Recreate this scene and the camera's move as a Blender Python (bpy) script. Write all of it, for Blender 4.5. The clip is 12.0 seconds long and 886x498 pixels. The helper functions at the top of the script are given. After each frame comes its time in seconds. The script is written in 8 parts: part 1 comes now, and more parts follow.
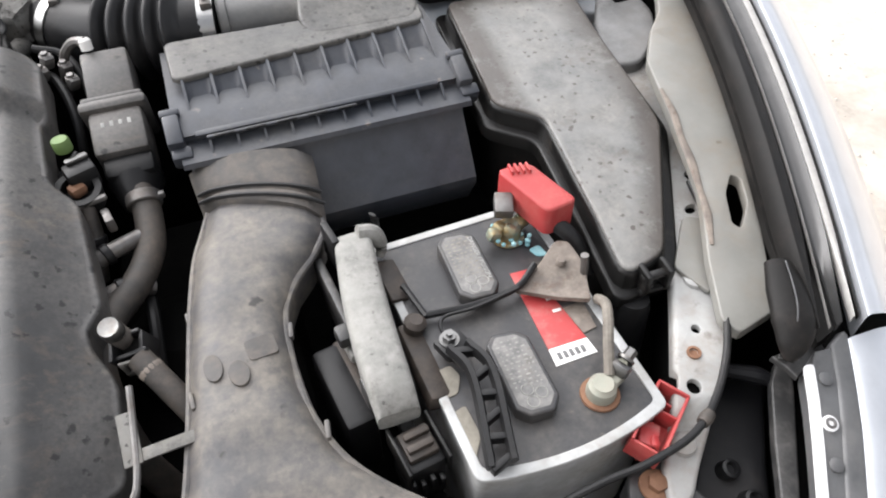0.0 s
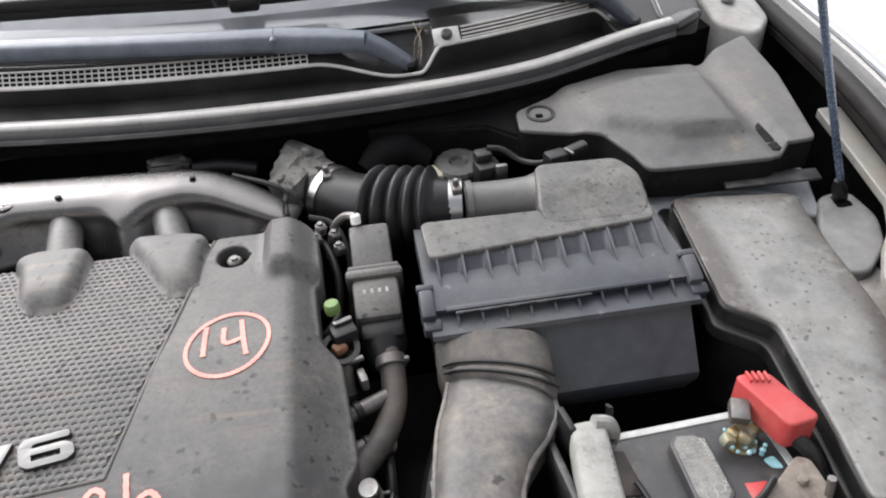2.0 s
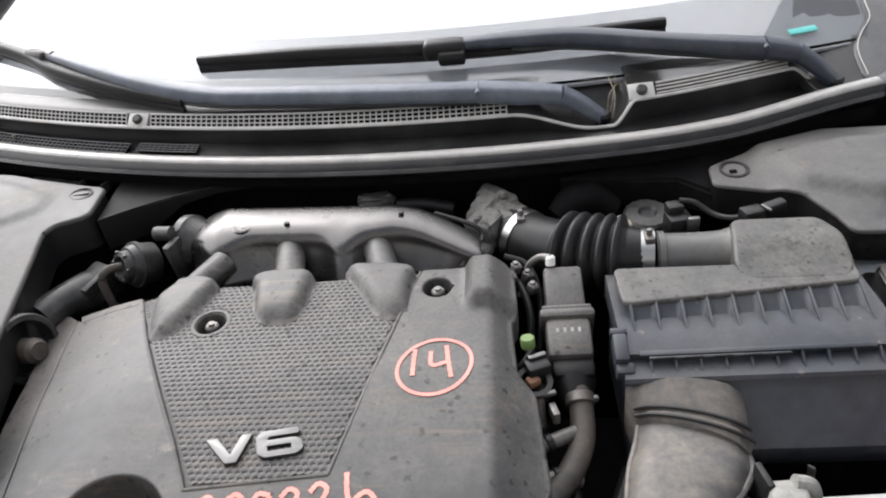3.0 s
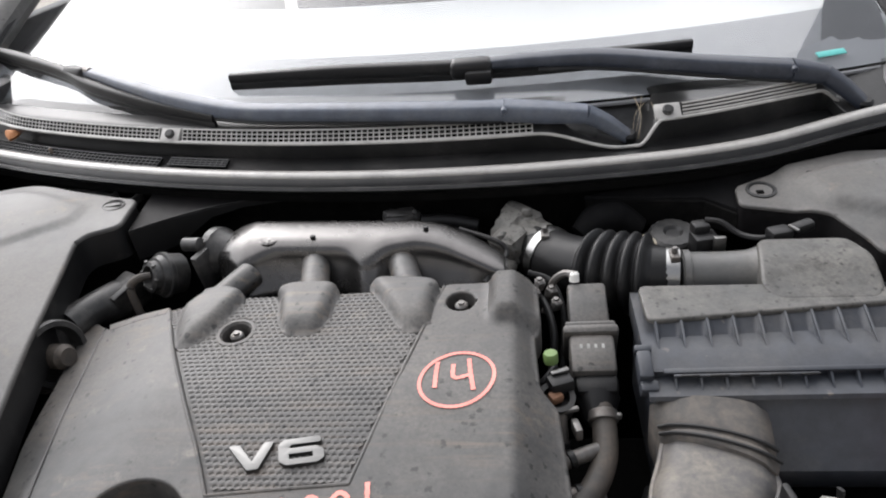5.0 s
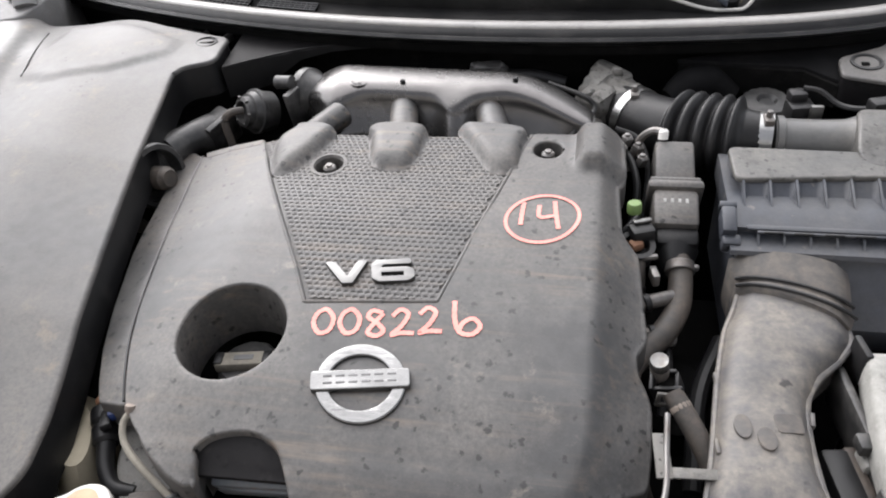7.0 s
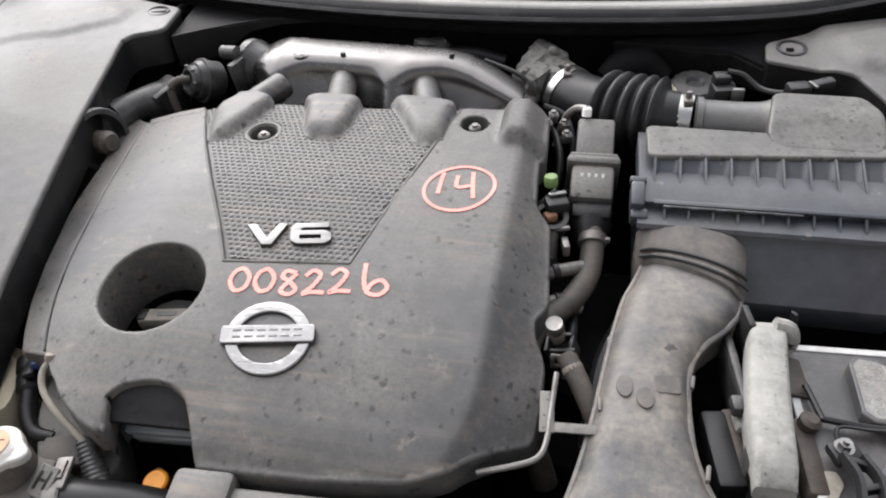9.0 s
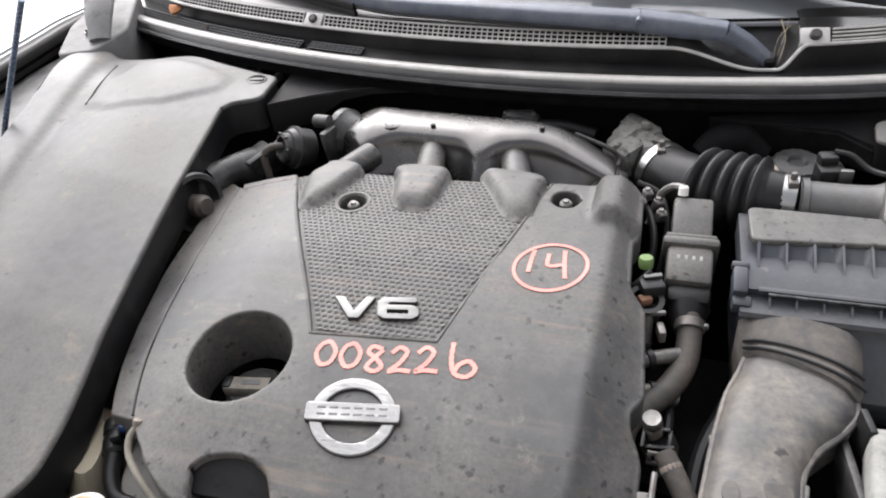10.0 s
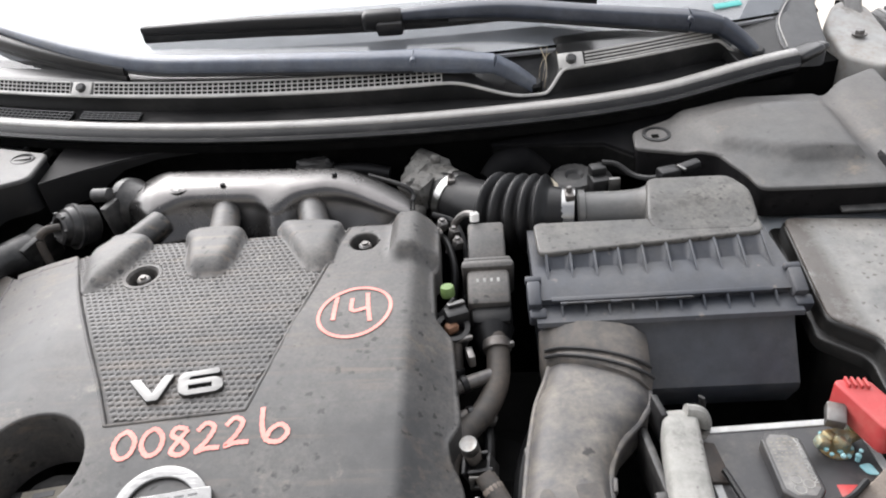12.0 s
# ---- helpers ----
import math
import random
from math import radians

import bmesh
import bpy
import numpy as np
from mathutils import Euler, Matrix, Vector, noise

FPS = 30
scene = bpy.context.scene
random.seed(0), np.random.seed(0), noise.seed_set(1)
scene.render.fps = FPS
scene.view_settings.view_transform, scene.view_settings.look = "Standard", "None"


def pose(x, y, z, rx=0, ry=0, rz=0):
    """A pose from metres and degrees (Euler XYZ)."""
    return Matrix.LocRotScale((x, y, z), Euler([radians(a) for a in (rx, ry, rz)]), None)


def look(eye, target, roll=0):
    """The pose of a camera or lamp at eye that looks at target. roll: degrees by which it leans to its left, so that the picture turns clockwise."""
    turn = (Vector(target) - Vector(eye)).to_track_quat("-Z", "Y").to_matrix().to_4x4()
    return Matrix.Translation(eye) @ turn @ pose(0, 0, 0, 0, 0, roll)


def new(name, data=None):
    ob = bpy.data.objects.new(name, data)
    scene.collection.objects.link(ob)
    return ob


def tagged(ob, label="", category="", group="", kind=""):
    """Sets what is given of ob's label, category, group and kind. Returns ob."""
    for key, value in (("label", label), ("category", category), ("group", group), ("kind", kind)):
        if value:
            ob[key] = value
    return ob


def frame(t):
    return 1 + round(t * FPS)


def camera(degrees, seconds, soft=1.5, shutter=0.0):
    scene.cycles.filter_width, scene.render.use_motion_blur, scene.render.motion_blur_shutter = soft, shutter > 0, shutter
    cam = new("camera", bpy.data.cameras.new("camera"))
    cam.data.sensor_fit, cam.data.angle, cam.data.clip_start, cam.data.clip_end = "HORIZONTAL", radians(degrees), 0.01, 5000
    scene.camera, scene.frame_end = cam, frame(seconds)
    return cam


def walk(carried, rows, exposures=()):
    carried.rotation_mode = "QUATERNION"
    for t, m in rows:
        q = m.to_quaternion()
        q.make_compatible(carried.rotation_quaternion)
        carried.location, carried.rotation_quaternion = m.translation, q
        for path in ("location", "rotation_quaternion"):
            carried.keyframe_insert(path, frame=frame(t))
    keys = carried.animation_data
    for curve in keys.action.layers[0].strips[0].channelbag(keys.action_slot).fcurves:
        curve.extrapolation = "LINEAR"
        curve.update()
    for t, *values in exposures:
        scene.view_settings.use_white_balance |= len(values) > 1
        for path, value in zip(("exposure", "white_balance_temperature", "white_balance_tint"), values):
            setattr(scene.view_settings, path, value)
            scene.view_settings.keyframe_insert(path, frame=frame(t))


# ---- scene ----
cam = camera(64.0, 12.0, 2.0)
PATH = [
    (0, (0.354, -0.33, 1.344), (0.813, 0.914, -0.153), -0.0),
    (0.5, (0.348, -0.318, 1.355), (0.861, 1.013, -0.047), 0.4),
    (1, (0.348, -0.304, 1.363), (0.864, 1.044, -0.022), 0.5),
    (1.5, (0.316, -0.301, 1.388), (0.741, 1.167, 0.097), -0.8),
    (2, (0.253, -0.303, 1.419), (0.43, 1.274, 0.201), -3.6),
    (2.5, (0.201, -0.331, 1.439), (0.119, 1.365, 0.382), -6.2),
    (3, (0.185, -0.344, 1.447), (-0.016, 1.326, 0.365), -7.1),
    (3.2, (0.191, -0.346, 1.437), (-0.03, 1.318, 0.348), -7.4),
    (4.8, (0.182, -0.355, 1.443), (-0.07, 1.345, 0.42), -6.9),
    (5, (0.182, -0.355, 1.438), (-0.077, 1.348, 0.422), -7.0),
    (5.5, (0.17, -0.363, 1.436), (-0.125, 1.317, 0.391), -8.4),
    (6, (0.167, -0.365, 1.432), (-0.118, 1.276, 0.324), -8.2),
    (6.5, (0.154, -0.383, 1.407), (-0.159, 1.184, 0.204), -7.6),
    (6.7, (0.14, -0.401, 1.405), (-0.232, 1.126, 0.168), -6.8),
    (8.3, (0.157, -0.435, 1.414), (-0.247, 1.058, 0.146), -4.6),
    (8.5, (0.167, -0.435, 1.413), (-0.214, 1.064, 0.146), -4.0),
    (9, (0.234, -0.437, 1.402), (-0.141, 1.051, 0.12), -4.2),
    (9.5, (0.251, -0.427, 1.42), (-0.168, 1.104, 0.203), -5.4),
    (10, (0.202, -0.414, 1.413), (-0.368, 1.123, 0.266), -5.8),
    (10.5, (0.194, -0.4, 1.404), (-0.283, 1.136, 0.216), -6.1),
    (11, (0.221, -0.391, 1.409), (-0.11, 1.201, 0.245), -6.6),
    (11.5, (0.247, -0.39, 1.409), (0.075, 1.271, 0.308), -6.1),
    (12, (0.251, -0.399, 1.412), (0.111, 1.271, 0.321), -6.0),
]
walk(cam, [(t, look(eye, target, roll)) for t, eye, target, roll in PATH], [(0.0, 0.72, 6390, 12), (1.5, 0.62, 6390, 12), (2.5, 0.66, 6390, 12), (3.0, 0.5, 6390, 12), (5.5, 0.34, 6390, 12), (6.5, 0.72, 6390, 13), (8.5, 0.64, 6400, 13), (10.0, 0.67, 6400, 13), (12.0, 0.67, 6390, 12)])

# ---- light ----
world = bpy.data.worlds.new("overcast_sky")
scene.world = world
world.use_nodes = True
wn, wl = world.node_tree.nodes, world.node_tree.links
wn.clear()
sky = wn.new("ShaderNodeTexSky")
sky.sky_type, sky.sun_disc = "NISHITA", False
sky.sun_elevation, sky.sun_rotation = radians(36), radians(-36)
sky.dust_density, sky.air_density = 3.0, 1.0
grey = wn.new("ShaderNodeHueSaturation")
grey.inputs["Saturation"].default_value = 0.18
back = wn.new("ShaderNodeBackground")
back.inputs["Strength"].default_value = 0.2
wout = wn.new("ShaderNodeOutputWorld")
wl.new(sky.outputs["Color"], grey.inputs["Color"])
wl.new(grey.outputs["Color"], back.inputs["Color"])
wl.new(back.outputs["Background"], wout.inputs["Surface"])
sun = new("sun", bpy.data.lights.new("sun", "SUN"))
sun.data.energy, sun.data.angle, sun.data.color = 3.6, radians(120), (1.0, 0.985, 0.965)
sun.matrix_world = look((-4.73, 6.5, 5.85), (0, 0, 0))

# ---- materials ----
MATS = {}


def material(name, color, rough=0.5, metal=0.0, dust=None, dust_amount=0.0, dust_scale=9.0, grain=260.0, bump=0.15, spots=0.0, spot_color=(0.02, 0.02, 0.02),
             spot_scale=55.0, mottle=0.25, coat=0.0, spec=0.5, top_dust=0.0, stain=None, stain_amount=0.3, stain_scale=14.0, edges=(), edge_color=(0.07, 0.052, 0.04), streak=None, streak_amount=0.5, streak_axes=(5, 90, 90)):
    """A worn surface: base colour with mottling, a layer of dust in patches, small dark specks, and fine relief."""
    m = bpy.data.materials.new(name)
    m.use_nodes = True
    n, l = m.node_tree.nodes, m.node_tree.links
    n.clear()
    out, b = n.new("ShaderNodeOutputMaterial"), n.new("ShaderNodeBsdfPrincipled")
    l.new(b.outputs[0], out.inputs[0])
    geo = n.new("ShaderNodeNewGeometry")
    pos = geo.outputs["Position"]

    def noise_node(scale, detail=5.0, rgh=0.6):
        k = n.new("ShaderNodeTexNoise")
        k.inputs["Scale"].default_value, k.inputs["Detail"].default_value, k.inputs["Roughness"].default_value = scale, detail, rgh
        l.new(pos, k.inputs["Vector"])
        return k.outputs["Fac"]

    def ramp(value, lo, hi):
        k = n.new("ShaderNodeMapRange")
        k.inputs["From Min"].default_value, k.inputs["From Max"].default_value = lo, hi
        l.new(value, k.inputs["Value"])
        return k.outputs["Result"]

    def times(a, v):
        k = n.new("ShaderNodeMath")
        k.operation, k.use_clamp = "MULTIPLY", True
        l.new(a, k.inputs[0])
        if isinstance(v, (int, float)):
            k.inputs[1].default_value = v
        else:
            l.new(v, k.inputs[1])
        return k.outputs[0]

    def mix(fac, a, c2):
        k = n.new("ShaderNodeMix")
        k.data_type = "RGBA"
        l.new(fac, k.inputs[0])
        for s, v in ((6, a), (7, c2)):
            if isinstance(v, tuple):
                k.inputs[s].default_value = (*v, 1)
            else:
                l.new(v, k.inputs[s])
        return k.outputs[2]

    dark = tuple(c * (1 - mottle) for c in color)
    lite = tuple(min(1, c * (1 + mottle)) for c in color)
    col = mix(ramp(noise_node(grain * 0.12), 0.3, 0.7), dark, lite)
    fine = noise_node(grain, 3.0)
    col = mix(times(ramp(fine, 0.45, 0.75), 0.35), col, lite)
    rough_out = None
    if dust:
        d = ramp(noise_node(dust_scale, 7.0, 0.68), 0.62 - dust_amount * 0.6, 0.78 - dust_amount * 0.3)
        d = times(d, ramp(noise_node(grain * 0.5, 4.0), 0.15, 0.65))
        if top_dust:
            sep = n.new("ShaderNodeSeparateXYZ")
            l.new(geo.outputs["Normal"], sep.inputs[0])
            d = times(d, ramp(sep.outputs[2], 0.1, 0.1 + top_dust))
        d = times(d, 0.85)
        col = mix(d, col, dust)
        rough_out = ramp(d, 0.0, 1.0)
    if stain:
        d = ramp(noise_node(stain_scale, 9.0, 0.72), 0.66 - stain_amount * 0.4, 0.74 - stain_amount * 0.25)
        d = times(d, ramp(noise_node(stain_scale * 7, 5.0, 0.7), 0.2, 0.6))
        col = mix(times(d, 0.8), col, stain)
    if streak:
        k = n.new("ShaderNodeVectorMath")
        k.operation = "MULTIPLY"
        k.inputs[1].default_value = streak_axes
        l.new(pos, k.inputs[0])
        q = n.new("ShaderNodeTexNoise")
        q.inputs["Scale"].default_value, q.inputs["Detail"].default_value, q.inputs["Roughness"].default_value = 1.0, 6.0, 0.65
        l.new(k.outputs[0], q.inputs["Vector"])
        d = times(ramp(q.outputs["Fac"], 0.5, 0.68), ramp(noise_node(9, 4.0), 0.4, 0.62))
        col = mix(times(d, streak_amount), col, streak)
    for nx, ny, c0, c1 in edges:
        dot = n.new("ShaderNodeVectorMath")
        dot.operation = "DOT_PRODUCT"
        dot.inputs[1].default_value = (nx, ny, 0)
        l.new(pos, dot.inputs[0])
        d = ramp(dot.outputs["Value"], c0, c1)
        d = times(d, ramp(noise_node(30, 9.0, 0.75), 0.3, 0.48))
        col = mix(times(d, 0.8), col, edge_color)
    if spots:
        v = n.new("ShaderNodeTexVoronoi")
        v.inputs["Scale"].default_value, v.inputs["Randomness"].default_value = spot_scale, 1.0
        wob = n.new("ShaderNodeTexNoise")
        wob.inputs["Scale"].default_value, wob.inputs["Detail"].default_value = spot_scale * 3.2, 3.0
        l.new(pos, wob.inputs["Vector"])
        shift = n.new("ShaderNodeVectorMath")
        shift.operation = "MULTIPLY_ADD"
        shift.inputs[1].default_value = (0.7 / spot_scale,) * 3
        l.new(wob.outputs["Color"], shift.inputs[0])
        l.new(pos, shift.inputs[2])
        l.new(shift.outputs[0], v.inputs["Vector"])
        s = ramp(v.outputs["Distance"], 0.25, 0.14)
        s = times(s, ramp(noise_node(spot_scale * 0.35, 2.0), 0.7 - spots * 0.25, 0.74 - spots * 0.25))
        col = mix(times(s, 0.85), col, spot_color)
    l.new(col, b.inputs["Base Color"])
    b.inputs["Metallic"].default_value = metal
    b.inputs["Specular IOR Level"].default_value = spec
    b.inputs["Coat Weight"].default_value = coat
    b.inputs["Coat Roughness"].default_value = 0.08
    k = n.new("ShaderNodeMapRange")
    k.inputs["To Min"].default_value, k.inputs["To Max"].default_value = max(0.02, rough - 0.07), min(1, rough + 0.1)
    l.new(rough_out or fine, k.inputs["Value"])
    if rough_out:
        k.inputs["To Min"].default_value, k.inputs["To Max"].default_value = rough, min(1, rough + 0.18)
    l.new(k.outputs["Result"], b.inputs["Roughness"])
    if bump:
        bp = n.new("ShaderNodeBump")
        bp.inputs["Strength"].default_value, bp.inputs["Distance"].default_value = bump, 0.0008
        l.new(fine, bp.inputs["Height"])
        l.new(bp.outputs[0], b.inputs["Normal"])
    MATS[name] = m
    return m


M_COVER = material("dusty_charcoal_plastic", (0.036, 0.036, 0.036), 0.44, dust=(0.14, 0.13, 0.12), dust_amount=0.4, dust_scale=5, spots=1.0, spot_scale=62, grain=420, spot_color=(0.007, 0.007, 0.007), stain=(0.17, 0.15, 0.125), stain_amount=0.16, stain_scale=24, streak=(0.15, 0.115, 0.085), streak_amount=0.6)
M_AIRBOX = material("blue_black_plastic", (0.036, 0.04, 0.049), 0.42, dust=(0.085, 0.083, 0.082), dust_amount=0.3, dust_scale=11, grain=380, spots=0.35, spot_color=(0.16, 0.14, 0.12))
M_LID = material("mud_specked_plastic", (0.045, 0.045, 0.044), 0.42, dust=(0.14, 0.132, 0.118), dust_amount=0.45, dust_scale=12, grain=380, spots=1.3, spot_scale=85, spot_color=(0.01, 0.009, 0.008), stain=(0.018, 0.016, 0.013), stain_amount=0.45, stain_scale=34)
M_DUCT = material("mud_stained_duct_plastic", (0.055, 0.055, 0.058), 0.5, dust=(0.205, 0.182, 0.152), dust_amount=0.56, dust_scale=20, grain=200, spots=0.6, spot_color=(0.022, 0.021, 0.021), spot_scale=40, stain=(0.045, 0.045, 0.05), stain_amount=0.45, stain_scale=12, bump=0.3, streak=(0.05, 0.048, 0.05), streak_amount=0.5, streak_axes=(14, 70, 70))
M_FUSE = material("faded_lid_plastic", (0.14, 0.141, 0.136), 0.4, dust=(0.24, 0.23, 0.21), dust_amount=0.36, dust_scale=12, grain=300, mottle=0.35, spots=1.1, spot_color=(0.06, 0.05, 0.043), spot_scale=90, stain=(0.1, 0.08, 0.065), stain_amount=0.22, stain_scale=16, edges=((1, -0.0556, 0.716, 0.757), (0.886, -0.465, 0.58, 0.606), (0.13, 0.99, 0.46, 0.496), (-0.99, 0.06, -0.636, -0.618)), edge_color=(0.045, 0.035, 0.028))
M_FUSEBLACK = material("scuffed_black_box_plastic", (0.008, 0.0078, 0.0075), 0.3, dust=(0.045, 0.04, 0.035), dust_amount=0.12, dust_scale=30, spec=0.3)
M_TUBE = material("grey_meter_tube_plastic", (0.085, 0.085, 0.083), 0.42, dust=(0.16, 0.15, 0.135), dust_amount=0.3, dust_scale=20)
M_GRIME = material("oily_brown_grime", (0.03, 0.024, 0.02), 0.6, dust=(0.09, 0.07, 0.055), dust_amount=0.35, dust_scale=50)
M_BEAD = material("black_seal_rubber", (0.007, 0.0065, 0.006), 0.55, dust=(0.03, 0.025, 0.022), dust_amount=0.2, dust_scale=30, spec=0.2)
M_STRIP = material("blue_grey_inner_paint", (0.2, 0.22, 0.24), 0.4, dust=(0.26, 0.25, 0.24), dust_amount=0.35, dust_scale=16)
M_CRUST = material("blue_green_corrosion", (0.2, 0.42, 0.46), 0.8, dust=(0.42, 0.55, 0.55), dust_amount=0.4, dust_scale=90, bump=0.6)
M_MUD = material("dried_grey_mud", (0.19, 0.175, 0.145), 0.9, dust=(0.28, 0.26, 0.22), dust_amount=0.4, dust_scale=60, bump=0.5)
M_BOX = material("grey_tower_cover_plastic", (0.06, 0.06, 0.0592), 0.46, spec=0.42, dust=(0.138, 0.127, 0.116), dust_amount=0.4, dust_scale=4, grain=420, spots=0.35, spot_color=(0.03, 0.028, 0.026), spot_scale=75, stain=(0.18, 0.145, 0.11), stain_amount=0.2, stain_scale=16)
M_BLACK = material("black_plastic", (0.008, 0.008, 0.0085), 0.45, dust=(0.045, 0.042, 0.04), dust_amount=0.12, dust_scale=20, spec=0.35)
M_CAPBLACK = material("dusty_black_cap_plastic", (0.022, 0.022, 0.022), 0.42, dust=(0.1, 0.095, 0.09), dust_amount=0.3, dust_scale=40)
M_SIDE = material("dark_side_panel_plastic", (0.008, 0.008, 0.0085), 0.8, dust=(0.018, 0.017, 0.016), dust_amount=0.25, dust_scale=14, spec=0.05)
# paler than rubber, so the cowl seal's sheen is in the colour
M_SEAL = material("pale_grey_rubber_seal", (0.26, 0.255, 0.245), 0.26, dust=(0.36, 0.345, 0.325), dust_amount=0.45, dust_scale=10)
# dash greys are raised to stand in for sky reflected in the glass
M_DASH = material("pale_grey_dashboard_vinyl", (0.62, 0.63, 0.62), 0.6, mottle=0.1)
M_DASHLOW = material("sky_toned_grey_vinyl", (0.18, 0.185, 0.195), 0.6, mottle=0.1)
M_RECESS = material("recess_and_shade_black", (0.008, 0.0075, 0.008), 0.6, spec=0.12, dust=(0.03, 0.028, 0.027), dust_amount=0.1, dust_scale=30, spots=1.4, spot_scale=70, spot_color=(0.003, 0.003, 0.003))
# blacker than oily metal, so the bay's shade is in the colour
M_DARK = material("shaded_oily_black_metal", (0.0055, 0.0055, 0.0055), 0.9, dust=(0.018, 0.017, 0.016), dust_amount=0.15, dust_scale=18, spec=0.04)
M_RUBBER = material("black_rubber", (0.01, 0.01, 0.0105), 0.42, dust=(0.045, 0.042, 0.04), dust_amount=0.16, dust_scale=14, spec=0.3)
M_HOSE = material("dusty_rubber_hose", (0.036, 0.033, 0.03), 0.6, dust=(0.11, 0.088, 0.07), dust_amount=0.4, dust_scale=24, stain=(0.02, 0.019, 0.018), stain_amount=0.3, stain_scale=30)
M_COWL = material("weathered_cowl_plastic", (0.022, 0.022, 0.022), 0.3, dust=(0.075, 0.072, 0.07), dust_amount=0.25, dust_scale=8)
M_PLENUM = material("satin_grey_plenum", (0.108, 0.105, 0.103), 0.27, metal=0.92, dust=(0.05, 0.047, 0.043), dust_amount=0.08, dust_scale=20, bump=0.015, mottle=0.1)
M_ALU = material("dirty_cast_aluminium", (0.13, 0.128, 0.12), 0.6, metal=0.2, dust=(0.15, 0.14, 0.125), dust_amount=0.45, dust_scale=50, bump=0.9, spots=1.2, spot_scale=130, spot_color=(0.03, 0.028, 0.026), stain=(0.04, 0.037, 0.034), stain_amount=0.35, stain_scale=40)
M_STEEL = material("bright_steel", (0.17, 0.17, 0.167), 0.4, metal=1.0, mottle=0.2, dust=(0.14, 0.125, 0.11), dust_amount=0.25, dust_scale=60)
M_ZINC = material("dull_zinc_steel", (0.17, 0.165, 0.16), 0.45, metal=0.7, dust=(0.1, 0.08, 0.065), dust_amount=0.35, dust_scale=40)
M_RUST = material("rusty_steel", (0.2, 0.1, 0.055), 0.7, dust=(0.12, 0.06, 0.035), dust_amount=0.4, dust_scale=60, bump=0.5)
M_BRASS = material("corroded_brass", (0.38, 0.27, 0.12), 0.45, metal=0.7, dust=(0.2, 0.38, 0.4), dust_amount=0.42, dust_scale=70)
M_BADGE = material("bright_badge_chrome", (0.2, 0.2, 0.198), 0.22, metal=1.0, mottle=0.15, bump=0.05)
M_CHROME = material("satin_chrome", (0.125, 0.125, 0.123), 0.33, metal=1.0, mottle=0.12, bump=0.08)
M_PAINT = material("silver_car_paint", (0.5, 0.52, 0.55), 0.3, metal=0.55, mottle=0.06, coat=0.8, bump=0.03)
M_APRON = material("primer_grey_body_paint", (0.2, 0.197, 0.18), 0.4, dust=(0.2, 0.17, 0.135), dust_amount=0.3, dust_scale=12, mottle=0.08, spots=0.3, spot_color=(0.1, 0.075, 0.05))
M_RAIL = material("light_grey_body_metal", (0.34, 0.34, 0.33), 0.42, dust=(0.24, 0.2, 0.16), dust_amount=0.38, dust_scale=22, mottle=0.12, spots=0.2, spot_color=(0.15, 0.1, 0.06), stain=(0.13, 0.11, 0.09), stain_amount=0.25, stain_scale=30)
M_BATTOP = material("black_battery_lid", (0.028, 0.028, 0.03), 0.42, dust=(0.11, 0.1, 0.088), dust_amount=0.3, dust_scale=16, spots=0.4, spot_color=(0.13, 0.115, 0.09), stain=(0.1, 0.09, 0.075), stain_amount=0.2, stain_scale=30)
M_BATCASE = material("white_battery_case", (0.42, 0.43, 0.43), 0.42, dust=(0.25, 0.23, 0.2), dust_amount=0.4, dust_scale=18)
M_CAPS = material("chalky_grey_vent_cap", (0.1, 0.1, 0.098), 0.6, dust=(0.26, 0.25, 0.235), dust_amount=0.5, dust_scale=90, bump=0.4, stain=(0.07, 0.06, 0.048), stain_amount=0.3, stain_scale=45)
M_RED = material("faded_red_plastic", (0.38, 0.045, 0.045), 0.42, dust=(0.42, 0.12, 0.1), dust_amount=0.3, dust_scale=30, mottle=0.12)
M_LABEL_RED = material("red_label", (0.42, 0.05, 0.05), 0.4, dust=(0.35, 0.2, 0.17), dust_amount=0.22, dust_scale=40, mottle=0.08)
M_LABEL_WHITE = material("white_label", (0.72, 0.71, 0.68), 0.5, mottle=0.06)
M_INK = material("grey_print", (0.12, 0.12, 0.12), 0.6)
M_PRINT = material("faded_white_print", (0.3, 0.3, 0.285), 0.6, mottle=0.4)
M_WHITEDUST = material("pale_dusty_plastic", (0.2, 0.2, 0.185), 0.7, dust=(0.33, 0.32, 0.3), dust_amount=0.5, dust_scale=45, spots=0.5, spot_scale=120, spot_color=(0.09, 0.085, 0.08), stain=(0.11, 0.105, 0.095), stain_amount=0.35, stain_scale=40, bump=0.5)
M_TAN = material("rusty_brown_steel", (0.12, 0.1, 0.085), 0.6, dust=(0.27, 0.23, 0.19), dust_amount=0.4, dust_scale=40, bump=0.4, stain=(0.09, 0.05, 0.03), stain_amount=0.35, stain_scale=50)
M_MARKER = material("salmon_paint_marker", (0.82, 0.28, 0.235), 0.6, mottle=0.2, bump=0.05)
M_GREEN = material("pale_green_plastic", (0.12, 0.19, 0.06), 0.5, mottle=0.15)
M_ORANGE = material("orange_plastic", (0.9, 0.32, 0.02), 0.4)
M_BLUE = material("blue_grey_wiper_paint", (0.095, 0.11, 0.14), 0.4, dust=(0.16, 0.17, 0.185), dust_amount=0.3, dust_scale=20)
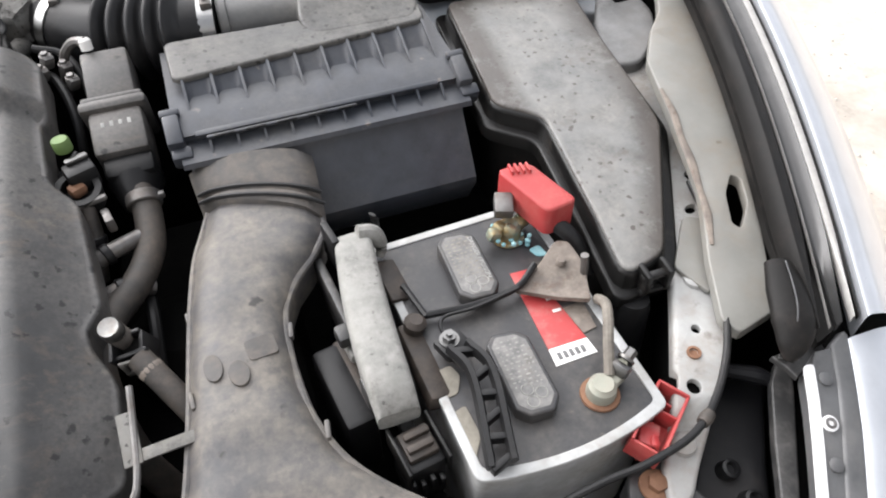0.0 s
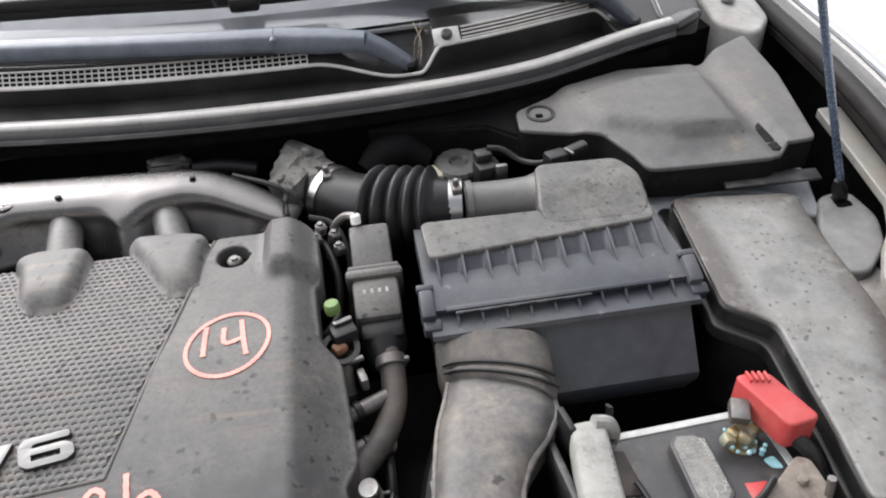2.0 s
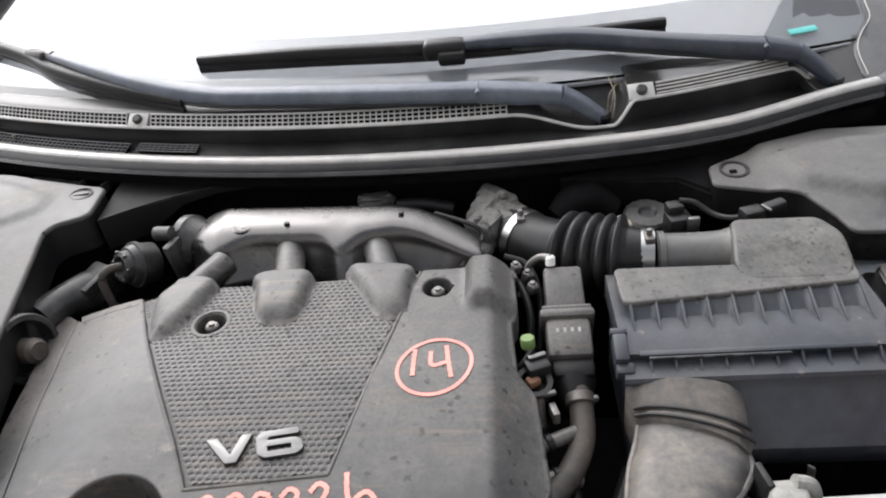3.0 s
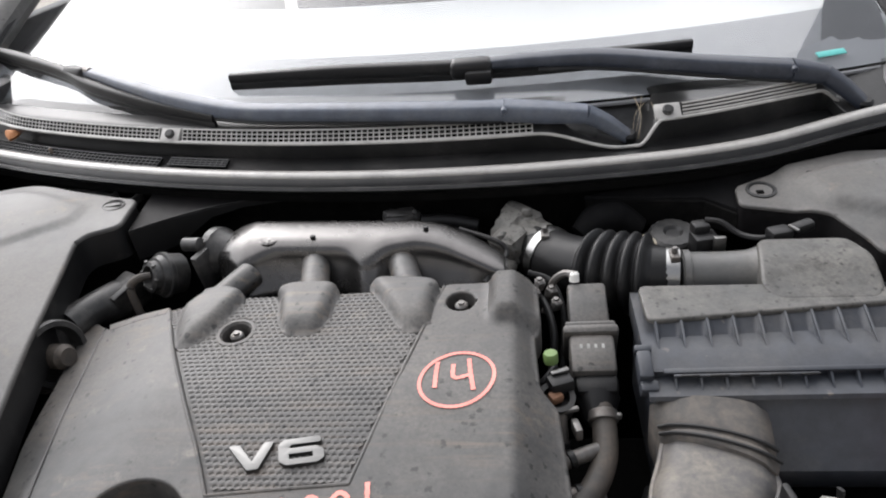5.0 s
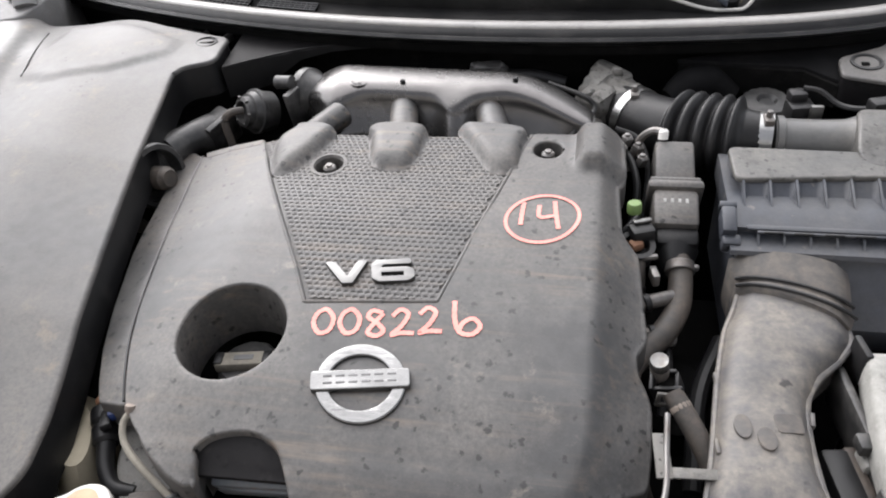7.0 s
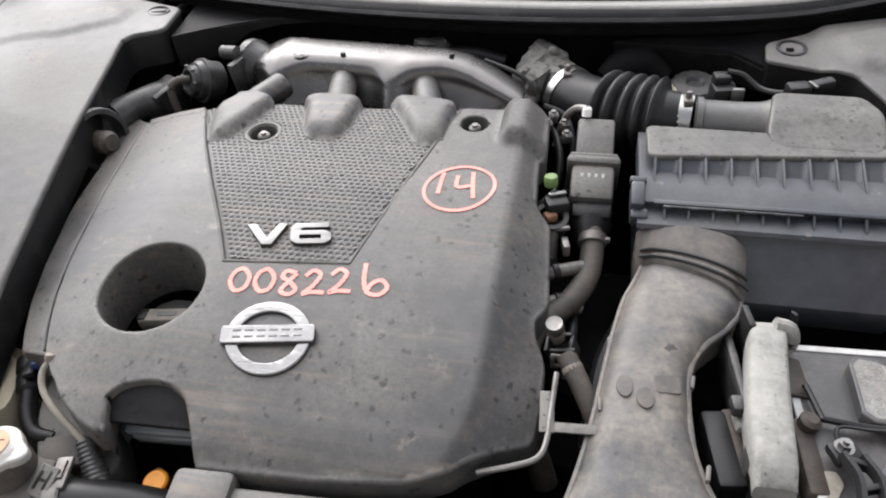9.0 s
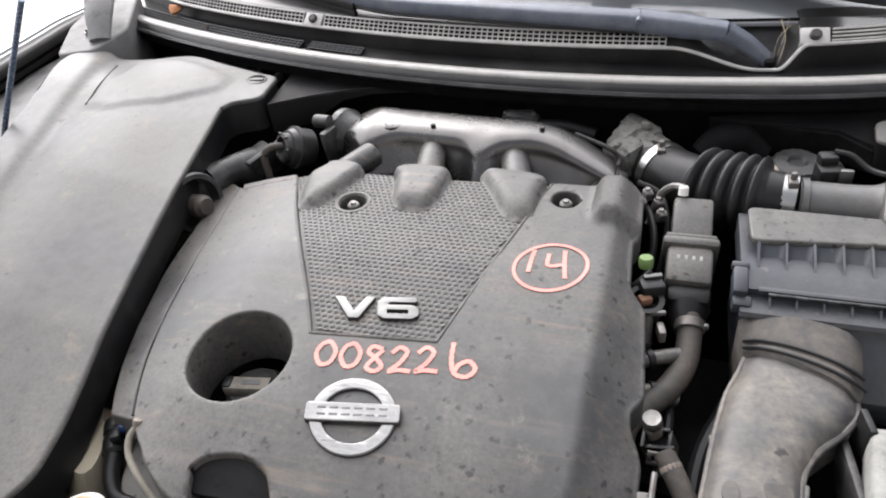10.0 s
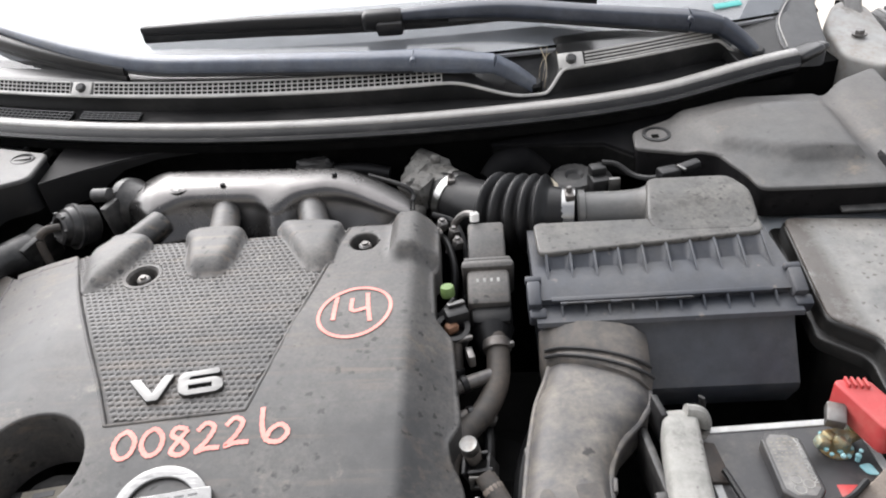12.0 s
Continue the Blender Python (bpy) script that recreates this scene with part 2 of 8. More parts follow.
M_NAVY = material("dark_blue_wiper_paint", (0.03, 0.036, 0.05), 0.36, dust=(0.075, 0.083, 0.1), dust_amount=0.25, dust_scale=20)
M_GRILLE = material("weathered_grille_plastic", (0.4, 0.395, 0.38), 0.5, dust=(0.5, 0.48, 0.45), dust_amount=0.4, dust_scale=14)
M_GROUND = material("sandy_gravel", (0.56, 0.51, 0.45), 0.9, dust=(0.42, 0.36, 0.3), dust_amount=0.4, dust_scale=3, grain=60, bump=0.8, mottle=0.3)
M_STONE = material("pale_gravel_stone", (0.58, 0.54, 0.49), 0.85, mottle=0.15)
M_WALL = material("weathered_grey_wall", (0.24, 0.237, 0.23), 0.9, dust=(0.3, 0.29, 0.275), dust_amount=0.4, dust_scale=2, grain=40, bump=0.4)
M_CAPWHITE = material("worn_silver_cap", (0.34, 0.335, 0.32), 0.42, metal=0.3, dust=(0.4, 0.36, 0.3), dust_amount=0.3, dust_scale=50)
M_DUCTDARK = material("darker_wiped_duct_plastic", (0.06, 0.056, 0.053), 0.6, dust=(0.14, 0.12, 0.1), dust_amount=0.4, dust_scale=60)
M_PAPER = material("worn_tan_paper", (0.42, 0.27, 0.17), 0.8, dust=(0.45, 0.34, 0.26), dust_amount=0.4, dust_scale=80)
M_SIDEGREY = material("dull_grey_inner_paint", (0.19, 0.19, 0.188), 0.5, dust=(0.17, 0.16, 0.15), dust_amount=0.4, dust_scale=14, stain=(0.06, 0.055, 0.05), stain_amount=0.25, stain_scale=18)
M_LEAD = material("pale_lead_terminal", (0.27, 0.26, 0.215), 0.5, metal=0.3, dust=(0.3, 0.32, 0.27), dust_amount=0.4, dust_scale=80)
M_CLAMP = material("bright_clamp_steel", (0.34, 0.34, 0.335), 0.3, metal=1.0, mottle=0.15)
M_CLAMPDULL = material("worn_cap_steel", (0.2, 0.2, 0.195), 0.35, metal=0.9, mottle=0.5, dust=(0.16, 0.14, 0.12), dust_amount=0.35, dust_scale=120)
M_BRAID = material("grey_brown_braid", (0.14, 0.125, 0.105), 0.75, dust=(0.22, 0.2, 0.17), dust_amount=0.4, dust_scale=120, bump=0.6)
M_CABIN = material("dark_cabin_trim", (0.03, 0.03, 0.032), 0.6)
M_GASROD = material("blue_grey_gas_strut", (0.12, 0.16, 0.23), 0.25, metal=0.5, bump=0.0)
M_LINER = material("smooth_black_liner_plastic", (0.008, 0.008, 0.009), 0.45, dust=(0.03, 0.027, 0.025), dust_amount=0.15, dust_scale=10, spec=0.18)
M_WHITEEDGE = material("white_edge_plastic", (0.7, 0.7, 0.7), 0.35, mottle=0.04)
M_BEIGE = material("beige_tank_plastic", (0.36, 0.32, 0.24), 0.5, mottle=0.1)
M_TRIM = material("smooth_grey_trim_plastic", (0.075, 0.076, 0.078), 0.42, dust=(0.13, 0.125, 0.12), dust_amount=0.3, dust_scale=7)
M_TEAL = material("teal_label", (0.1, 0.45, 0.42), 0.4)
M_GRASS = material("dry_straw", (0.42, 0.35, 0.25), 0.8)
M_LEAFB = material("dry_brown_leaf", (0.4, 0.18, 0.08), 0.8)


def glass_material():
    m = bpy.data.materials.new("windscreen_glass")
    m.use_nodes = True
    b = m.node_tree.nodes["Principled BSDF"]
    b.inputs["Base Color"].default_value = (0.88, 0.9, 0.915, 1)
    b.inputs["Transmission Weight"].default_value = 1.0
    b.inputs["Roughness"].default_value = 0.0
    b.inputs["IOR"].default_value = 1.52
    return m


M_GLASS = glass_material()

# ---- building helpers ----
BASE = {}


def thing(name, at, label, category, group="", kind=""):
    ob = new(name)
    ob.location = at
    ob.empty_display_size = 0.02
    BASE[ob] = Vector(at)
    return tagged(ob, label, category, group, kind)


def finish(bm, name, mat, angle=32):
    bmesh.ops.recalc_face_normals(bm, faces=bm.faces[:])
    me = bpy.data.meshes.new(name)
    bm.to_mesh(me)
    bm.free()
    me.materials.append(mat)
    me.polygons.foreach_set("use_smooth", [True] * len(me.polygons))
    me.set_sharp_from_angle(angle=radians(angle))
    return me


def part(name, bm, mat, parent, label="", angle=32, kind=""):
    """Links a bmesh, built in world metres, as one mesh under a thing or a part."""
    base = BASE[parent]
    bmesh.ops.translate(bm, verts=bm.verts[:], vec=-base)
    ob = new(name, finish(bm, name, mat, angle))
    ob.parent = parent
    BASE[ob] = base
    return tagged(ob, label, "", "", kind)


def solo(name, bm, mat, label, category, group="", kind="", angle=32):
    """One mesh that is a thing of its own, with its origin at its base."""
    vs = [v.co for v in bm.verts]
    base = Vector(((min(v.x for v in vs) + max(v.x for v in vs)) / 2, (min(v.y for v in vs) + max(v.y for v in vs)) / 2, min(v.z for v in vs)))
    bmesh.ops.translate(bm, verts=bm.verts[:], vec=-base)
    ob = new(name, finish(bm, name, mat, angle))
    ob.location = base
    BASE[ob] = base
    return tagged(ob, label, category, group, kind)


def B():
    return bmesh.new()


def rbox(bm, c, s, bevel=0.003, rot=(0, 0, 0), seg=2, taper=1.0):
    """A rounded box with centre c and size s; taper narrows its lower end."""
    r = bmesh.ops.create_cube(bm, size=1.0)
    vs = r["verts"]
    for v in vs:
        k = taper if v.co.z < 0 else 1.0
        v.co = Vector((v.co.x * s[0] * k, v.co.y * s[1] * k, v.co.z * s[2]))
    es = list({e for v in vs for e in v.link_edges})
    if bevel > 0:
        r = bmesh.ops.bevel(bm, geom=es, offset=min(bevel, min(s) * 0.45), segments=seg, affect="EDGES", profile=0.5)
        vs = list({v for f in r["faces"] for v in f.verts} | {v for v in vs if v.is_valid})
    m = pose(*c, *rot)
    for v in vs:
        v.co = m @ v.co
    return vs


def spline(pts, n=8):
    """Catmull-Rom through the points."""
    p = [Vector(q) for q in pts]
    p = [p[0] * 2 - p[1]] + p + [p[-1] * 2 - p[-2]]
    out = []
    for i in range(1, len(p) - 2):
        for k in range(n):
            t = k / n
            a, b, c, d = p[i - 1], p[i], p[i + 1], p[i + 2]
            out.append(0.5 * (2 * b + (c - a) * t + (2 * a - 5 * b + 4 * c - d) * t * t + (3 * b - a - 3 * c + d) * t**3))
    out.append(p[-2])
    return out


def rings(bm, loops, caps=True, closed=True):
    """Skins a row of point loops of equal length."""
    vv = [[bm.verts.new(q) for q in loop] for loop in loops]
    n = len(vv[0])
    for a, b in zip(vv, vv[1:]):
        for i in range(n if closed else n - 1):
            bm.faces.new((a[i], a[(i + 1) % n], b[(i + 1) % n], b[i]))
    if caps and closed:
        bm.faces.new(vv[0])
        bm.faces.new(vv[-1][::-1])
    return vv


def tube(bm, pts, r, seg=10, n=6, flat=1.0, up=(0, 0, 1), caps=True):
    """A round or flattened rod along a smooth line; r is a number or one per given point."""
    line = spline(pts, n) if n > 1 else [Vector(p) for p in pts]
    rr = [r] * len(line) if isinstance(r, (int, float)) else [float(v) for v in np.interp(np.linspace(0, len(pts) - 1, len(line)), range(len(pts)), r)]
    loops = []
    for i, p in enumerate(line):
        d = (line[min(i + 1, len(line) - 1)] - line[max(i - 1, 0)]).normalized()
        u = Vector(up)
        if abs(d.dot(u)) > 0.95:
            u = Vector((0, 1, 0)) if abs(d.y) < 0.9 else Vector((1, 0, 0))
        s = d.cross(u).normalized()
        w = s.cross(d).normalized()
        loops.append([p + rr[i] * (math.cos(a) * s + math.sin(a) * flat * w) for a in (2 * math.pi * k / seg for k in range(seg))])
    rings(bm, loops, caps)


def bar_along(bm, pts, wide, high, n=8):
    """A rounded box section along a smooth line; wide and high are given for each point."""
    line = spline(pts, n)
    at = np.linspace(0, len(pts) - 1, len(line))
    ww = np.interp(at, range(len(pts)), wide)
    hh = np.interp(at, range(len(pts)), high)
    loops = []
    for i, p in enumerate(line):
        d = (line[min(i + 1, len(line) - 1)] - line[max(i - 1, 0)]).normalized()
        s = d.cross(Vector((0, -0.25, 0.97))).normalized()
        u = s.cross(d).normalized()
        loop = []
        for k in range(20):
            a = 2 * math.pi * k / 20
            ca, sa = math.cos(a), math.sin(a)
            taper = 0.8 if sa > 0.3 else 1.0
            loop.append(p + s * float(ww[i]) * taper * math.copysign(abs(ca) ** 0.5, ca) + u * float(hh[i]) * math.copysign(abs(sa) ** 0.5, sa))
        loops.append(loop)
    rings(bm, loops)


def lathe(bm, profile, at, axis=(0, 0, 1), seg=24, lobes=0, depth=0.0):
    """Turns a profile of (radius, height) about an axis through a point."""
    q = Vector(axis).to_track_quat("Z", "Y").to_matrix().to_4x4()
    m = Matrix.Translation(at) @ q
    loops = []
    for r, h in profile:
        loops.append([m @ Vector((r * (1 + depth * math.cos(lobes * a)) * math.cos(a), r * (1 + depth * math.cos(lobes * a)) * math.sin(a), h)) for a in (2 * math.pi * k / seg for k in range(seg))])
    rings(bm, loops)


def bolt(bm, at, r=0.006, h=0.006, axis=(0, 0, 1)):
    lathe(bm, [(r * 1.5, 0), (r * 1.5, h * 0.25), (r, h * 0.25)], at, axis, 16)
    lathe(bm, [(r, h * 0.2), (r, h), (r * 0.9, h * 1.1)], at, axis, 6)


def inside(poly, x, y):
    ok = False
    for (x1, y1), (x2, y2) in zip(poly, poly[1:] + poly[:1]):
        if (y1 > y) != (y2 > y) and x < (x2 - x1) * (y - y1) / (y2 - y1) + x1:
            ok = not ok
    return ok


def circle2(cx, cy, rx, ry=None, n=28, turn=0.0):
    ry = rx if ry is None else ry
    c, s = math.cos(turn), math.sin(turn)
    return [(cx + rx * math.cos(a) * c - ry * math.sin(a) * s, cy + rx * math.cos(a) * s + ry * math.sin(a) * c) for a in (2 * math.pi * k / n for k in range(n))]


def soften(poly, r=0.01, n=4):
    """Rounds the corners of an outline."""
    out = []
    k = len(poly)
    for i in range(k):
        p, a, b = Vector(poly[i]), Vector(poly[i - 1]), Vector(poly[(i + 1) % k])
        da, db = (a - p), (b - p)
        ra = min(r, da.length * 0.45)
        rb = min(r, db.length * 0.45)
        s, e = p + da.normalized() * ra, p + db.normalized() * rb
        for j in range(n + 1):
            t = j / n
            q = s * (1 - t) ** 2 + p * 2 * t * (1 - t) + e * t * t
            out.append((q.x, q.y))
    return out


def plate(bm, outline, zf, r=0.004, depth=0.02, holes=(), step=0.02, hole_depth=None, hole_r=None, splay=0.0, clean=False):
    """A moulded lid: an outline with holes that follows a height function, with a rounded rim and a skirt."""
    from mathutils.geometry import tessellate_polygon

    polys = [[Vector((x, y, 0)) for x, y in q] for q in (outline, *holes)]
    flat = [v for q in polys for v in q]
    vs = [bm.verts.new(v) for v in flat]
    for tri in tessellate_polygon(polys):
        try:
            bm.faces.new([vs[i] for i in tri])
        except ValueError:
            pass
    own = set(vs)
    bmesh.ops.recalc_face_normals(bm, faces=list({f for v in vs for f in v.link_faces}))
    xs, ys = [v.x for v in flat], [v.y for v in flat]
    for axis, lo, hi in ((0, min(xs), max(xs)), (1, min(ys), max(ys))):
        for k in range(1, int((hi - lo) / step) + 1):
            co, no = [0, 0, 0], [0, 0, 0]
            co[axis], no[axis] = lo + k * step, 1
            fs = list({f for v in own if v.is_valid for f in v.link_faces})
            geom = fs + list({e for f in fs for e in f.edges}) + list({v for f in fs for v in f.verts})
            res = bmesh.ops.bisect_plane(bm, geom=geom, plane_co=co, plane_no=no, dist=1e-6)
            own |= {g for g in res["geom_cut"] if isinstance(g, bmesh.types.BMVert)}
    fs = list({f for v in own if v.is_valid for f in v.link_faces})
    own = {v for f in fs for v in f.verts}
    if clean:
        cell = {f: tuple(int((c - o) / step) for c, o in zip(f.calc_center_median()[:2], (min(xs), min(ys)))) for f in fs}
        bmesh.ops.dissolve_edges(bm, edges=[e for e in {e for f in fs for e in f.edges} if len(e.link_faces) == 2 and cell[e.link_faces[0]] == cell[e.link_faces[1]]], use_verts=False)
        own = {v for v in own if v.is_valid}
        bmesh.ops.dissolve_verts(bm, verts=[v for v in own if len(v.link_edges) == 2 and not v.is_boundary])
        own = {v for v in own if v.is_valid}
        fs = list({f for v in own for f in v.link_faces})
    rim = [e for e in {e for f in fs for e in f.edges} if len(e.link_faces) == 1]
    out = {}
    for e in rim:
        f = e.link_faces[0]
        c = f.calc_center_median()
        a, b = e.verts
        d = (b.co - a.co).normalized()
        nrm = Vector((d.y, -d.x, 0))
        if nrm.dot(c - a.co) > 0:
            nrm = -nrm
        for v in e.verts:
            out[v] = out.get(v, Vector()) + nrm
    nxt = {v: (b.normalized() if b.length > 1e-6 else Vector()) for v, b in out.items()}
    hole_pts = [q for h in holes for q in h]
    holed = set()
    if hole_pts:
        hc = [(sum(x for x, _ in h) / len(h), sum(y for _, y in h) / len(h), max(math.hypot(x - h[0][0], y - h[0][1]) for x, y in h)) for h in holes]
        for v in out:
            if any(math.hypot(v.co.x - x, v.co.y - y) < rad * 1.02 for x, y, rad in hc):
                holed.add(v)
    steps = [(math.sin(t), 1 - math.cos(t)) for t in (math.pi / 8, math.pi / 4, 3 * math.pi / 8, math.pi / 2)]
    base2d = {v: v.co.copy() for v in out}
    for v in own:
        v.co.z = zf(v.co.x, v.co.y)
    prev = {v: v for v in out}
    for k in range(len(steps) + 1):
        cur = {}
        for v in out:
            isb = v in holed
            rr = (hole_r if isb and hole_r is not None else r)
            dd = (hole_depth if isb and hole_depth is not None else depth)
            s, c = steps[min(k, len(steps) - 1)]
            p = base2d[v] + nxt[v] * (rr * s + (splay if k == len(steps) and not isb else 0))
            p.z = v.co.z - (rr * c if k < len(steps) else max(dd, rr * 1.01))
            cur[v] = bm.verts.new(p)
        for e in rim:
            a, b = e.verts
            bm.faces.new((prev[a], prev[b], cur[b], cur[a]))
        prev = cur
    return prev


def extrude_profile(bm, prof, x0, x1, axis=0):
    """A closed (y, z) profile drawn out along x."""
    rings(bm, [[(x, y, z) for y, z in prof] for x in (x0, x1)])


def ribbon(bm, pts, w, zf, lift=0.001, n=10):
    """A flat painted stroke on a surface."""
    line = spline([(x, y, 0) for x, y in pts], n)
    L, R = [], []
    for i, p in enumerate(line):
        d = (line[min(i + 1, len(line) - 1)] - line[max(i - 1, 0)]).normalized()
        s = Vector((-d.y, d.x, 0)) * w * (0.5 + 0.07 * math.sin(i * 1.7))
        for lst, q in ((L, p + s), (R, p - s)):
            lst.append(bm.verts.new((q.x, q.y, zf(q.x, q.y) + lift)))
    for i in range(len(line) - 1):
        bm.faces.new((L[i], L[i + 1], R[i + 1], R[i]))


def clampband(parent, at, axis, r, w=0.012, mat=None):
    bm = B()
    lathe(bm, [(r, -w / 2), (r + 0.0018, -w / 2), (r + 0.0018, w / 2), (r, w / 2)], at, axis, 28)
    q = Vector(axis).to_track_quat("Z", "Y")
    return part("hose_clamp", bm, mat or M_CLAMP, parent, "bright steel hose clamp")


# ---- ground ----
bm = B()
N = 24
grid = [[bm.verts.new((math.copysign(abs(i) ** 3 * 0.16, i), math.copysign(abs(j) ** 3 * 0.16, j), 0.012 * noise.noise((i * 0.9, j * 0.9, 0)))) for j in range(-N, N + 1)] for i in range(-N, N + 1)]
for i in range(2 * N):
    for j in range(2 * N):
        bm.faces.new((grid[i][j], grid[i + 1][j], grid[i + 1][j + 1], grid[i][j + 1]))
solo("ground", bm, M_GROUND, "pale sandy gravel yard with sparse weeds", "ground", kind="structure")


def gravel():
    bm = B()
    rnd = random.Random(4)
    for _ in range(5000):
        x, y = 0.95 + 3.2 * rnd.random() ** 1.4, -1.0 + 4.5 * rnd.random()
        s = 0.0022 + 0.0045 * rnd.random() ** 3
        c = Vector((x, y, s * 0.3))
        top = [bm.verts.new(c + Vector((s * (0.7 + 0.5 * rnd.random()) * math.cos(a), s * (0.7 + 0.5 * rnd.random()) * math.sin(a), -s * 0.3))) for a in (k * 1.257 for k in range(5))]
        tip = bm.verts.new(c + Vector((0.2 * s, 0.1 * s, s * 0.5)))
        for k in range(5):
            bm.faces.new((top[k], top[(k + 1) % 5], tip))
    solo("gravel_stones", bm, M_STONE, "loose pale gravel stones on sandy ground", "gravel", kind="stuff")


gravel()


def unseen_wall():
    # plain unseen wall in front of the car, added to cut low sky light
    bm = B()
    rbox(bm, (0, -2.6, 1.35), (9.0, 0.25, 2.7), 0.02)
    solo("wall_unseen", bm, M_WALL, "plain grey weathered wall, unseen, added to cut low sky light", "wall", kind="structure")


unseen_wall()


# ---- heights of the large mouldings ----
COVER_SIDE = np.interp(np.linspace(-0.3, 0.6, 901), [-0.27, -0.18, -0.125, -0.09, 0, 0.09, 0.225, 0.378, 0.54], [0.70, 0.775, 0.832, 0.853, 0.882, 0.9, 0.92, 0.931, 0.931])
COVER_SIDE = [float(v) for v in np.convolve(np.pad(COVER_SIDE, 30, mode="edge"), np.hanning(61) / np.hanning(61).sum(), mode="valid")]


def cover_z(x, y):
    z = COVER_SIDE[min(len(COVER_SIDE) - 1, max(0, int((y + 0.3) * 1000)))]
    # crease, steep flank and flatter outer edge
    d = x - 0.153 + 3.2 * max(0.0, -0.01 - y) ** 2
    z -= 0.44 * (d + math.sqrt(d * d + 2.0e-6))
    e = d - 0.034
    z += 0.1 * (e + math.sqrt(e * e + 2.0e-6))
    d = -0.27 - x
    return z - 0.14 * (d + math.sqrt(d * d + 4.0e-4))


def ease(u):
    u = max(0.0, min(1.0, u))
    return u * u * (3 - 2 * u)


def strip_y(x):
    return 0.632 - 0.055 * x + 0.23 * x * x + 0.02 * ease((x - 0.38) / 0.3)


def strip_rise(x):
    return 0.018 * ease((x - 0.5) / 0.26)


def glass_y(x):
    return 0.772 - 0.055 * x + 0.23 * x * x


def glass_z(x, y):
    return 1.05 + 0.5 * (y - glass_y(x))


# ---- body shell round the bay ----
WING = [(-0.42, 0.62, 0.83), (-0.25, 0.7, 0.865), (-0.13, 0.752, 0.89), (0.0, 0.806, 0.917), (0.1, 0.845, 0.935), (0.22, 0.885, 0.95), (0.4, 0.93, 0.967), (0.62, 0.965, 0.98), (0.85, 0.985, 0.99)]


WING_X = np.polyfit([w[0] for w in WING], [w[1] for w in WING], 4)
WING_Z = np.polyfit([w[0] for w in WING], [w[2] for w in WING], 4)


def side_x(sgn, x):
    # the left wing stands further from the middle of the engine
    return x if sgn > 0 else -x - 0.12


def wing_at(y):
    y = min(y, 0.85)
    return float(np.polyval(WING_X, y)) + 0.015, float(np.polyval(WING_Z, y))


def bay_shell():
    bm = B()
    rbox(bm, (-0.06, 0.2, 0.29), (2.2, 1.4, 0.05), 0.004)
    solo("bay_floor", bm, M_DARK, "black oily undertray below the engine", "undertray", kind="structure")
    # the near-black firewall colour holds the shade of the cowl overhang
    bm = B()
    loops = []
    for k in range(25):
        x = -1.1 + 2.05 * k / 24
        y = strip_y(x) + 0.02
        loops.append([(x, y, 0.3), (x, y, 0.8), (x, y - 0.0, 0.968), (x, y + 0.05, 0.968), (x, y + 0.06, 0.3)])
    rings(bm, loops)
    solo("wall_firewall", bm, M_DARK, "firewall behind the engine, blackened for the shade under the cowl", "firewall", kind="structure")
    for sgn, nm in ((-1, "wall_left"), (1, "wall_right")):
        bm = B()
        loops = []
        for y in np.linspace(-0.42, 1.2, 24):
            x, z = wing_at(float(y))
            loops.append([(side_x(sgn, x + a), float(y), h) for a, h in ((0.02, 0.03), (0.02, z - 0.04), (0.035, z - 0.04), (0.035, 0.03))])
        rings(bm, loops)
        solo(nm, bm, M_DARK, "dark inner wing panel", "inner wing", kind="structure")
    bm = B()
    rbox(bm, (0, -0.36, 0.52), (1.7, 0.04, 0.36), 0.01)
    solo("wall_front", bm, M_BLACK, "black radiator and front panel", "front panel", kind="structure")
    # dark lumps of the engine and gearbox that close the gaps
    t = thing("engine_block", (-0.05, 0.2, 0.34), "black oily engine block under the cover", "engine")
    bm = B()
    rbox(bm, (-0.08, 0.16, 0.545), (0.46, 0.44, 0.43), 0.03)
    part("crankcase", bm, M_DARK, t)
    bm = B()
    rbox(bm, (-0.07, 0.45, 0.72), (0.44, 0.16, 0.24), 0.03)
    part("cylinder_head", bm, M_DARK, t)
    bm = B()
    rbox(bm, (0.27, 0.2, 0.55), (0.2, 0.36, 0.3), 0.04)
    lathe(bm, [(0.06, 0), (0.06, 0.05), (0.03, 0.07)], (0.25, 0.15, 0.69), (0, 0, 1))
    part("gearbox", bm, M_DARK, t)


bay_shell()


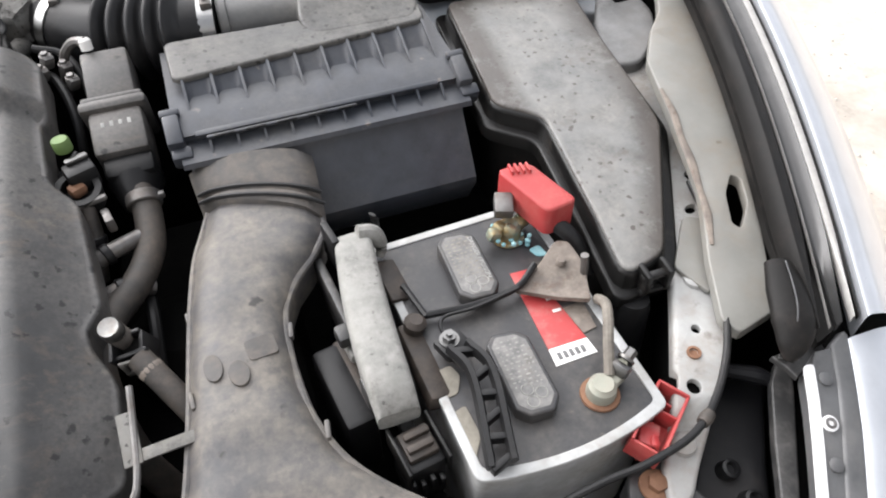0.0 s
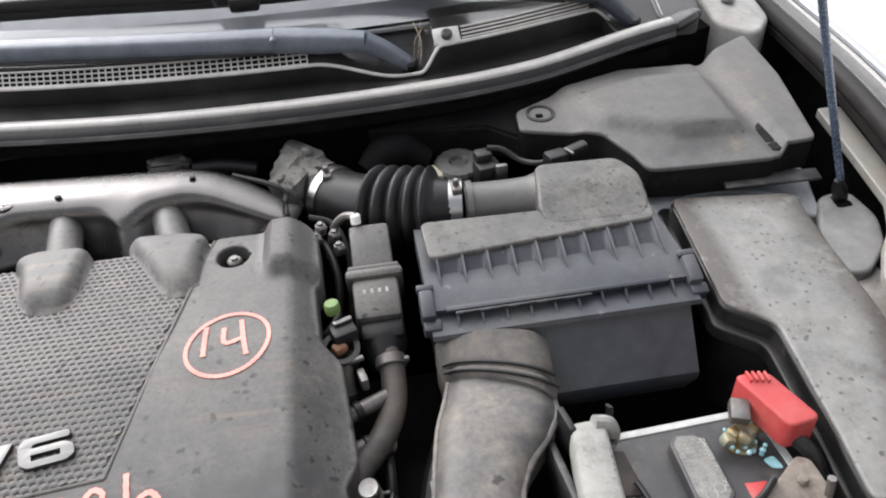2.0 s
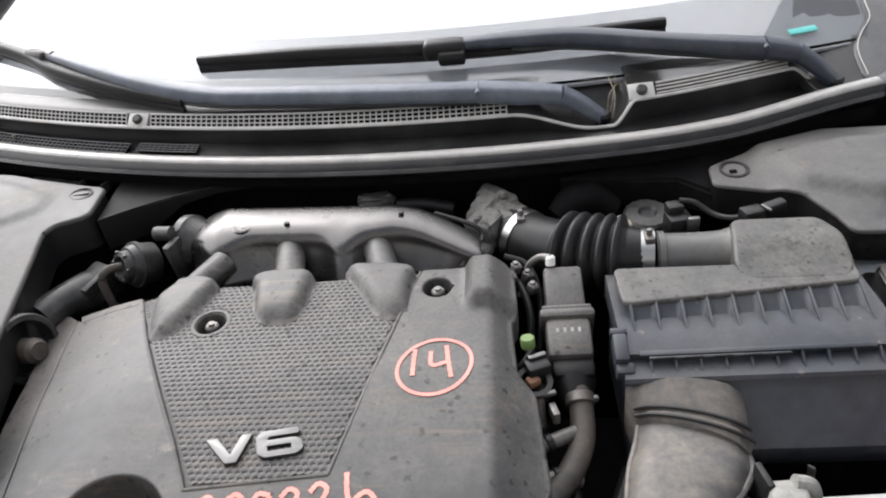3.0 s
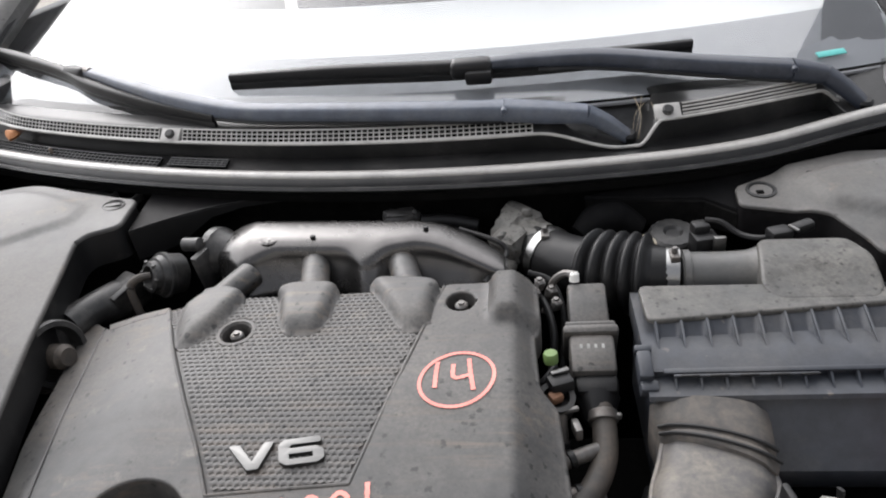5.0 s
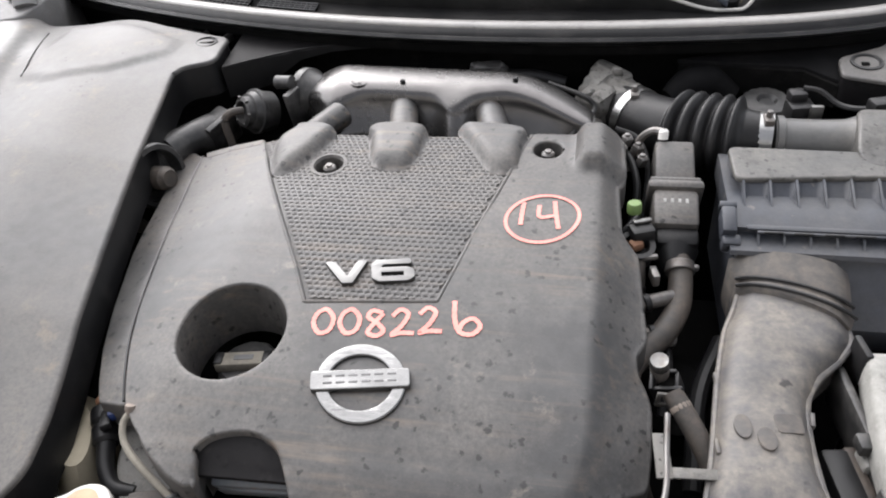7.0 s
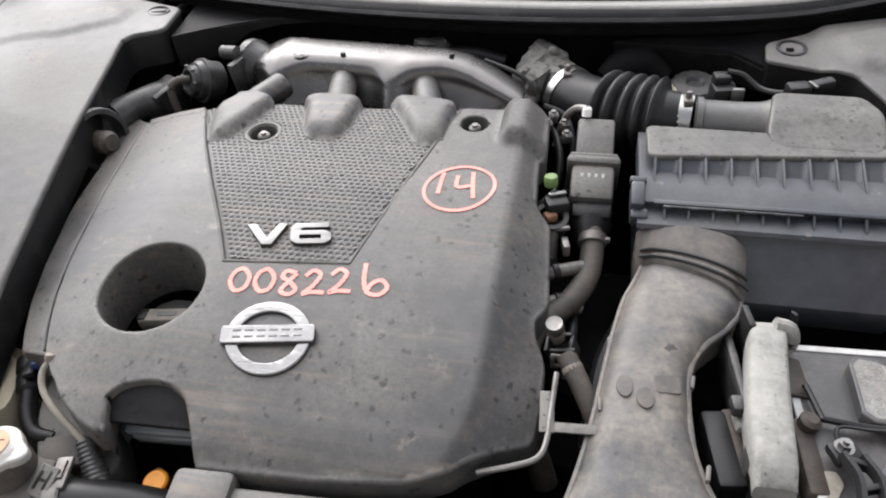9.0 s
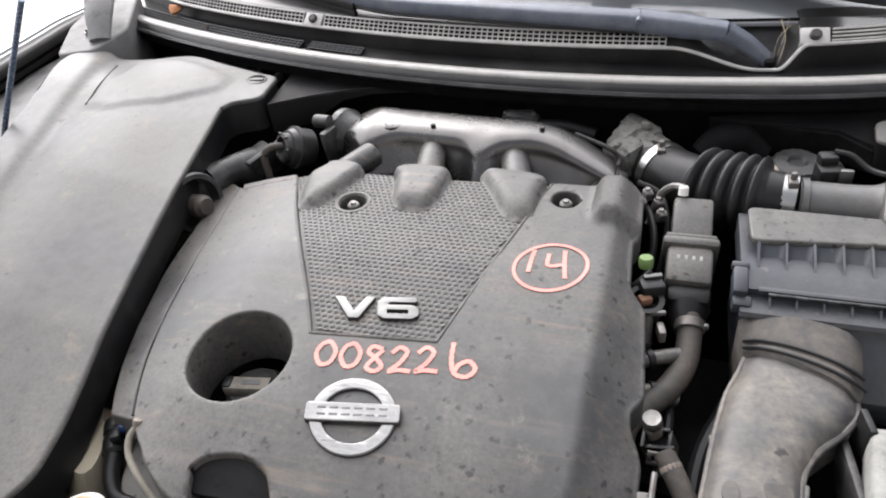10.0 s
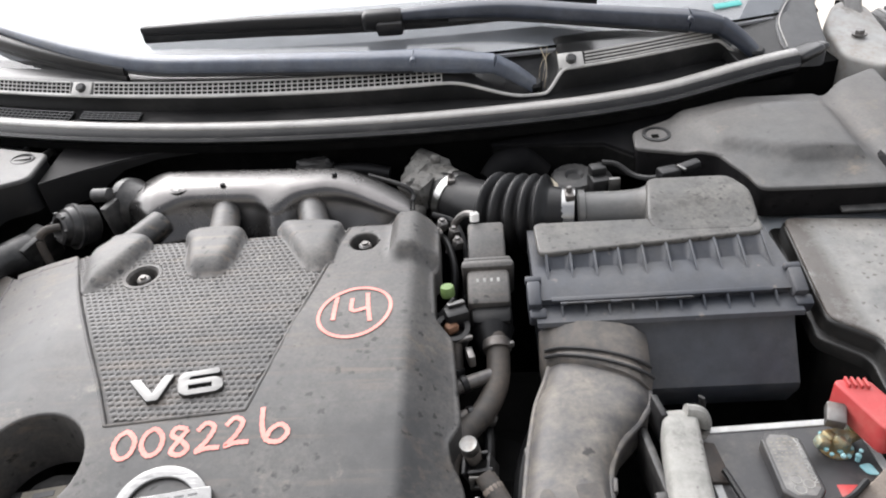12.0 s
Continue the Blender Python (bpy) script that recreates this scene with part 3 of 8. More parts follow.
# ---- engine cover ----
def engine_cover():
    t = thing("engine_cover", (-0.08, 0.13, 0.8), "dusty charcoal plastic engine cover with specks and chrome lettering", "engine cover")
    mesh_poly = [(-0.312, 0.388), (-0.267, 0.299), (-0.221, 0.218), (-0.179, 0.147), (-0.1505, 0.095), (-0.0095, 0.105), (0.061, 0.401)]
    parting = [(-0.414, 0.39), (-0.387, 0.258), (-0.372, 0.175), (-0.354, 0.092), (-0.34, 0.042), (-0.324, 0.004), (-0.309, -0.028)]
    body = parting + [(-0.289, -0.05), (-0.258, -0.077), (-0.231, -0.094), (-0.206, -0.102),
                      (-0.2125, -0.085), (-0.213, -0.067), (-0.197, -0.0545), (-0.165, -0.0485), (-0.136, -0.0555), (-0.119, -0.075), (-0.097, -0.117), (0.02, -0.113), (0.1, -0.105), (0.133, -0.093),
                      (0.1475, -0.0785), (0.1743, -0.0565), (0.203, -0.038), (0.206, -0.006), (0.207, 0.038), (0.203, 0.051), (0.194, 0.066), (0.1915, 0.086), (0.2035, 0.113), (0.195, 0.222), (0.176, 0.24), (0.172, 0.32), (0.18, 0.33), (0.178, 0.396), (0.167, 0.408), (0.112, 0.404),
                      (0.065, 0.404), (-0.0075, 0.107), (-0.1535, 0.092), (-0.182, 0.147), (-0.224, 0.218), (-0.27, 0.299), (-0.3145, 0.389), (-0.36, 0.393)]
    i = body.index((-0.206, -0.102))
    arch = [(p.x, p.y) for p in spline([(x, y, 0) for x, y in body[i:i + 8]], 5)]
    body = soften(body[:i] + arch[:1], 0.007, 3)[:-2] + arch + soften(body[i + 7:] + body[:1], 0.007, 3)[4:-4]
    hole = circle2(-0.222, 0.054, 0.063, 0.061, 40)
    bh2 = circle2(0.0865, 0.3685, 0.0212, 0.021, 32)

    def top(x, y):
        z = cover_z(x, y)
        if x > 0.118 and y > 0.322:
            k = min(1, (x - 0.118) / 0.014) * min(1, (y - 0.322) / 0.02)
            z += 0.017 * k * k * (3 - 2 * k)
        return z

    bm = B()
    plate(bm, body, top, 0.0045, 0.035, [hole, bh2], 0.006, 0.075, 0.003, clean=True)
    part("cover_body", bm, M_COVER, t, angle=38)
    # the strip beyond the parting line
    trim = [(x - 0.0015, y) for x, y in parting] + [(-0.346, -0.022), (-0.358, 0.0), (-0.378, 0.042), (-0.398, 0.102), (-0.422, 0.19), (-0.437, 0.285), (-0.462, 0.416), (-0.452, 0.421)]
    bm = B()
    plate(bm, soften([(x - 0.003, y) for x, y in trim], 0.003, 2), lambda x, y: cover_z(x, y) - 0.005, 0.003, 0.035, step=0.02)
    part("side_trim", bm, M_COVER, t, angle=50)
    bm = B()
    tube(bm, [(x - 0.0035, y, cover_z(x, y) - 0.0022) for x, y in trim[:7]], 0.0017, 6, 6)
    part("parting_groove", bm, M_BLACK, t, "dark parting line")
    bm = B()
    back = [(-0.413, 0.395), (-0.36, 0.397), (-0.3165, 0.393), (-0.3165, 0.381), (-0.36, 0.384), (-0.405, 0.38)]
    plate(bm, back, lambda x, y: cover_z(x, y) + 0.0006, 0.001, 0.03, step=0.03)
    part("rear_lip", bm, M_COVER, t)
    # sunken textured panel
    bh1 = circle2(-0.1945, 0.3245, 0.0195, 0.0195, 32)
    bm = B()
    panel = lambda x, y: cover_z(x, y) - 0.0035  # noqa: E731
    plate(bm, mesh_poly, panel, 0.0005, 0.004, [bh1], 0.02, 0.034, 0.001)
    part("textured_panel", bm, M_COVER, t, "sunken floor of the honeycomb panel")
    bm = B()
    dx, dy = 0.008, 0.00693
    inner = [(-0.309, 0.386), (-0.2645, 0.299), (-0.219, 0.219), (-0.177, 0.148), (-0.149, 0.098), (-0.0115, 0.1075), (0.058, 0.399)]
    for j in range(48):
        for i in range(51):
            x, y = -0.31 + dx * (i + 0.5 * (j % 2)), 0.098 + dy * j
            if not inside(inner, x, y) or math.hypot(x + 0.1945, y - 0.3245) < 0.0235:
                continue
            z = panel(x, y)
            turn = [math.pi / 6 + k * math.pi / 3 for k in range(6)]
            out = [bm.verts.new((x + 0.00462 * math.cos(a), y + 0.00462 * math.sin(a), panel(x + 0.00462 * math.cos(a), y + 0.00462 * math.sin(a)) + 0.0021)) for a in turn]
            rim = [bm.verts.new((x + 0.0031 * math.cos(a), y + 0.0023 * math.sin(a), z + 0.0018)) for a in turn]
            low = [bm.verts.new((x + 0.0021 * math.cos(a), y + 0.0014 * math.sin(a), z + 0.0008)) for a in turn]
            for k in range(6):
                q = (k + 1) % 6
                bm.faces.new((out[k], out[q], rim[q], rim[k]))
                bm.faces.new((rim[k], rim[q], low[q], low[k]))
            bm.faces.new(low)
    part("honeycomb", bm, M_COVER, t, "honeycomb of small round pits", kind="stuff", angle=20)
    bm = B()
    collar = ((0.0245, -0.002), (0.0245, 0.0022), (0.0205, 0.0024), (0.0192, 0.0005), (0.019, -0.02))
    rings(bm, [[(-0.1945 + r * math.cos(a), 0.3245 + r * math.sin(a), panel(-0.1945 + r * math.cos(a), 0.3245 + r * math.sin(a)) + h) for a in (2 * math.pi * k / 36 for k in range(36))] for r, h in collar], caps=False)
    part("bolt_collar", bm, M_COVER, t)
    # rim along the slanting edge of the panel
    bm = B()
    for line in ([(0.063, 0.401), (0.03, 0.262), (-0.0085, 0.106)], [(-0.0085, 0.106), (-0.08, 0.1), (-0.152, 0.0935)], [(-0.152, 0.0935), (-0.1805, 0.147), (-0.2225, 0.218), (-0.2685, 0.299), (-0.3133, 0.388)]):
        tube(bm, [(x, y, cover_z(x, y) - 0.0006) for x, y in line], 0.0021, 8, 8)
    part("panel_rim", bm, M_COVER, t)
    # three cowled bulges at the back edge
    bulges = ([(-0.287, 0.378), (-0.272, 0.399), (-0.232, 0.4045), (-0.203, 0.389), (-0.219, 0.344), (-0.236, 0.31), (-0.251, 0.3), (-0.265, 0.3), (-0.279, 0.335)],
              [(-0.153, 0.381), (-0.151, 0.401), (-0.135, 0.4065), (-0.09, 0.405), (-0.0755, 0.392), (-0.078, 0.352), (-0.088, 0.32), (-0.099, 0.315), (-0.128, 0.317), (-0.1425, 0.34)],
              [(-0.036, 0.405), (-0.0218, 0.4115), (0.03, 0.407), (0.0495, 0.401), (0.0567, 0.384), (0.0522, 0.325), (0.0335, 0.313), (0.018, 0.319), (-0.0095, 0.3645)])
    for outline in bulges:
        sides = [(Vector(p), Vector(q)) for p, q in zip(outline, outline[1:] + outline[:1]) if (p[1] + q[1]) / 2 < 0.389]

        def dome(x, y):
            d = 1.0
            for p, q in sides:
                w = q - p
                u = max(0.0, min(1.0, (Vector((x, y)) - p).dot(w) / w.length_squared))
                d = min(d, (Vector((x, y)) - p - w * u).length / (0.034 if (p.y + q.y) / 2 < 0.325 else 0.0165))
            d = min(1.0, d)
            return cover_z(x, y) - 0.0012 + 0.0135 * (1 - (1 - d) ** 2.2)

        bm = B()
        plate(bm, soften(outline, 0.01, 3), dome, 0.004, 0.03, step=0.006, clean=True)
        part("runner_bulge", bm, M_COVER, t, angle=60)
    # raised lettering
    bm = B()

    def bar(pts, w):
        o = soften(pts, 0.0008, 1)
        plate(bm, o, lambda x, y: cover_z(x, y) + 0.0028, 0.0006, 0.006, step=0.05)

    def sk(u, v):
        # slanted letter axes on the cover
        return (-0.134 + u - 0.28 * v, 0.117 + 0.92 * v + 0.14 * u)

    h = 0.032
    bar([sk(0.0, h), sk(0.011, h), sk(0.0235, 0.0095), sk(0.037, h), sk(0.047, h), sk(0.029, 0), sk(0.018, 0)], 0)
    part("letter_v", bm, M_CHROME, t, "satin chrome letter V")
    bm = B()
    o = [sk(0.057, h), sk(0.095, h), sk(0.095, h - 0.007), sk(0.064, h - 0.007), sk(0.0615, h - 0.012), sk(0.09, h - 0.012), sk(0.097, h - 0.017), sk(0.097, 0.005), sk(0.09, 0), sk(0.058, 0), sk(0.051, 0.005), sk(0.051, h - 0.007)]
    hole6 = [sk(0.061, 0.0065), sk(0.086, 0.0065), sk(0.086, h - 0.0185), sk(0.061, h - 0.0185)]
    plate(bm, soften(o, 0.002, 2), lambda x, y: cover_z(x, y) + 0.0028, 0.0006, 0.006, [hole6], 0.05, 0.006, 0.0005)
    part("digit_six", bm, M_CHROME, t, "satin chrome digit 6")
    # round badge with a plain cross bar
    bm = B()
    cx, cy = -0.066, 0.005
    zf = lambda x, y: cover_z(x, y) + 0.004  # noqa: E731

    def tilted(u, v):
        return (cx + u - 0.24 * v, cy + v + 0.14 * u)

    ring_o = [tilted(0.043 * math.cos(a), 0.0385 * math.sin(a)) for a in (2 * math.pi * k / 48 for k in range(48))]
    ring_i = [tilted(0.0335 * math.cos(a), 0.0295 * math.sin(a)) for a in (2 * math.pi * k / 48 for k in range(48))]
    plate(bm, ring_o, zf, 0.0018, 0.006, [ring_i], 0.012, 0.006, 0.0018)
    badge = part("round_badge", bm, M_BADGE, t, "satin chrome ring badge")
    bm = B()
    plate(bm, soften([tilted(-0.0475, -0.0085), tilted(0.0475, -0.0085), tilted(0.0475, 0.0085), tilted(-0.0475, 0.0085)], 0.002, 2), lambda x, y: cover_z(x, y) + 0.0075, 0.0012, 0.006, step=0.02)
    part("badge_bar", bm, M_BADGE, badge, "plain satin chrome bar")
    for k in range(6):
        bm = B()
        u = -0.0315 + 0.0126 * k
        plate(bm, [tilted(u - 0.0042, -0.0042), tilted(u + 0.0042, -0.0042), tilted(u + 0.0042, -0.0026), tilted(u - 0.0042, -0.0026)], lambda x, y: cover_z(x, y) + 0.0079, 0.0001, 0.0006, step=0.05)
        plate(bm, [tilted(u - 0.0042, 0.0026), tilted(u + 0.0042, 0.0026), tilted(u + 0.0042, 0.0042), tilted(u - 0.0042, 0.0042)], lambda x, y: cover_z(x, y) + 0.0079, 0.0001, 0.0006, step=0.05)
        part("badge_mark", bm, M_INK, badge, "dark worn bars on the badge")
    # recessed panel inside the front arch, coloured darker than the cover
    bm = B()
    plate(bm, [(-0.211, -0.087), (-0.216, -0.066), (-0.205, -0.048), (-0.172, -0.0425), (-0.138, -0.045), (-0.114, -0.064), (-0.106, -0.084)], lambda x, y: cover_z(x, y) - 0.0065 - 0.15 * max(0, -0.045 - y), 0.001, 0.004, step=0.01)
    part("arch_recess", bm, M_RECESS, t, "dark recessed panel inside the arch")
    # black strip put over the arch's inner wall in place of shade
    bm = B()
    edge = [(cx2 + 0.965 * (x - cx2), cy2 + 0.965 * (y - cy2)) for cx2, cy2 in [(-0.165, -0.1)] for x, y in arch]
    rings(bm, [[(x, y, cover_z(x, y) - 0.0035), (x, y, cover_z(x, y) - 0.046), (x * 1.002, y + 0.001, cover_z(x, y) - 0.046), (x * 1.002, y + 0.001, cover_z(x, y) - 0.0035)] for x, y in edge])
    part("arch_wall_shade", bm, M_BLACK, t, "black strip standing in for shade on the arch wall")
    # fixing bolts in their wells
    for x, y in ((-0.1945, 0.3245), (0.0865, 0.3685)):
        bm = B()
        lathe(bm, [(0.0235, 0), (0.0235, 0.003), (0.008, 0.003)], (x, y, cover_z(x, y) - 0.036))
        part("bolt_well", bm, M_BLACK, t)
        bm = B()
        lathe(bm, [(0.0085, 0), (0.0085, 0.014), (0.0065, 0.016)], (x, y, cover_z(x, y) - 0.0205))
        lathe(bm, [(0.0045, 0.014), (0.0045, 0.0185), (0.003, 0.0185)], (x, y, cover_z(x, y) - 0.0205), seg=6)
        part("bolt", bm, M_ZINC, t, "dull steel bolt with a plastic collar")
    # numbers written by hand with a paint marker

    def glyph(u0, v0, s, paths, name, w=0.0049):
        bm = B()
        for pts in paths:
            ribbon(bm, [(u0 + s * a - 0.25 * s * b, v0 + s * b + 0.12 * s * a) for a, b in pts], w, cover_z)
        part(name, bm, M_MARKER, t, "salmon paint-marker digit")

    zero = [[(0.5, 1), (0.2, 0.85), (0.05, 0.45), (0.25, 0.05), (0.6, 0.15), (0.75, 0.6), (0.55, 0.95), (0.35, 0.98)]]
    two = [[(0.05, 0.75), (0.35, 1.0), (0.6, 0.8), (0.35, 0.35), (0.0, 0.02), (0.3, 0.08), (0.75, 0.05)]]
    eight = [[(0.65, 0.9), (0.3, 1.0), (0.15, 0.75), (0.45, 0.5), (0.65, 0.2), (0.4, 0.0), (0.12, 0.15), (0.35, 0.5), (0.68, 0.88)]]
    six = [[(0.15, 1.35), (0.08, 0.6), (0.2, 0.1), (0.6, 0.0), (0.9, 0.3), (0.7, 0.6), (0.35, 0.45), (0.2, 0.2)]]
    for k, (g, u) in enumerate(((zero, -0.131), (zero, -0.103), (eight, -0.075), (two, -0.047), (two, -0.019), (six, 0.016))):
        glyph(u, 0.051 + 0.1 * (u + 0.136) + (0.002, 0.0015, -0.001, 0.0, 0.002, 0.0)[k], 0.03, g, "painted_digit")
    glyph(0.068, 0.211, 0.05, [[(0.22, 0.95), (0.12, 0.6), (0.02, 0.2)]], "painted_digit")
    glyph(0.089, 0.215, 0.04, [[(0.15, 1.0), (0.08, 0.5), (0.55, 0.55)], [(0.62, 1.15), (0.55, 0.6), (0.5, 0.0)]], "painted_digit")
    bm = B()
    ribbon(bm, [(0.09 + 0.041 * math.cos(a) * (1 + 0.02 * math.sin(2 * a)), 0.2345 + 0.039 * math.sin(a) + 0.1 * 0.04 * math.cos(a)) for a in (1.9 + 2 * math.pi * 1.04 * k / 18 for k in range(19))], 0.0042, cover_z)
    part("painted_ring", bm, M_MARKER, t, "salmon paint-marker circle")


engine_cover()


def oil_filler():
    t = thing("oil_filler", (-0.2, 0.06, 0.8), "grey plastic oil filler cap inside the cover opening", "oil cap")
    bm = B()
    lathe(bm, [(0.045, 0), (0.045, 0.01), (0.03, 0.014), (0.03, 0.03)], (-0.226, 0.066, 0.786))
    part("filler_neck", bm, M_BLACK, t)
    bm = B()
    lathe(bm, [(0.031, 0.0), (0.034, 0.004), (0.034, 0.016), (0.03, 0.02)], (-0.226, 0.066, 0.806), lobes=10, depth=0.02, seg=40)
    cap = part("cap", bm, M_CAPBLACK, t)
    bm = B()
    rbox(bm, (-0.226, 0.062, 0.8300), (0.066, 0.02, 0.014), 0.003, (0, 0, 10))
    part("grip_bar", bm, M_MUD, cap, "faded grey grip bar")
    bm = B()
    rbox(bm, (-0.226, 0.062, 0.8375), (0.022, 0.007, 0.001), 0.0004, (0, 0, 10))
    part("symbol", bm, M_INK, cap)
    for dx in (-0.028, 0.026):
        bm = B()
        rbox(bm, (-0.226 + dx, 0.062 + dx * 0.17, 0.8350), (0.01, 0.017, 0.008), 0.002, (0, 0, 10))
        part("grip_slot", bm, M_BLACK, cap)


oil_filler()


# ---- inlet plenum ----
def plenum():
    t = thing("inlet_plenum", (-0.08, 0.49, 0.86), "satin grey metal inlet plenum with three runners", "inlet manifold")
    bm = B()
    loops = []
    n = 84
    for k in range(n + 1):
        s = k / n
        x = -0.297 + 0.44 * s
        ridge = max(math.exp(-((x - c) / w) ** 2) for c, w in ((-0.232, 0.03), (-0.05, 0.021)))
        ends = min(1.0, s / 0.1) ** 0.5 * min(1.0, (1 - s) / 0.2) ** 0.6
        fall = max(0.0, s - 0.7) / 0.3
        front = (0.046 + 0.022 * ridge - 0.013 * math.exp(-((x - 0.04) / 0.05) ** 2)) * (0.6 + 0.4 * ends)
        rear = 0.034 * (0.5 + 0.5 * ends)
        up = 0.031 * (0.5 + 0.5 * ends) * (1 - 0.35 * fall)
        down = 0.055
        cy = 0.534 - 0.09 * (x + 0.235) - 0.03 * fall * fall
        cz = 0.927 - 0.018 * fall * fall - 0.016 * max(0.0, 0.14 - s) / 0.14
        loop = []
        for m in range(40):
            a = 2 * math.pi * m / 40
            ca, sa = math.cos(a), math.sin(a)
            ry, rz = (rear if ca > 0 else front), (up if sa > 0 else down)
            # boxy over the ports, sloping on the ridges between them
            ex = 0.46 + (0.16 + 0.4 * ridge if ca < 0 and sa > 0 else 0.0)
            py, pz = cy + ry * math.copysign(abs(ca) ** ex, ca), cz + rz * math.copysign(abs(sa) ** ex, sa)
            # the lower front reaches towards the runners
            if ca < 0:
                py -= 0.034 * ease((cz + 0.006 - pz) / 0.045) * min(1.0, s / 0.08, (1 - s) / 0.12)
            loop.append((x, py, pz))
        loops.append(loop)
    rings(bm, loops)
    part("plenum_body", bm, M_PLENUM, t, angle=70)
    for a, b in (((-0.255, 0.385, 0.916), (-0.22, 0.46, 0.924)), ((-0.112, 0.395, 0.918), (-0.131, 0.49, 0.924)), ((0.02, 0.395, 0.918), (-0.008, 0.488, 0.924))):
        bm = B()
        m = ((a[0] + b[0]) / 2, (a[1] + b[1]) / 2, (a[2] + b[2]) / 2 + 0.002)
        tube(bm, [a, m, b], [0.0215, 0.02, 0.0205], 20, 8, flat=0.9)
        part("runner", bm, M_COVER, t, "dusty grey plastic runner", angle=70)
    for x, y in ((-0.1325, 0.4953), (0.03, 0.505)):
        bm = B()
        lathe(bm, [(0.004, 0), (0.004, 0.003), (0.003, 0.004)], (x, y + 0.004, 0.9565), (0, 0, 1), 12)
        part("bolt", bm, M_BLACK, t)
    bm = B()
    lathe(bm, [(0.0135, -0.003), (0.0135, 0.001), (0.012, 0.0016), (0.0105, 0.0008), (0.0035, 0.0008), (0.003, 0.0018)], (-0.199, 0.503, 0.9543), (0, -0.05, 1), 28)
    part("cast_boss", bm, M_PLENUM, t)
    bm = B()
    lathe(bm, [(0.025, -0.012), (0.038, -0.011), (0.041, -0.008), (0.041, 0.004), (0.037, 0.008), (0.03, 0.03)], (-0.297, 0.538, 0.915), (1, -0.3, 0.05), 32)
    part("end_flange", bm, M_CAPBLACK, t, "dark dusty end flange")
    bm = B()
    rbox(bm, (-0.306, 0.5, 0.908), (0.012, 0.03, 0.07), 0.003, (8, 0, -20))
    part("flange_plate", bm, M_CAPBLACK, t, "dusty flange plate")
    for y, z in ((0.512, 0.948),):
        bm = B()
        lathe(bm, [(0.007, -0.016), (0.0105, -0.014), (0.0105, 0.014), (0.006, 0.016)], (-0.322 + 0.3 * (0.512 - y), y, z), (1, -0.25, 0.1), 18)
        rbox(bm, (-0.309 + 0.3 * (0.512 - y), y + 0.006, z - 0.006), (0.016, 0.014, 0.02), 0.004)
        part("flange_lug", bm, M_CAPBLACK, t, "dusty bolt lug")
    # vacuum actuator
    bm = B()
    lathe(bm, [(0.02, -0.04), (0.03, -0.034), (0.032, -0.012), (0.035, -0.01), (0.035, -0.004), (0.031, -0.003), (0.028, 0.006), (0.024, 0.007), (0.023, 0.016), (0.017, 0.018), (0.015, 0.008), (0.006, 0.006)], (-0.382, 0.498, 0.905), (-0.55, -0.75, 0.35), 32)
    act = part("vacuum_actuator", bm, M_CAPBLACK, t, "round black vacuum actuator")
    bm = B()
    tube(bm, [(-0.388, 0.484, 0.914), (-0.402, 0.471, 0.917), (-0.411, 0.462, 0.905), (-0.405, 0.455, 0.865), (-0.395, 0.445, 0.825)], 0.006, 10)
    part("vacuum_pipe", bm, M_HOSE, act)
    bm = B()
    for k in range(6):
        a = k * 1.047
        rbox(bm, Vector((-0.3905, 0.4864, 0.9104)) + 0.021 * (math.cos(a) * Vector((0.806, -0.591, 0.0)) + math.sin(a) * Vector((0.207, 0.282, 0.937))), (0.006, 0.005, 0.008), 0.0015)
    part("retaining_lug", bm, M_CAPBLACK, act)
    bm = B()
    tube(bm, [(-0.405, 0.455, 0.865), (-0.395, 0.445, 0.825)], 0.007, 10, 2)
    part("vacuum_pipe", bm, M_HOSE, act)
    bm = B()
    tube(bm, [(0.0743, 0.535, 0.9396), (0.128, 0.51, 0.9312), (0.1415, 0.497, 0.9191), (0.1312, 0.475, 0.9143), (0.1119, 0.435, 0.9107)], 0.0035, 8)
    part("vacuum_line", bm, M_RUBBER, t)
    bm = B()
    rbox(bm, (-0.025, 0.612, 0.915), (0.06, 0.03, 0.04), 0.012)
    bmesh.ops.subdivide_edges(bm, edges=bm.edges[:], cuts=2, use_grid_fill=True)
    bm.normal_update()
    for v in bm.verts:
        v.co += v.normal * 0.006 * noise.noise(v.co * 120)
    part("rear_casting", bm, M_CAPBLACK, t, "dirty casting behind the plenum")
    bm = B()
    tube(bm, [(0.008, 0.61, 0.914), (0.05, 0.61, 0.913), (0.095, 0.606, 0.904)], 0.011, 12)
    part("rear_hose", bm, M_RUBBER, t, "short black hose")


plenum()


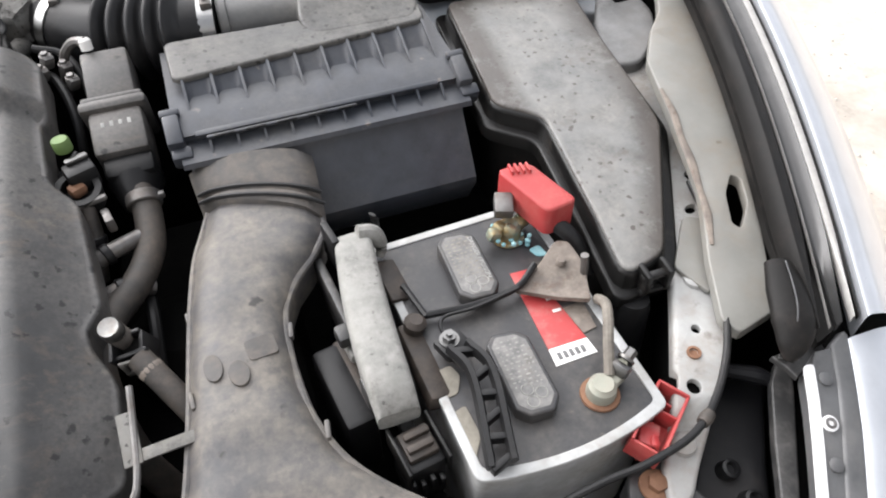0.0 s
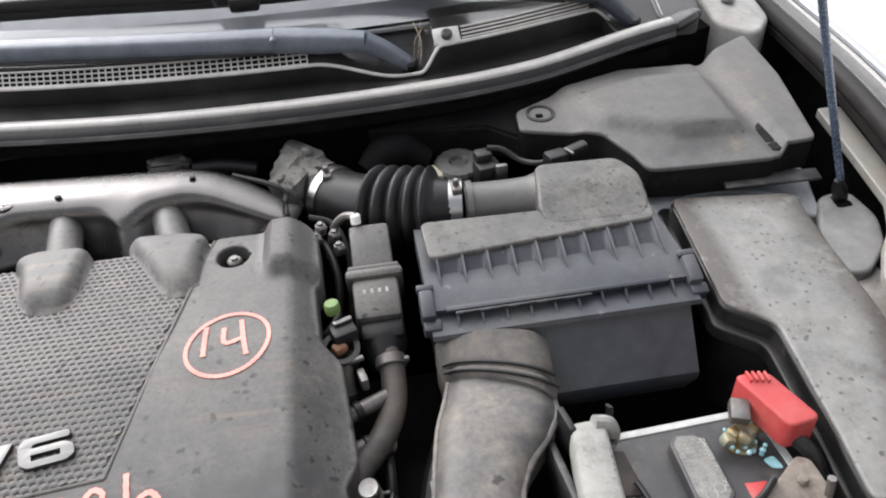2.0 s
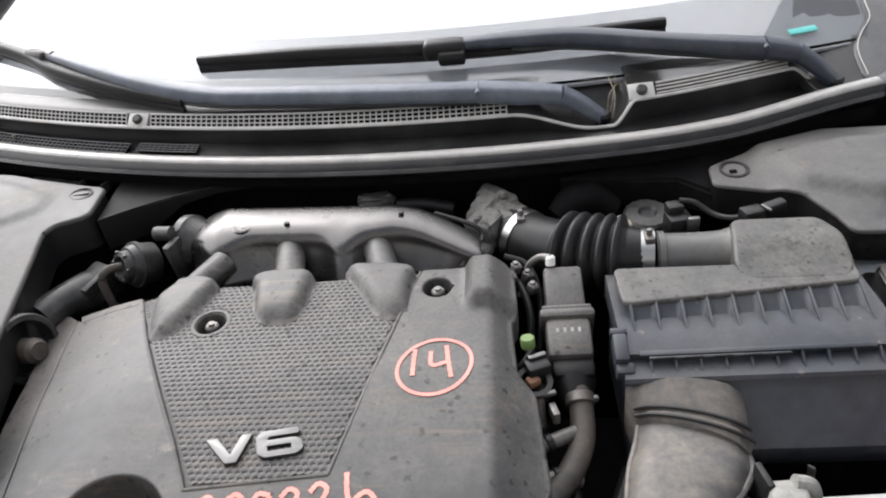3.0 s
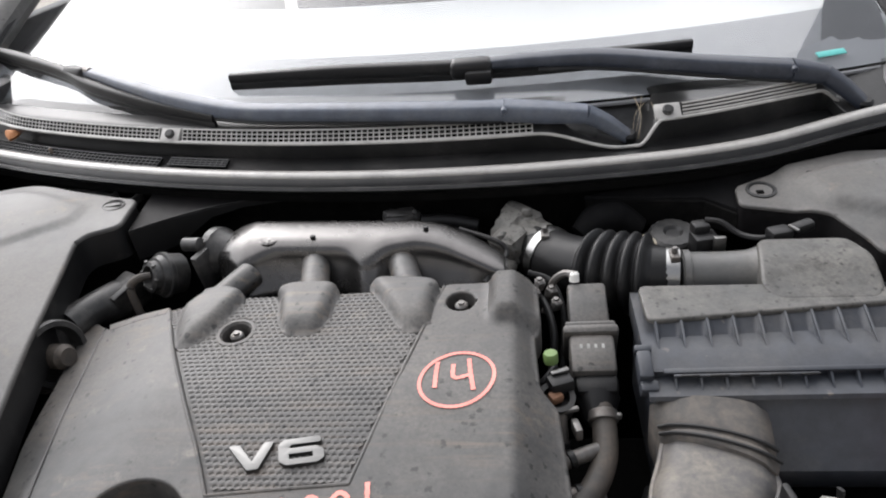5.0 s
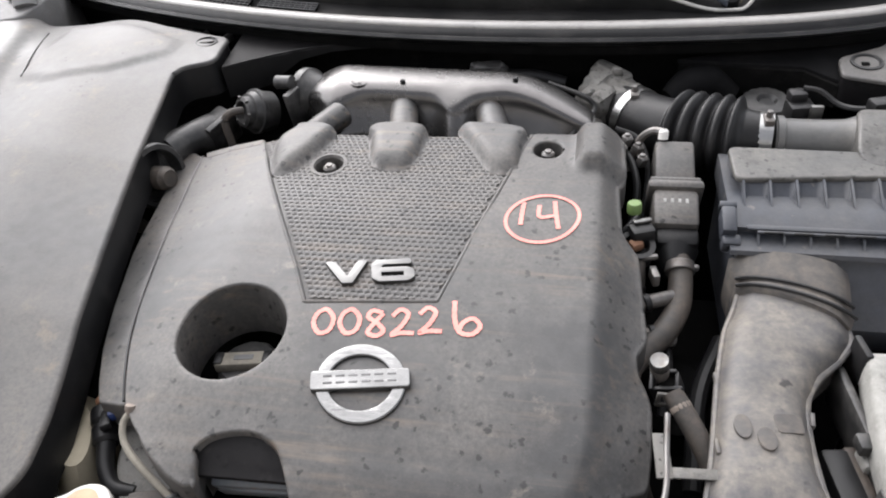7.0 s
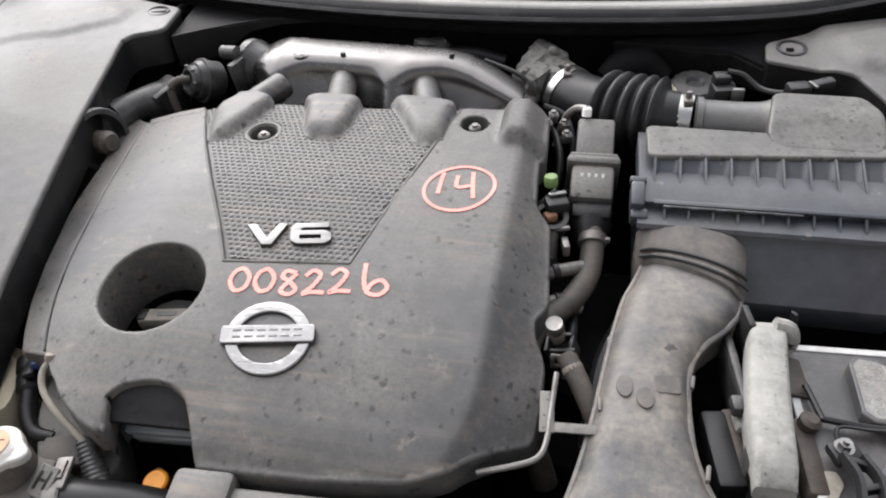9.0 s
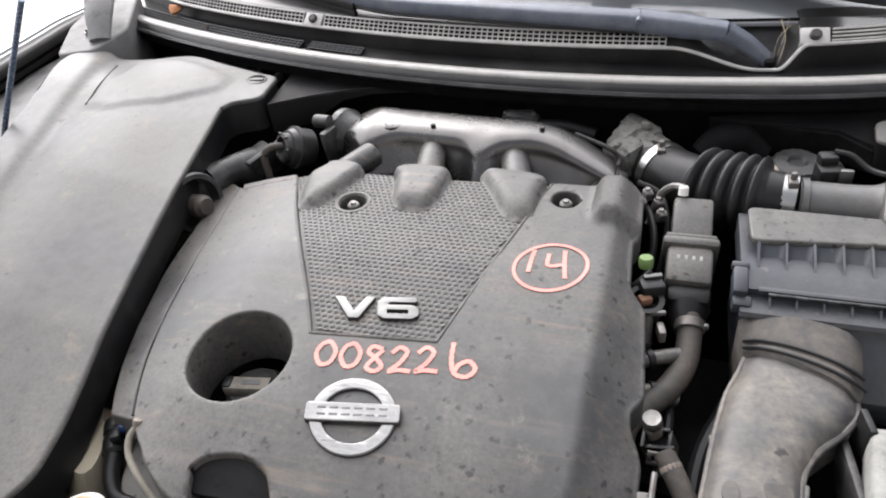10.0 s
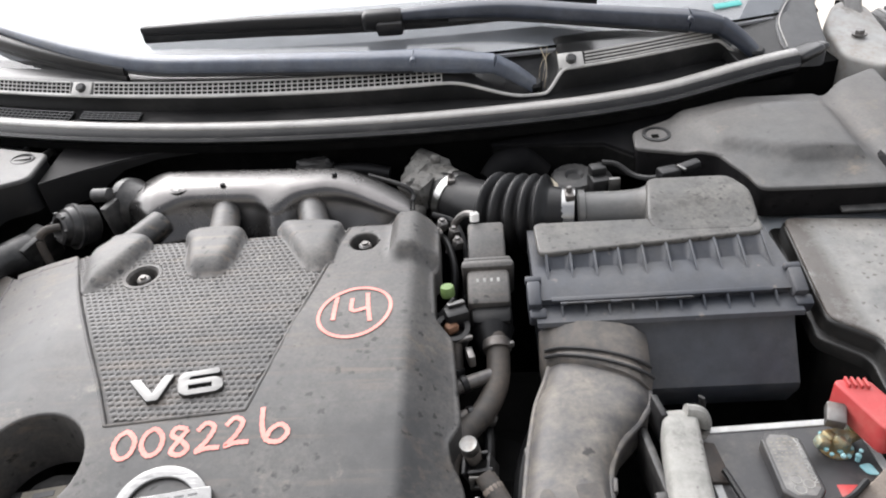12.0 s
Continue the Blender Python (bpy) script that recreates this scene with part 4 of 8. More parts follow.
# ---- throttle and inlet hose ----
def throttle():
    t = thing("throttle_body", (0.16, 0.55, 0.86), "dirty cast aluminium throttle body", "throttle body")
    bm = B()
    d = Vector((0.62, -0.62, -0.05))
    lathe(bm, [(0.03, -0.05), (0.046, -0.045), (0.046, -0.02), (0.04, -0.015), (0.04, 0.02), (0.036, 0.02)], (0.165, 0.545, 0.918), d, 28)
    rbox(bm, (0.15, 0.575, 0.945), (0.06, 0.035, 0.04), 0.008, (0, 10, -40))
    rbox(bm, (0.135, 0.53, 0.93), (0.05, 0.05, 0.05), 0.012, (10, 0, -40))
    for a in range(5):
        q = Vector((0.15, 0.55, 0.918)) + 0.05 * (math.cos(a * 1.26) * Vector((0.7, 0.7, 0)) + math.sin(a * 1.26) * Vector((0, 0, 1)))
        rbox(bm, q, (0.016, 0.016, 0.016), 0.0065)
    bmesh.ops.translate(bm, verts=bm.verts[:], vec=(0.012, 0.022, -0.03))
    bmesh.ops.subdivide_edges(bm, edges=bm.edges[:], cuts=2, use_grid_fill=True)
    bm.normal_update()
    for v in bm.verts:
        v.co += v.normal * 0.005 * noise.noise(v.co * 90)
    part("casting", bm, M_ALU, t)
    bm = B()
    tube(bm, [(0.145, 0.525, 0.88), (0.13, 0.48, 0.885), (0.125, 0.44, 0.875)], 0.011, 12)
    part("coolant_pipe", bm, M_ALU, t)
    h = thing("inlet_hose", (0.28, 0.46, 0.87), "black ribbed rubber inlet hose with steel clamps", "air hose")
    line = spline([(0.186, 0.557, 0.884), (0.205, 0.533, 0.886), (0.23, 0.508, 0.889), (0.262, 0.484, 0.894), (0.3, 0.464, 0.899), (0.335, 0.45, 0.903), (0.366, 0.444, 0.905)], 22)
    bm = B()
    loops = []
    for i, p in enumerate(line):
        dd = (line[min(i + 1, len(line) - 1)] - line[max(i - 1, 0)]).normalized()
        s = dd.cross(Vector((0, 0, 1))).normalized()
        w = s.cross(dd)
        f = i / (len(line) - 1)
        r = 0.0415
        if 0.45 < f < 0.83:
            u = (f - 0.45) / 0.38
            env = min(1.0, u / 0.1, (1 - u) / 0.1)
            r = 0.0415 + env * (0.002 + 0.0135 * abs(math.sin(math.pi * 5 * u)) ** 0.8)
        elif f >= 0.83:
            r = 0.0405 - 0.0065 * (f - 0.83) / 0.17
        loops.append([p + r * (math.cos(a) * s + math.sin(a) * w) for a in (2 * math.pi * k / 32 for k in range(32))])
    rings(bm, loops)
    part("ribbed_hose", bm, M_RUBBER, h, angle=70)
    c1 = clampband(h, (0.2, 0.539, 0.8855), (0.66, -0.75, 0), 0.042, 0.014)
    c2 = clampband(h, (0.357, 0.446, 0.9045), (1, -0.15, 0), 0.0355, 0.017)
    for c, at in ((c1, (0.196, 0.53, 0.926)), (c2, (0.357, 0.437, 0.94))):
        bm = B()
        rbox(bm, at, (0.012, 0.022, 0.009), 0.002)
        lathe(bm, [(0.004, 0), (0.004, 0.009), (0.003, 0.01)], (at[0], at[1], at[2] + 0.003), (0, 0, 1), 6)
        part("clamp_screw", bm, M_ZINC, c)
    bm = B()
    tube(bm, [(0.25, 0.585, 0.89), (0.275, 0.6, 0.905), (0.305, 0.61, 0.905), (0.34, 0.605, 0.885)], [0.018, 0.026, 0.027, 0.018], 16)
    part("resonator_chamber", bm, M_SIDE, h)


throttle()


# ---- air filter box ----
def air_box():
    t = thing("air_filter_box", (0.44, 0.33, 0.76), "blue-black plastic air filter box with mud-specked lid", "air filter box")
    x0, x1 = 0.303, 0.586
    bm = B()
    prof = [(0.242, 0.884), (0.236, 0.872), (0.194, 0.818), (0.194, 0.808), (0.214, 0.77), (0.39, 0.77), (0.4, 0.884)]
    loops = []
    for x, k in ((x0, 0.0), (x0 + 0.004, 0), (x1 - 0.004, 0), (x1, 0)):
        loops.append([(x, y, z) for y, z in prof])
    rings(bm, loops)
    bmesh.ops.bevel(bm, geom=[e for e in bm.edges if e.calc_face_angle(0) > 0.25], offset=0.005, segments=2, affect="EDGES")
    part("lower_box", bm, M_AIRBOX, t)
    # joint flange
    bm = B()
    prof = [(0.241, 0.879), (0.232, 0.884), (0.234, 0.889), (0.262, 0.893), (0.262, 0.899), (0.259, 0.9025), (0.287, 0.911), (0.4, 0.911), (0.4, 0.879)]
    extrude_profile(bm, prof, x0 - 0.006, x1 + 0.008)
    part("joint_flange", bm, M_AIRBOX, t)
    for k in range(10):
        bm = B()
        x = 0.327 + k * 0.0268
        rings(bm, [[(x - 0.0012, 0.236, 0.886), (x - 0.0012, 0.2615, 0.8935), (x - 0.0012, 0.2615, 0.901), (x - 0.0012, 0.2565, 0.901)],
                   [(x + 0.0012, 0.236, 0.886), (x + 0.0012, 0.2615, 0.8935), (x + 0.0012, 0.2615, 0.901), (x + 0.0012, 0.2565, 0.901)]])
        part("flange_rib", bm, M_AIRBOX, t)
    bm = B()
    rbox(bm, (0.44, 0.259, 0.9028), (0.25, 0.006, 0.003), 0.001, (18, 0, 0))
    rbox(bm, (0.40, 0.2535, 0.9005), (0.15, 0.003, 0.004), 0.001, (18, 0, 0))
    part("hinge_bead", bm, M_AIRBOX, t)
    for k in range(5):
        bm = B()
        rbox(bm, (0.342 + 0.031 * k, 0.2522, 0.9015), (0.02, 0.0025, 0.0025), 0.0008, (18, 0, 0))
        part("hinge_slot", bm, M_BLACK, t)
    # lid
    bm = B()
    lid = soften([(0.307, 0.385), (0.309, 0.322), (0.577, 0.342), (0.582, 0.4), (0.455, 0.379)], 0.008, 4)
    lidz = lambda x, y: 0.928 + 0.03 * (y - 0.33) * 1.2 + 0.006 * (x - 0.31)  # noqa: E731
    plate(bm, lid, lidz, 0.003, 0.006, step=0.03)
    top = part("lid", bm, M_LID, t, "lid with mud specks", angle=50)
    bm = B()
    hump = soften([(0.466, 0.455), (0.452, 0.376), (0.462, 0.354), (0.568, 0.35), (0.578, 0.372), (0.58, 0.415), (0.566, 0.45)], 0.01, 4)

    def hump_z(x, y):
        k = max(0.0, min(1.0, (y - 0.35) / 0.075))
        return lidz(x, y) + 0.0004 + 0.013 * k * k * (3 - 2 * k)

    plate(bm, hump, hump_z, 0.005, 0.07, step=0.012, clean=True)
    part("outlet_hump", bm, M_LID, top, angle=50)
    bm = B()
    plate(bm, soften([(0.309, 0.383), (0.309, 0.345), (0.579, 0.352), (0.58, 0.398), (0.456, 0.378)], 0.006, 4), lambda x, y: 0.924, 0.003, 0.03, step=0.1)
    part("lid_wall", bm, M_AIRBOX, top)
    # sloping front of the lid, scooped between upright fins
    bm = B()
    cells, fine, rows = 9, 10, 9
    xa, xb = x0 + 0.012, x1 - 0.01
    loops = []
    for i in range(cells * fine + 1):
        x = xa + (xb - xa) * i / (cells * fine)
        u = (i % fine) / fine
        yb = 0.3235 + 0.075 * (x - 0.31)
        zt = lidz(x, yb) - 0.0015
        wide = min(1.0, max(0.0, (min(u, 1 - u) - 0.02) / 0.12)) if 0 < i < cells * fine else 0.0
        loop = []
        for k in range(rows + 1):
            f = k / rows
            d = 0.0105 * wide * min(1.0, f / 0.28) * (1 - 0.8 * f ** 1.4)
            loop.append((x, 0.286 + (yb - 0.286) * f + 0.5 * d, 0.9085 + (zt - 0.9085) * f - 0.86 * d))
        loops.append(loop + [(x, 0.345, zt - 0.004), (x, 0.345, 0.89), (x, 0.286, 0.893)])
    rings(bm, loops)
    part("lid_front", bm, M_AIRBOX, t, "scooped lid front with upright fins", angle=40)
    for k in range(cells + 1):
        bm = B()
        x = xa + (xb - xa) * k / cells
        yb = 0.3235 + 0.075 * (x - 0.31)
        zt = lidz(x, yb) - 0.001
        rings(bm, [[(x + e, 0.2845, 0.9095), (x + e, yb - 0.001, zt), (x + e, yb + 0.006, zt - 0.001), (x + e, 0.296, 0.905)] for e in (-0.0013, 0.0013)])
        part("lid_rib", bm, M_AIRBOX, t)
    # toggle catches
    for x, y in ((0.594, 0.272), (0.296, 0.272)):
        bm = B()
        rbox(bm, (x, y - 0.004, 0.9), (0.016, 0.034, 0.024), 0.003, (20, 0, 0))
        rbox(bm, (x + 0.003, y - 0.022, 0.886), (0.02, 0.014, 0.02), 0.003, (20, 0, 0))
        rbox(bm, (x, y + 0.014, 0.912), (0.019, 0.008, 0.01), 0.002, (20, 0, 0))
        part("catch", bm, M_AIRBOX, t)
    # air meter tube
    bm = B()
    tube(bm, [(0.368, 0.444, 0.905), (0.42, 0.441, 0.905), (0.45, 0.439, 0.906), (0.466, 0.438, 0.907), (0.48, 0.437, 0.908)], [0.0305, 0.0305, 0.0315, 0.036, 0.038], 32, 4)
    meter = part("meter_tube", bm, M_TUBE, t, "grey plastic air meter tube", angle=60)
    bm = B()
    lathe(bm, [(0.031, -0.005), (0.0335, -0.004), (0.0335, 0.004), (0.031, 0.005)], (0.374, 0.444, 0.905), (1, -0.05, 0), 32)
    part("collar", bm, M_TUBE, meter)


air_box()


def behind_air_box():
    t = thing("brake_fluid_reservoir", (0.385, 0.6, 0.86), "brake fluid bottle with round black cap", "fluid reservoir")
    bm = B()
    lathe(bm, [(0.02, 0), (0.026, 0.01), (0.026, 0.06)], (0.379, 0.562, 0.83))
    rbox(bm, (0.347, 0.55, 0.878), (0.028, 0.036, 0.05), 0.01)
    part("bottle", bm, M_BEIGE, t, "yellowed translucent bottle")
    bm = B()
    lathe(bm, [(0.03, 0), (0.034, 0.003), (0.034, 0.016), (0.03, 0.02), (0.014, 0.021), (0.01, 0.016)], (0.379, 0.56, 0.886), (0, -0.15, 1), 36, 18, 0.02)
    part("cap", bm, M_CAPBLACK, t, "dusty round black cap")
    t = thing("solenoid_valve", (0.44, 0.53, 0.88), "small black solenoid valve with steel bracket", "valve")
    bm = B()
    rbox(bm, (0.412, 0.515, 0.905), (0.034, 0.032, 0.04), 0.005, (0, 0, 10))
    rbox(bm, (0.408, 0.525, 0.928), (0.024, 0.022, 0.018), 0.005, (0, 0, 10))
    part("valve_body", bm, M_BLACK, t)
    bm = B()
    rbox(bm, (0.428, 0.496, 0.918), (0.016, 0.008, 0.024), 0.002)
    part("bracket", bm, M_STEEL, t)
    bm = B()
    tube(bm, [(0.415, 0.53, 0.938), (0.435, 0.525, 0.936), (0.456, 0.508, 0.926), (0.475, 0.492, 0.928), (0.495, 0.485, 0.934)], 0.0042, 8)
    part("hose", bm, M_RUBBER, t)
    t = thing("sensor_plug", (0.51, 0.49, 0.94), "grey sensor plug clipped to the filter box", "sensor plug")
    bm = B()
    rbox(bm, (0.498, 0.482, 0.938), (0.03, 0.022, 0.018), 0.004, (0, 0, 15))
    rbox(bm, (0.528, 0.49, 0.943), (0.03, 0.016, 0.014), 0.004, (0, -10, 15))
    part("plug", bm, M_BLACK, t)
    bm = B()
    rbox(bm, (0.514, 0.479, 0.948), (0.004, 0.018, 0.004), 0.001, (0, 0, 25))
    part("clip", bm, M_STEEL, t)


behind_air_box()


# ---- snorkel duct ----
def duct():
    t = thing("air_inlet_duct", (0.31, 0.06, 0.72), "grey inlet duct stained with dried mud", "air duct")

    def section(xl, yl, xr, yr, ztop, h, bow=0.006):
        pts = []
        for k in range(9):
            u = k / 8
            edge = 0.01 * (abs(2 * u - 1) ** 6)
            pts.append((xl + (xr - xl) * u, yl + (yr - yl) * u, ztop + bow * (1 - (2 * u - 1) ** 2) - edge))
        for k in range(9):
            u = 1 - k / 8
            pts.append((xl + (xr - xl) * u, yl + (yr - yl) * u, ztop - h))
        return pts

    secs = [(0.309, 0.205, 0.408, 0.16, 0.862), (0.3, 0.175, 0.405, 0.137, 0.864), (0.289, 0.145, 0.388, 0.112, 0.863), (0.281, 0.11, 0.367, 0.09, 0.861), (0.275, 0.076, 0.352, 0.062, 0.859),
            (0.269, 0.035, 0.347, 0.025, 0.857), (0.264, 0.0, 0.3475, -0.012, 0.855), (0.258, -0.035, 0.352, -0.045, 0.851), (0.249, -0.075, 0.368, -0.083, 0.845), (0.238, -0.11, 0.398, -0.117, 0.838),
            (0.22, -0.15, 0.45, -0.16, 0.83), (0.19, -0.21, 0.52, -0.22, 0.822), (0.17, -0.3, 0.56, -0.31, 0.815)]
    bm = B()
    dense = []
    for i in range(len(secs) - 1):
        for k in range(3):
            dense.append([a + (b - a) * k / 3 for a, b in zip(secs[i], secs[i + 1])])
    dense.append(secs[-1])
    loops = [section(*q[:5], 0.05) for q in dense]
    for i, lp in enumerate(loops):
        wob = 0.0012 * math.sin(i * 1.3)
        loops[i] = [(x, y, z + (wob if k < 9 else 0)) for k, (x, y, z) in enumerate(lp)]
    rings(bm, loops)
    part("duct_shell", bm, M_DUCT, t, angle=55)
    for side in (0, 1):
        bm = B()
        line = [((q[0] - 0.001) if side == 0 else (q[2] + 0.001), q[1] if side == 0 else q[3], q[4] - 0.012) for q in secs]
        tube(bm, line, 0.0035, 8, 4)
        part("seam_bead", bm, M_DUCT, t)
    for k, (x, y, s) in enumerate(((0.273, 0.08, 0), (0.266, 0.0, 0), (0.353, 0.04, 1), (0.36, -0.06, 1))):
        bm = B()
        rbox(bm, (x, y, 0.847), (0.004, 0.016, 0.007), 0.0015, (0, 0, -8 if s else 5))
        part("seam_clip", bm, M_DUCT, t)
    def duct_top(x, y):
        rows_ = sorted(((q[1] + q[3]) / 2, q) for q in secs)
        mid = [r[0] for r in rows_]
        xl, xr, zt = (float(np.interp(y, mid, [r[1][i] for r in rows_])) for i in (0, 2, 4))
        u = (x - xl) / (xr - xl)
        return zt + 0.006 * (1 - (2 * u - 1) ** 2) + 0.0016

    # shallow dark marks on the top
    for x, y, rx, ry in ((0.2875, 0.0155, 0.0072, 0.0125), (0.3065, 0.0035, 0.0078, 0.0115)):
        bm = B()
        plate(bm, circle2(x, y, rx, ry, 20, 0.1), duct_top, 0.0003, 0.004, step=0.006)
        part("moulded_mark", bm, M_DUCTDARK, t, "dark oval moulded mark")
    bm = B()
    plate(bm, soften([(0.314, 0.03), (0.338, 0.034), (0.34, 0.015), (0.317, 0.011)], 0.004, 3), duct_top, 0.0003, 0.004, step=0.006)
    part("moulded_mark", bm, M_DUCTDARK, t, "dark oblong moulded mark")
    # rubber boot at the filter box
    bm = B()
    ring = [(0.0, 0.0), (0.4, 0.003), (0.6, 0.008), (1.0, 0.008)]
    loops = []
    for s, grow in ((0.0, 0.0), (0.12, 0.004), (0.2, 0.0045), (0.24, 0.001), (0.3, 0.004), (0.5, 0.006), (0.8, 0.008), (1.0, 0.0085)):
        xl, yl, xr, yr = 0.307 - grow, 0.2 + 0.04 * s, 0.41 + grow, 0.156 + 0.07 * s
        zt = 0.865 + 0.012 * s + grow * 0.5
        loops.append(section(xl, yl, xr, yr, zt, 0.06 + grow, 0.009))
    rings(bm, loops)
    boot = part("rubber_boot", bm, M_DUCTDARK, t, "darker rubber boot", angle=60)
    for s0 in (0.1, 0.3):
        bm = B()
        line = [((0.303 + (0.415 - 0.303) * k / 10), 0.2 + 0.04 * s0 + (0.156 + 0.07 * s0 - 0.2 - 0.04 * s0) * k / 10, 0.867 + 0.012 * s0 + 0.009 * (1 - (k / 5 - 1) ** 2) - 0.004 * abs(k / 5 - 1) ** 6) for k in range(11)]
        tube(bm, line, 0.0022, 6, 3)
        part("groove", bm, M_BLACK, boot)


duct()


# ---- fluid bottle and hoses beside the engine ----
def bottle():
    t = thing("power_steering_bottle", (0.245, 0.33, 0.83), "dark grey plastic fluid bottle with moulded band", "fluid reservoir")
    ax = Vector((0.0, -0.14, -0.05)).normalized()
    o = Vector((0.243, 0.41, 0.903))
    rx = math.degrees(math.atan2(0.05, 0.14))

    def at(d):
        return o + ax * d

    bm = B()
    rbox(bm, at(0.031), (0.048, 0.066, 0.05), 0.005, (rx, 0, 0))
    part("upper_tank", bm, M_COVER, t)
    bm = B()
    rbox(bm, at(0.071), (0.066, 0.013, 0.066), 0.005, (rx, 0, 0))
    rbox(bm, at(0.062), (0.06, 0.008, 0.058), 0.003, (rx, 0, 0))
    part("weld_band", bm, M_COVER, t)
    bm = B()
    rbox(bm, at(0.102), (0.053, 0.052, 0.057), 0.006, (rx, 0, 0))
    body = part("lower_tank", bm, M_COVER, t)
    for k in range(4):
        bm = B()
        p = at(0.094) + Vector((-0.013 + 0.0085 * k, 0, 0)) + Vector((0, -0.336, 0.942)) * 0.0283
        rbox(bm, p, (0.0035, 0.0055 + 0.001 * (k % 2), 0.0008), 0.0003, (rx, 0, 0))
        part("print_bar", bm, M_PRINT, body, "faint white print")
    bm = B()
    rbox(bm, (0, 0, 0.024), (0.05, 0.052, 0.028), 0.008)
    bmesh.ops.create_cone(bm, cap_ends=True, segments=24, radius1=0.016, radius2=0.027, depth=0.03)
    m = Matrix.Translation(at(0.158) + Vector((0.002, 0, -0.006))) @ (-ax).to_track_quat("Z", "Y").to_matrix().to_4x4()
    bmesh.ops.transform(bm, matrix=m, verts=bm.verts[:])
    part("outlet_cone", bm, M_BLACK, t)
    bm = B()
    lathe(bm, [(0.0062, 0), (0.0062, 0.01), (0.004, 0.0125)], (0.229, 0.408, 0.926), (0.0, 0.3, 1), 20)
    part("breather_cap", bm, M_LABEL_WHITE, t, "small white breather cap")
    bm = B()
    tube(bm, [(0.23, 0.41, 0.935), (0.215, 0.42, 0.93), (0.2, 0.425, 0.91), (0.19, 0.42, 0.87)], 0.005, 8)
    part("breather_pipe", bm, M_ZINC, t)
    h = thing("steering_hose", (0.21, 0.17, 0.78), "dusty brown-grey rubber hose bent beside the engine", "hose")
    bm = B()
    tube(bm, [(0.248, 0.262, 0.852), (0.25, 0.235, 0.84), (0.246, 0.2, 0.828), (0.23, 0.165, 0.822), (0.205, 0.13, 0.822), (0.19, 0.1, 0.82), (0.19, 0.06, 0.8), (0.2, 0.02, 0.76), (0.22, 0.0, 0.7)], 0.014, 18, 8)
    part("hose_run", bm, M_HOSE, h, angle=60)
    bm = B()
    lathe(bm, [(0.0165, -0.006), (0.0175, -0.005), (0.0175, 0.005), (0.0165, 0.006)], (0.249, 0.248, 0.846), (0.05, -1, -0.4), 24)
    rbox(bm, (0.265, 0.246, 0.85), (0.01, 0.006, 0.008), 0.002)
    part("spring_clip", bm, M_ZINC, h)


bottle()


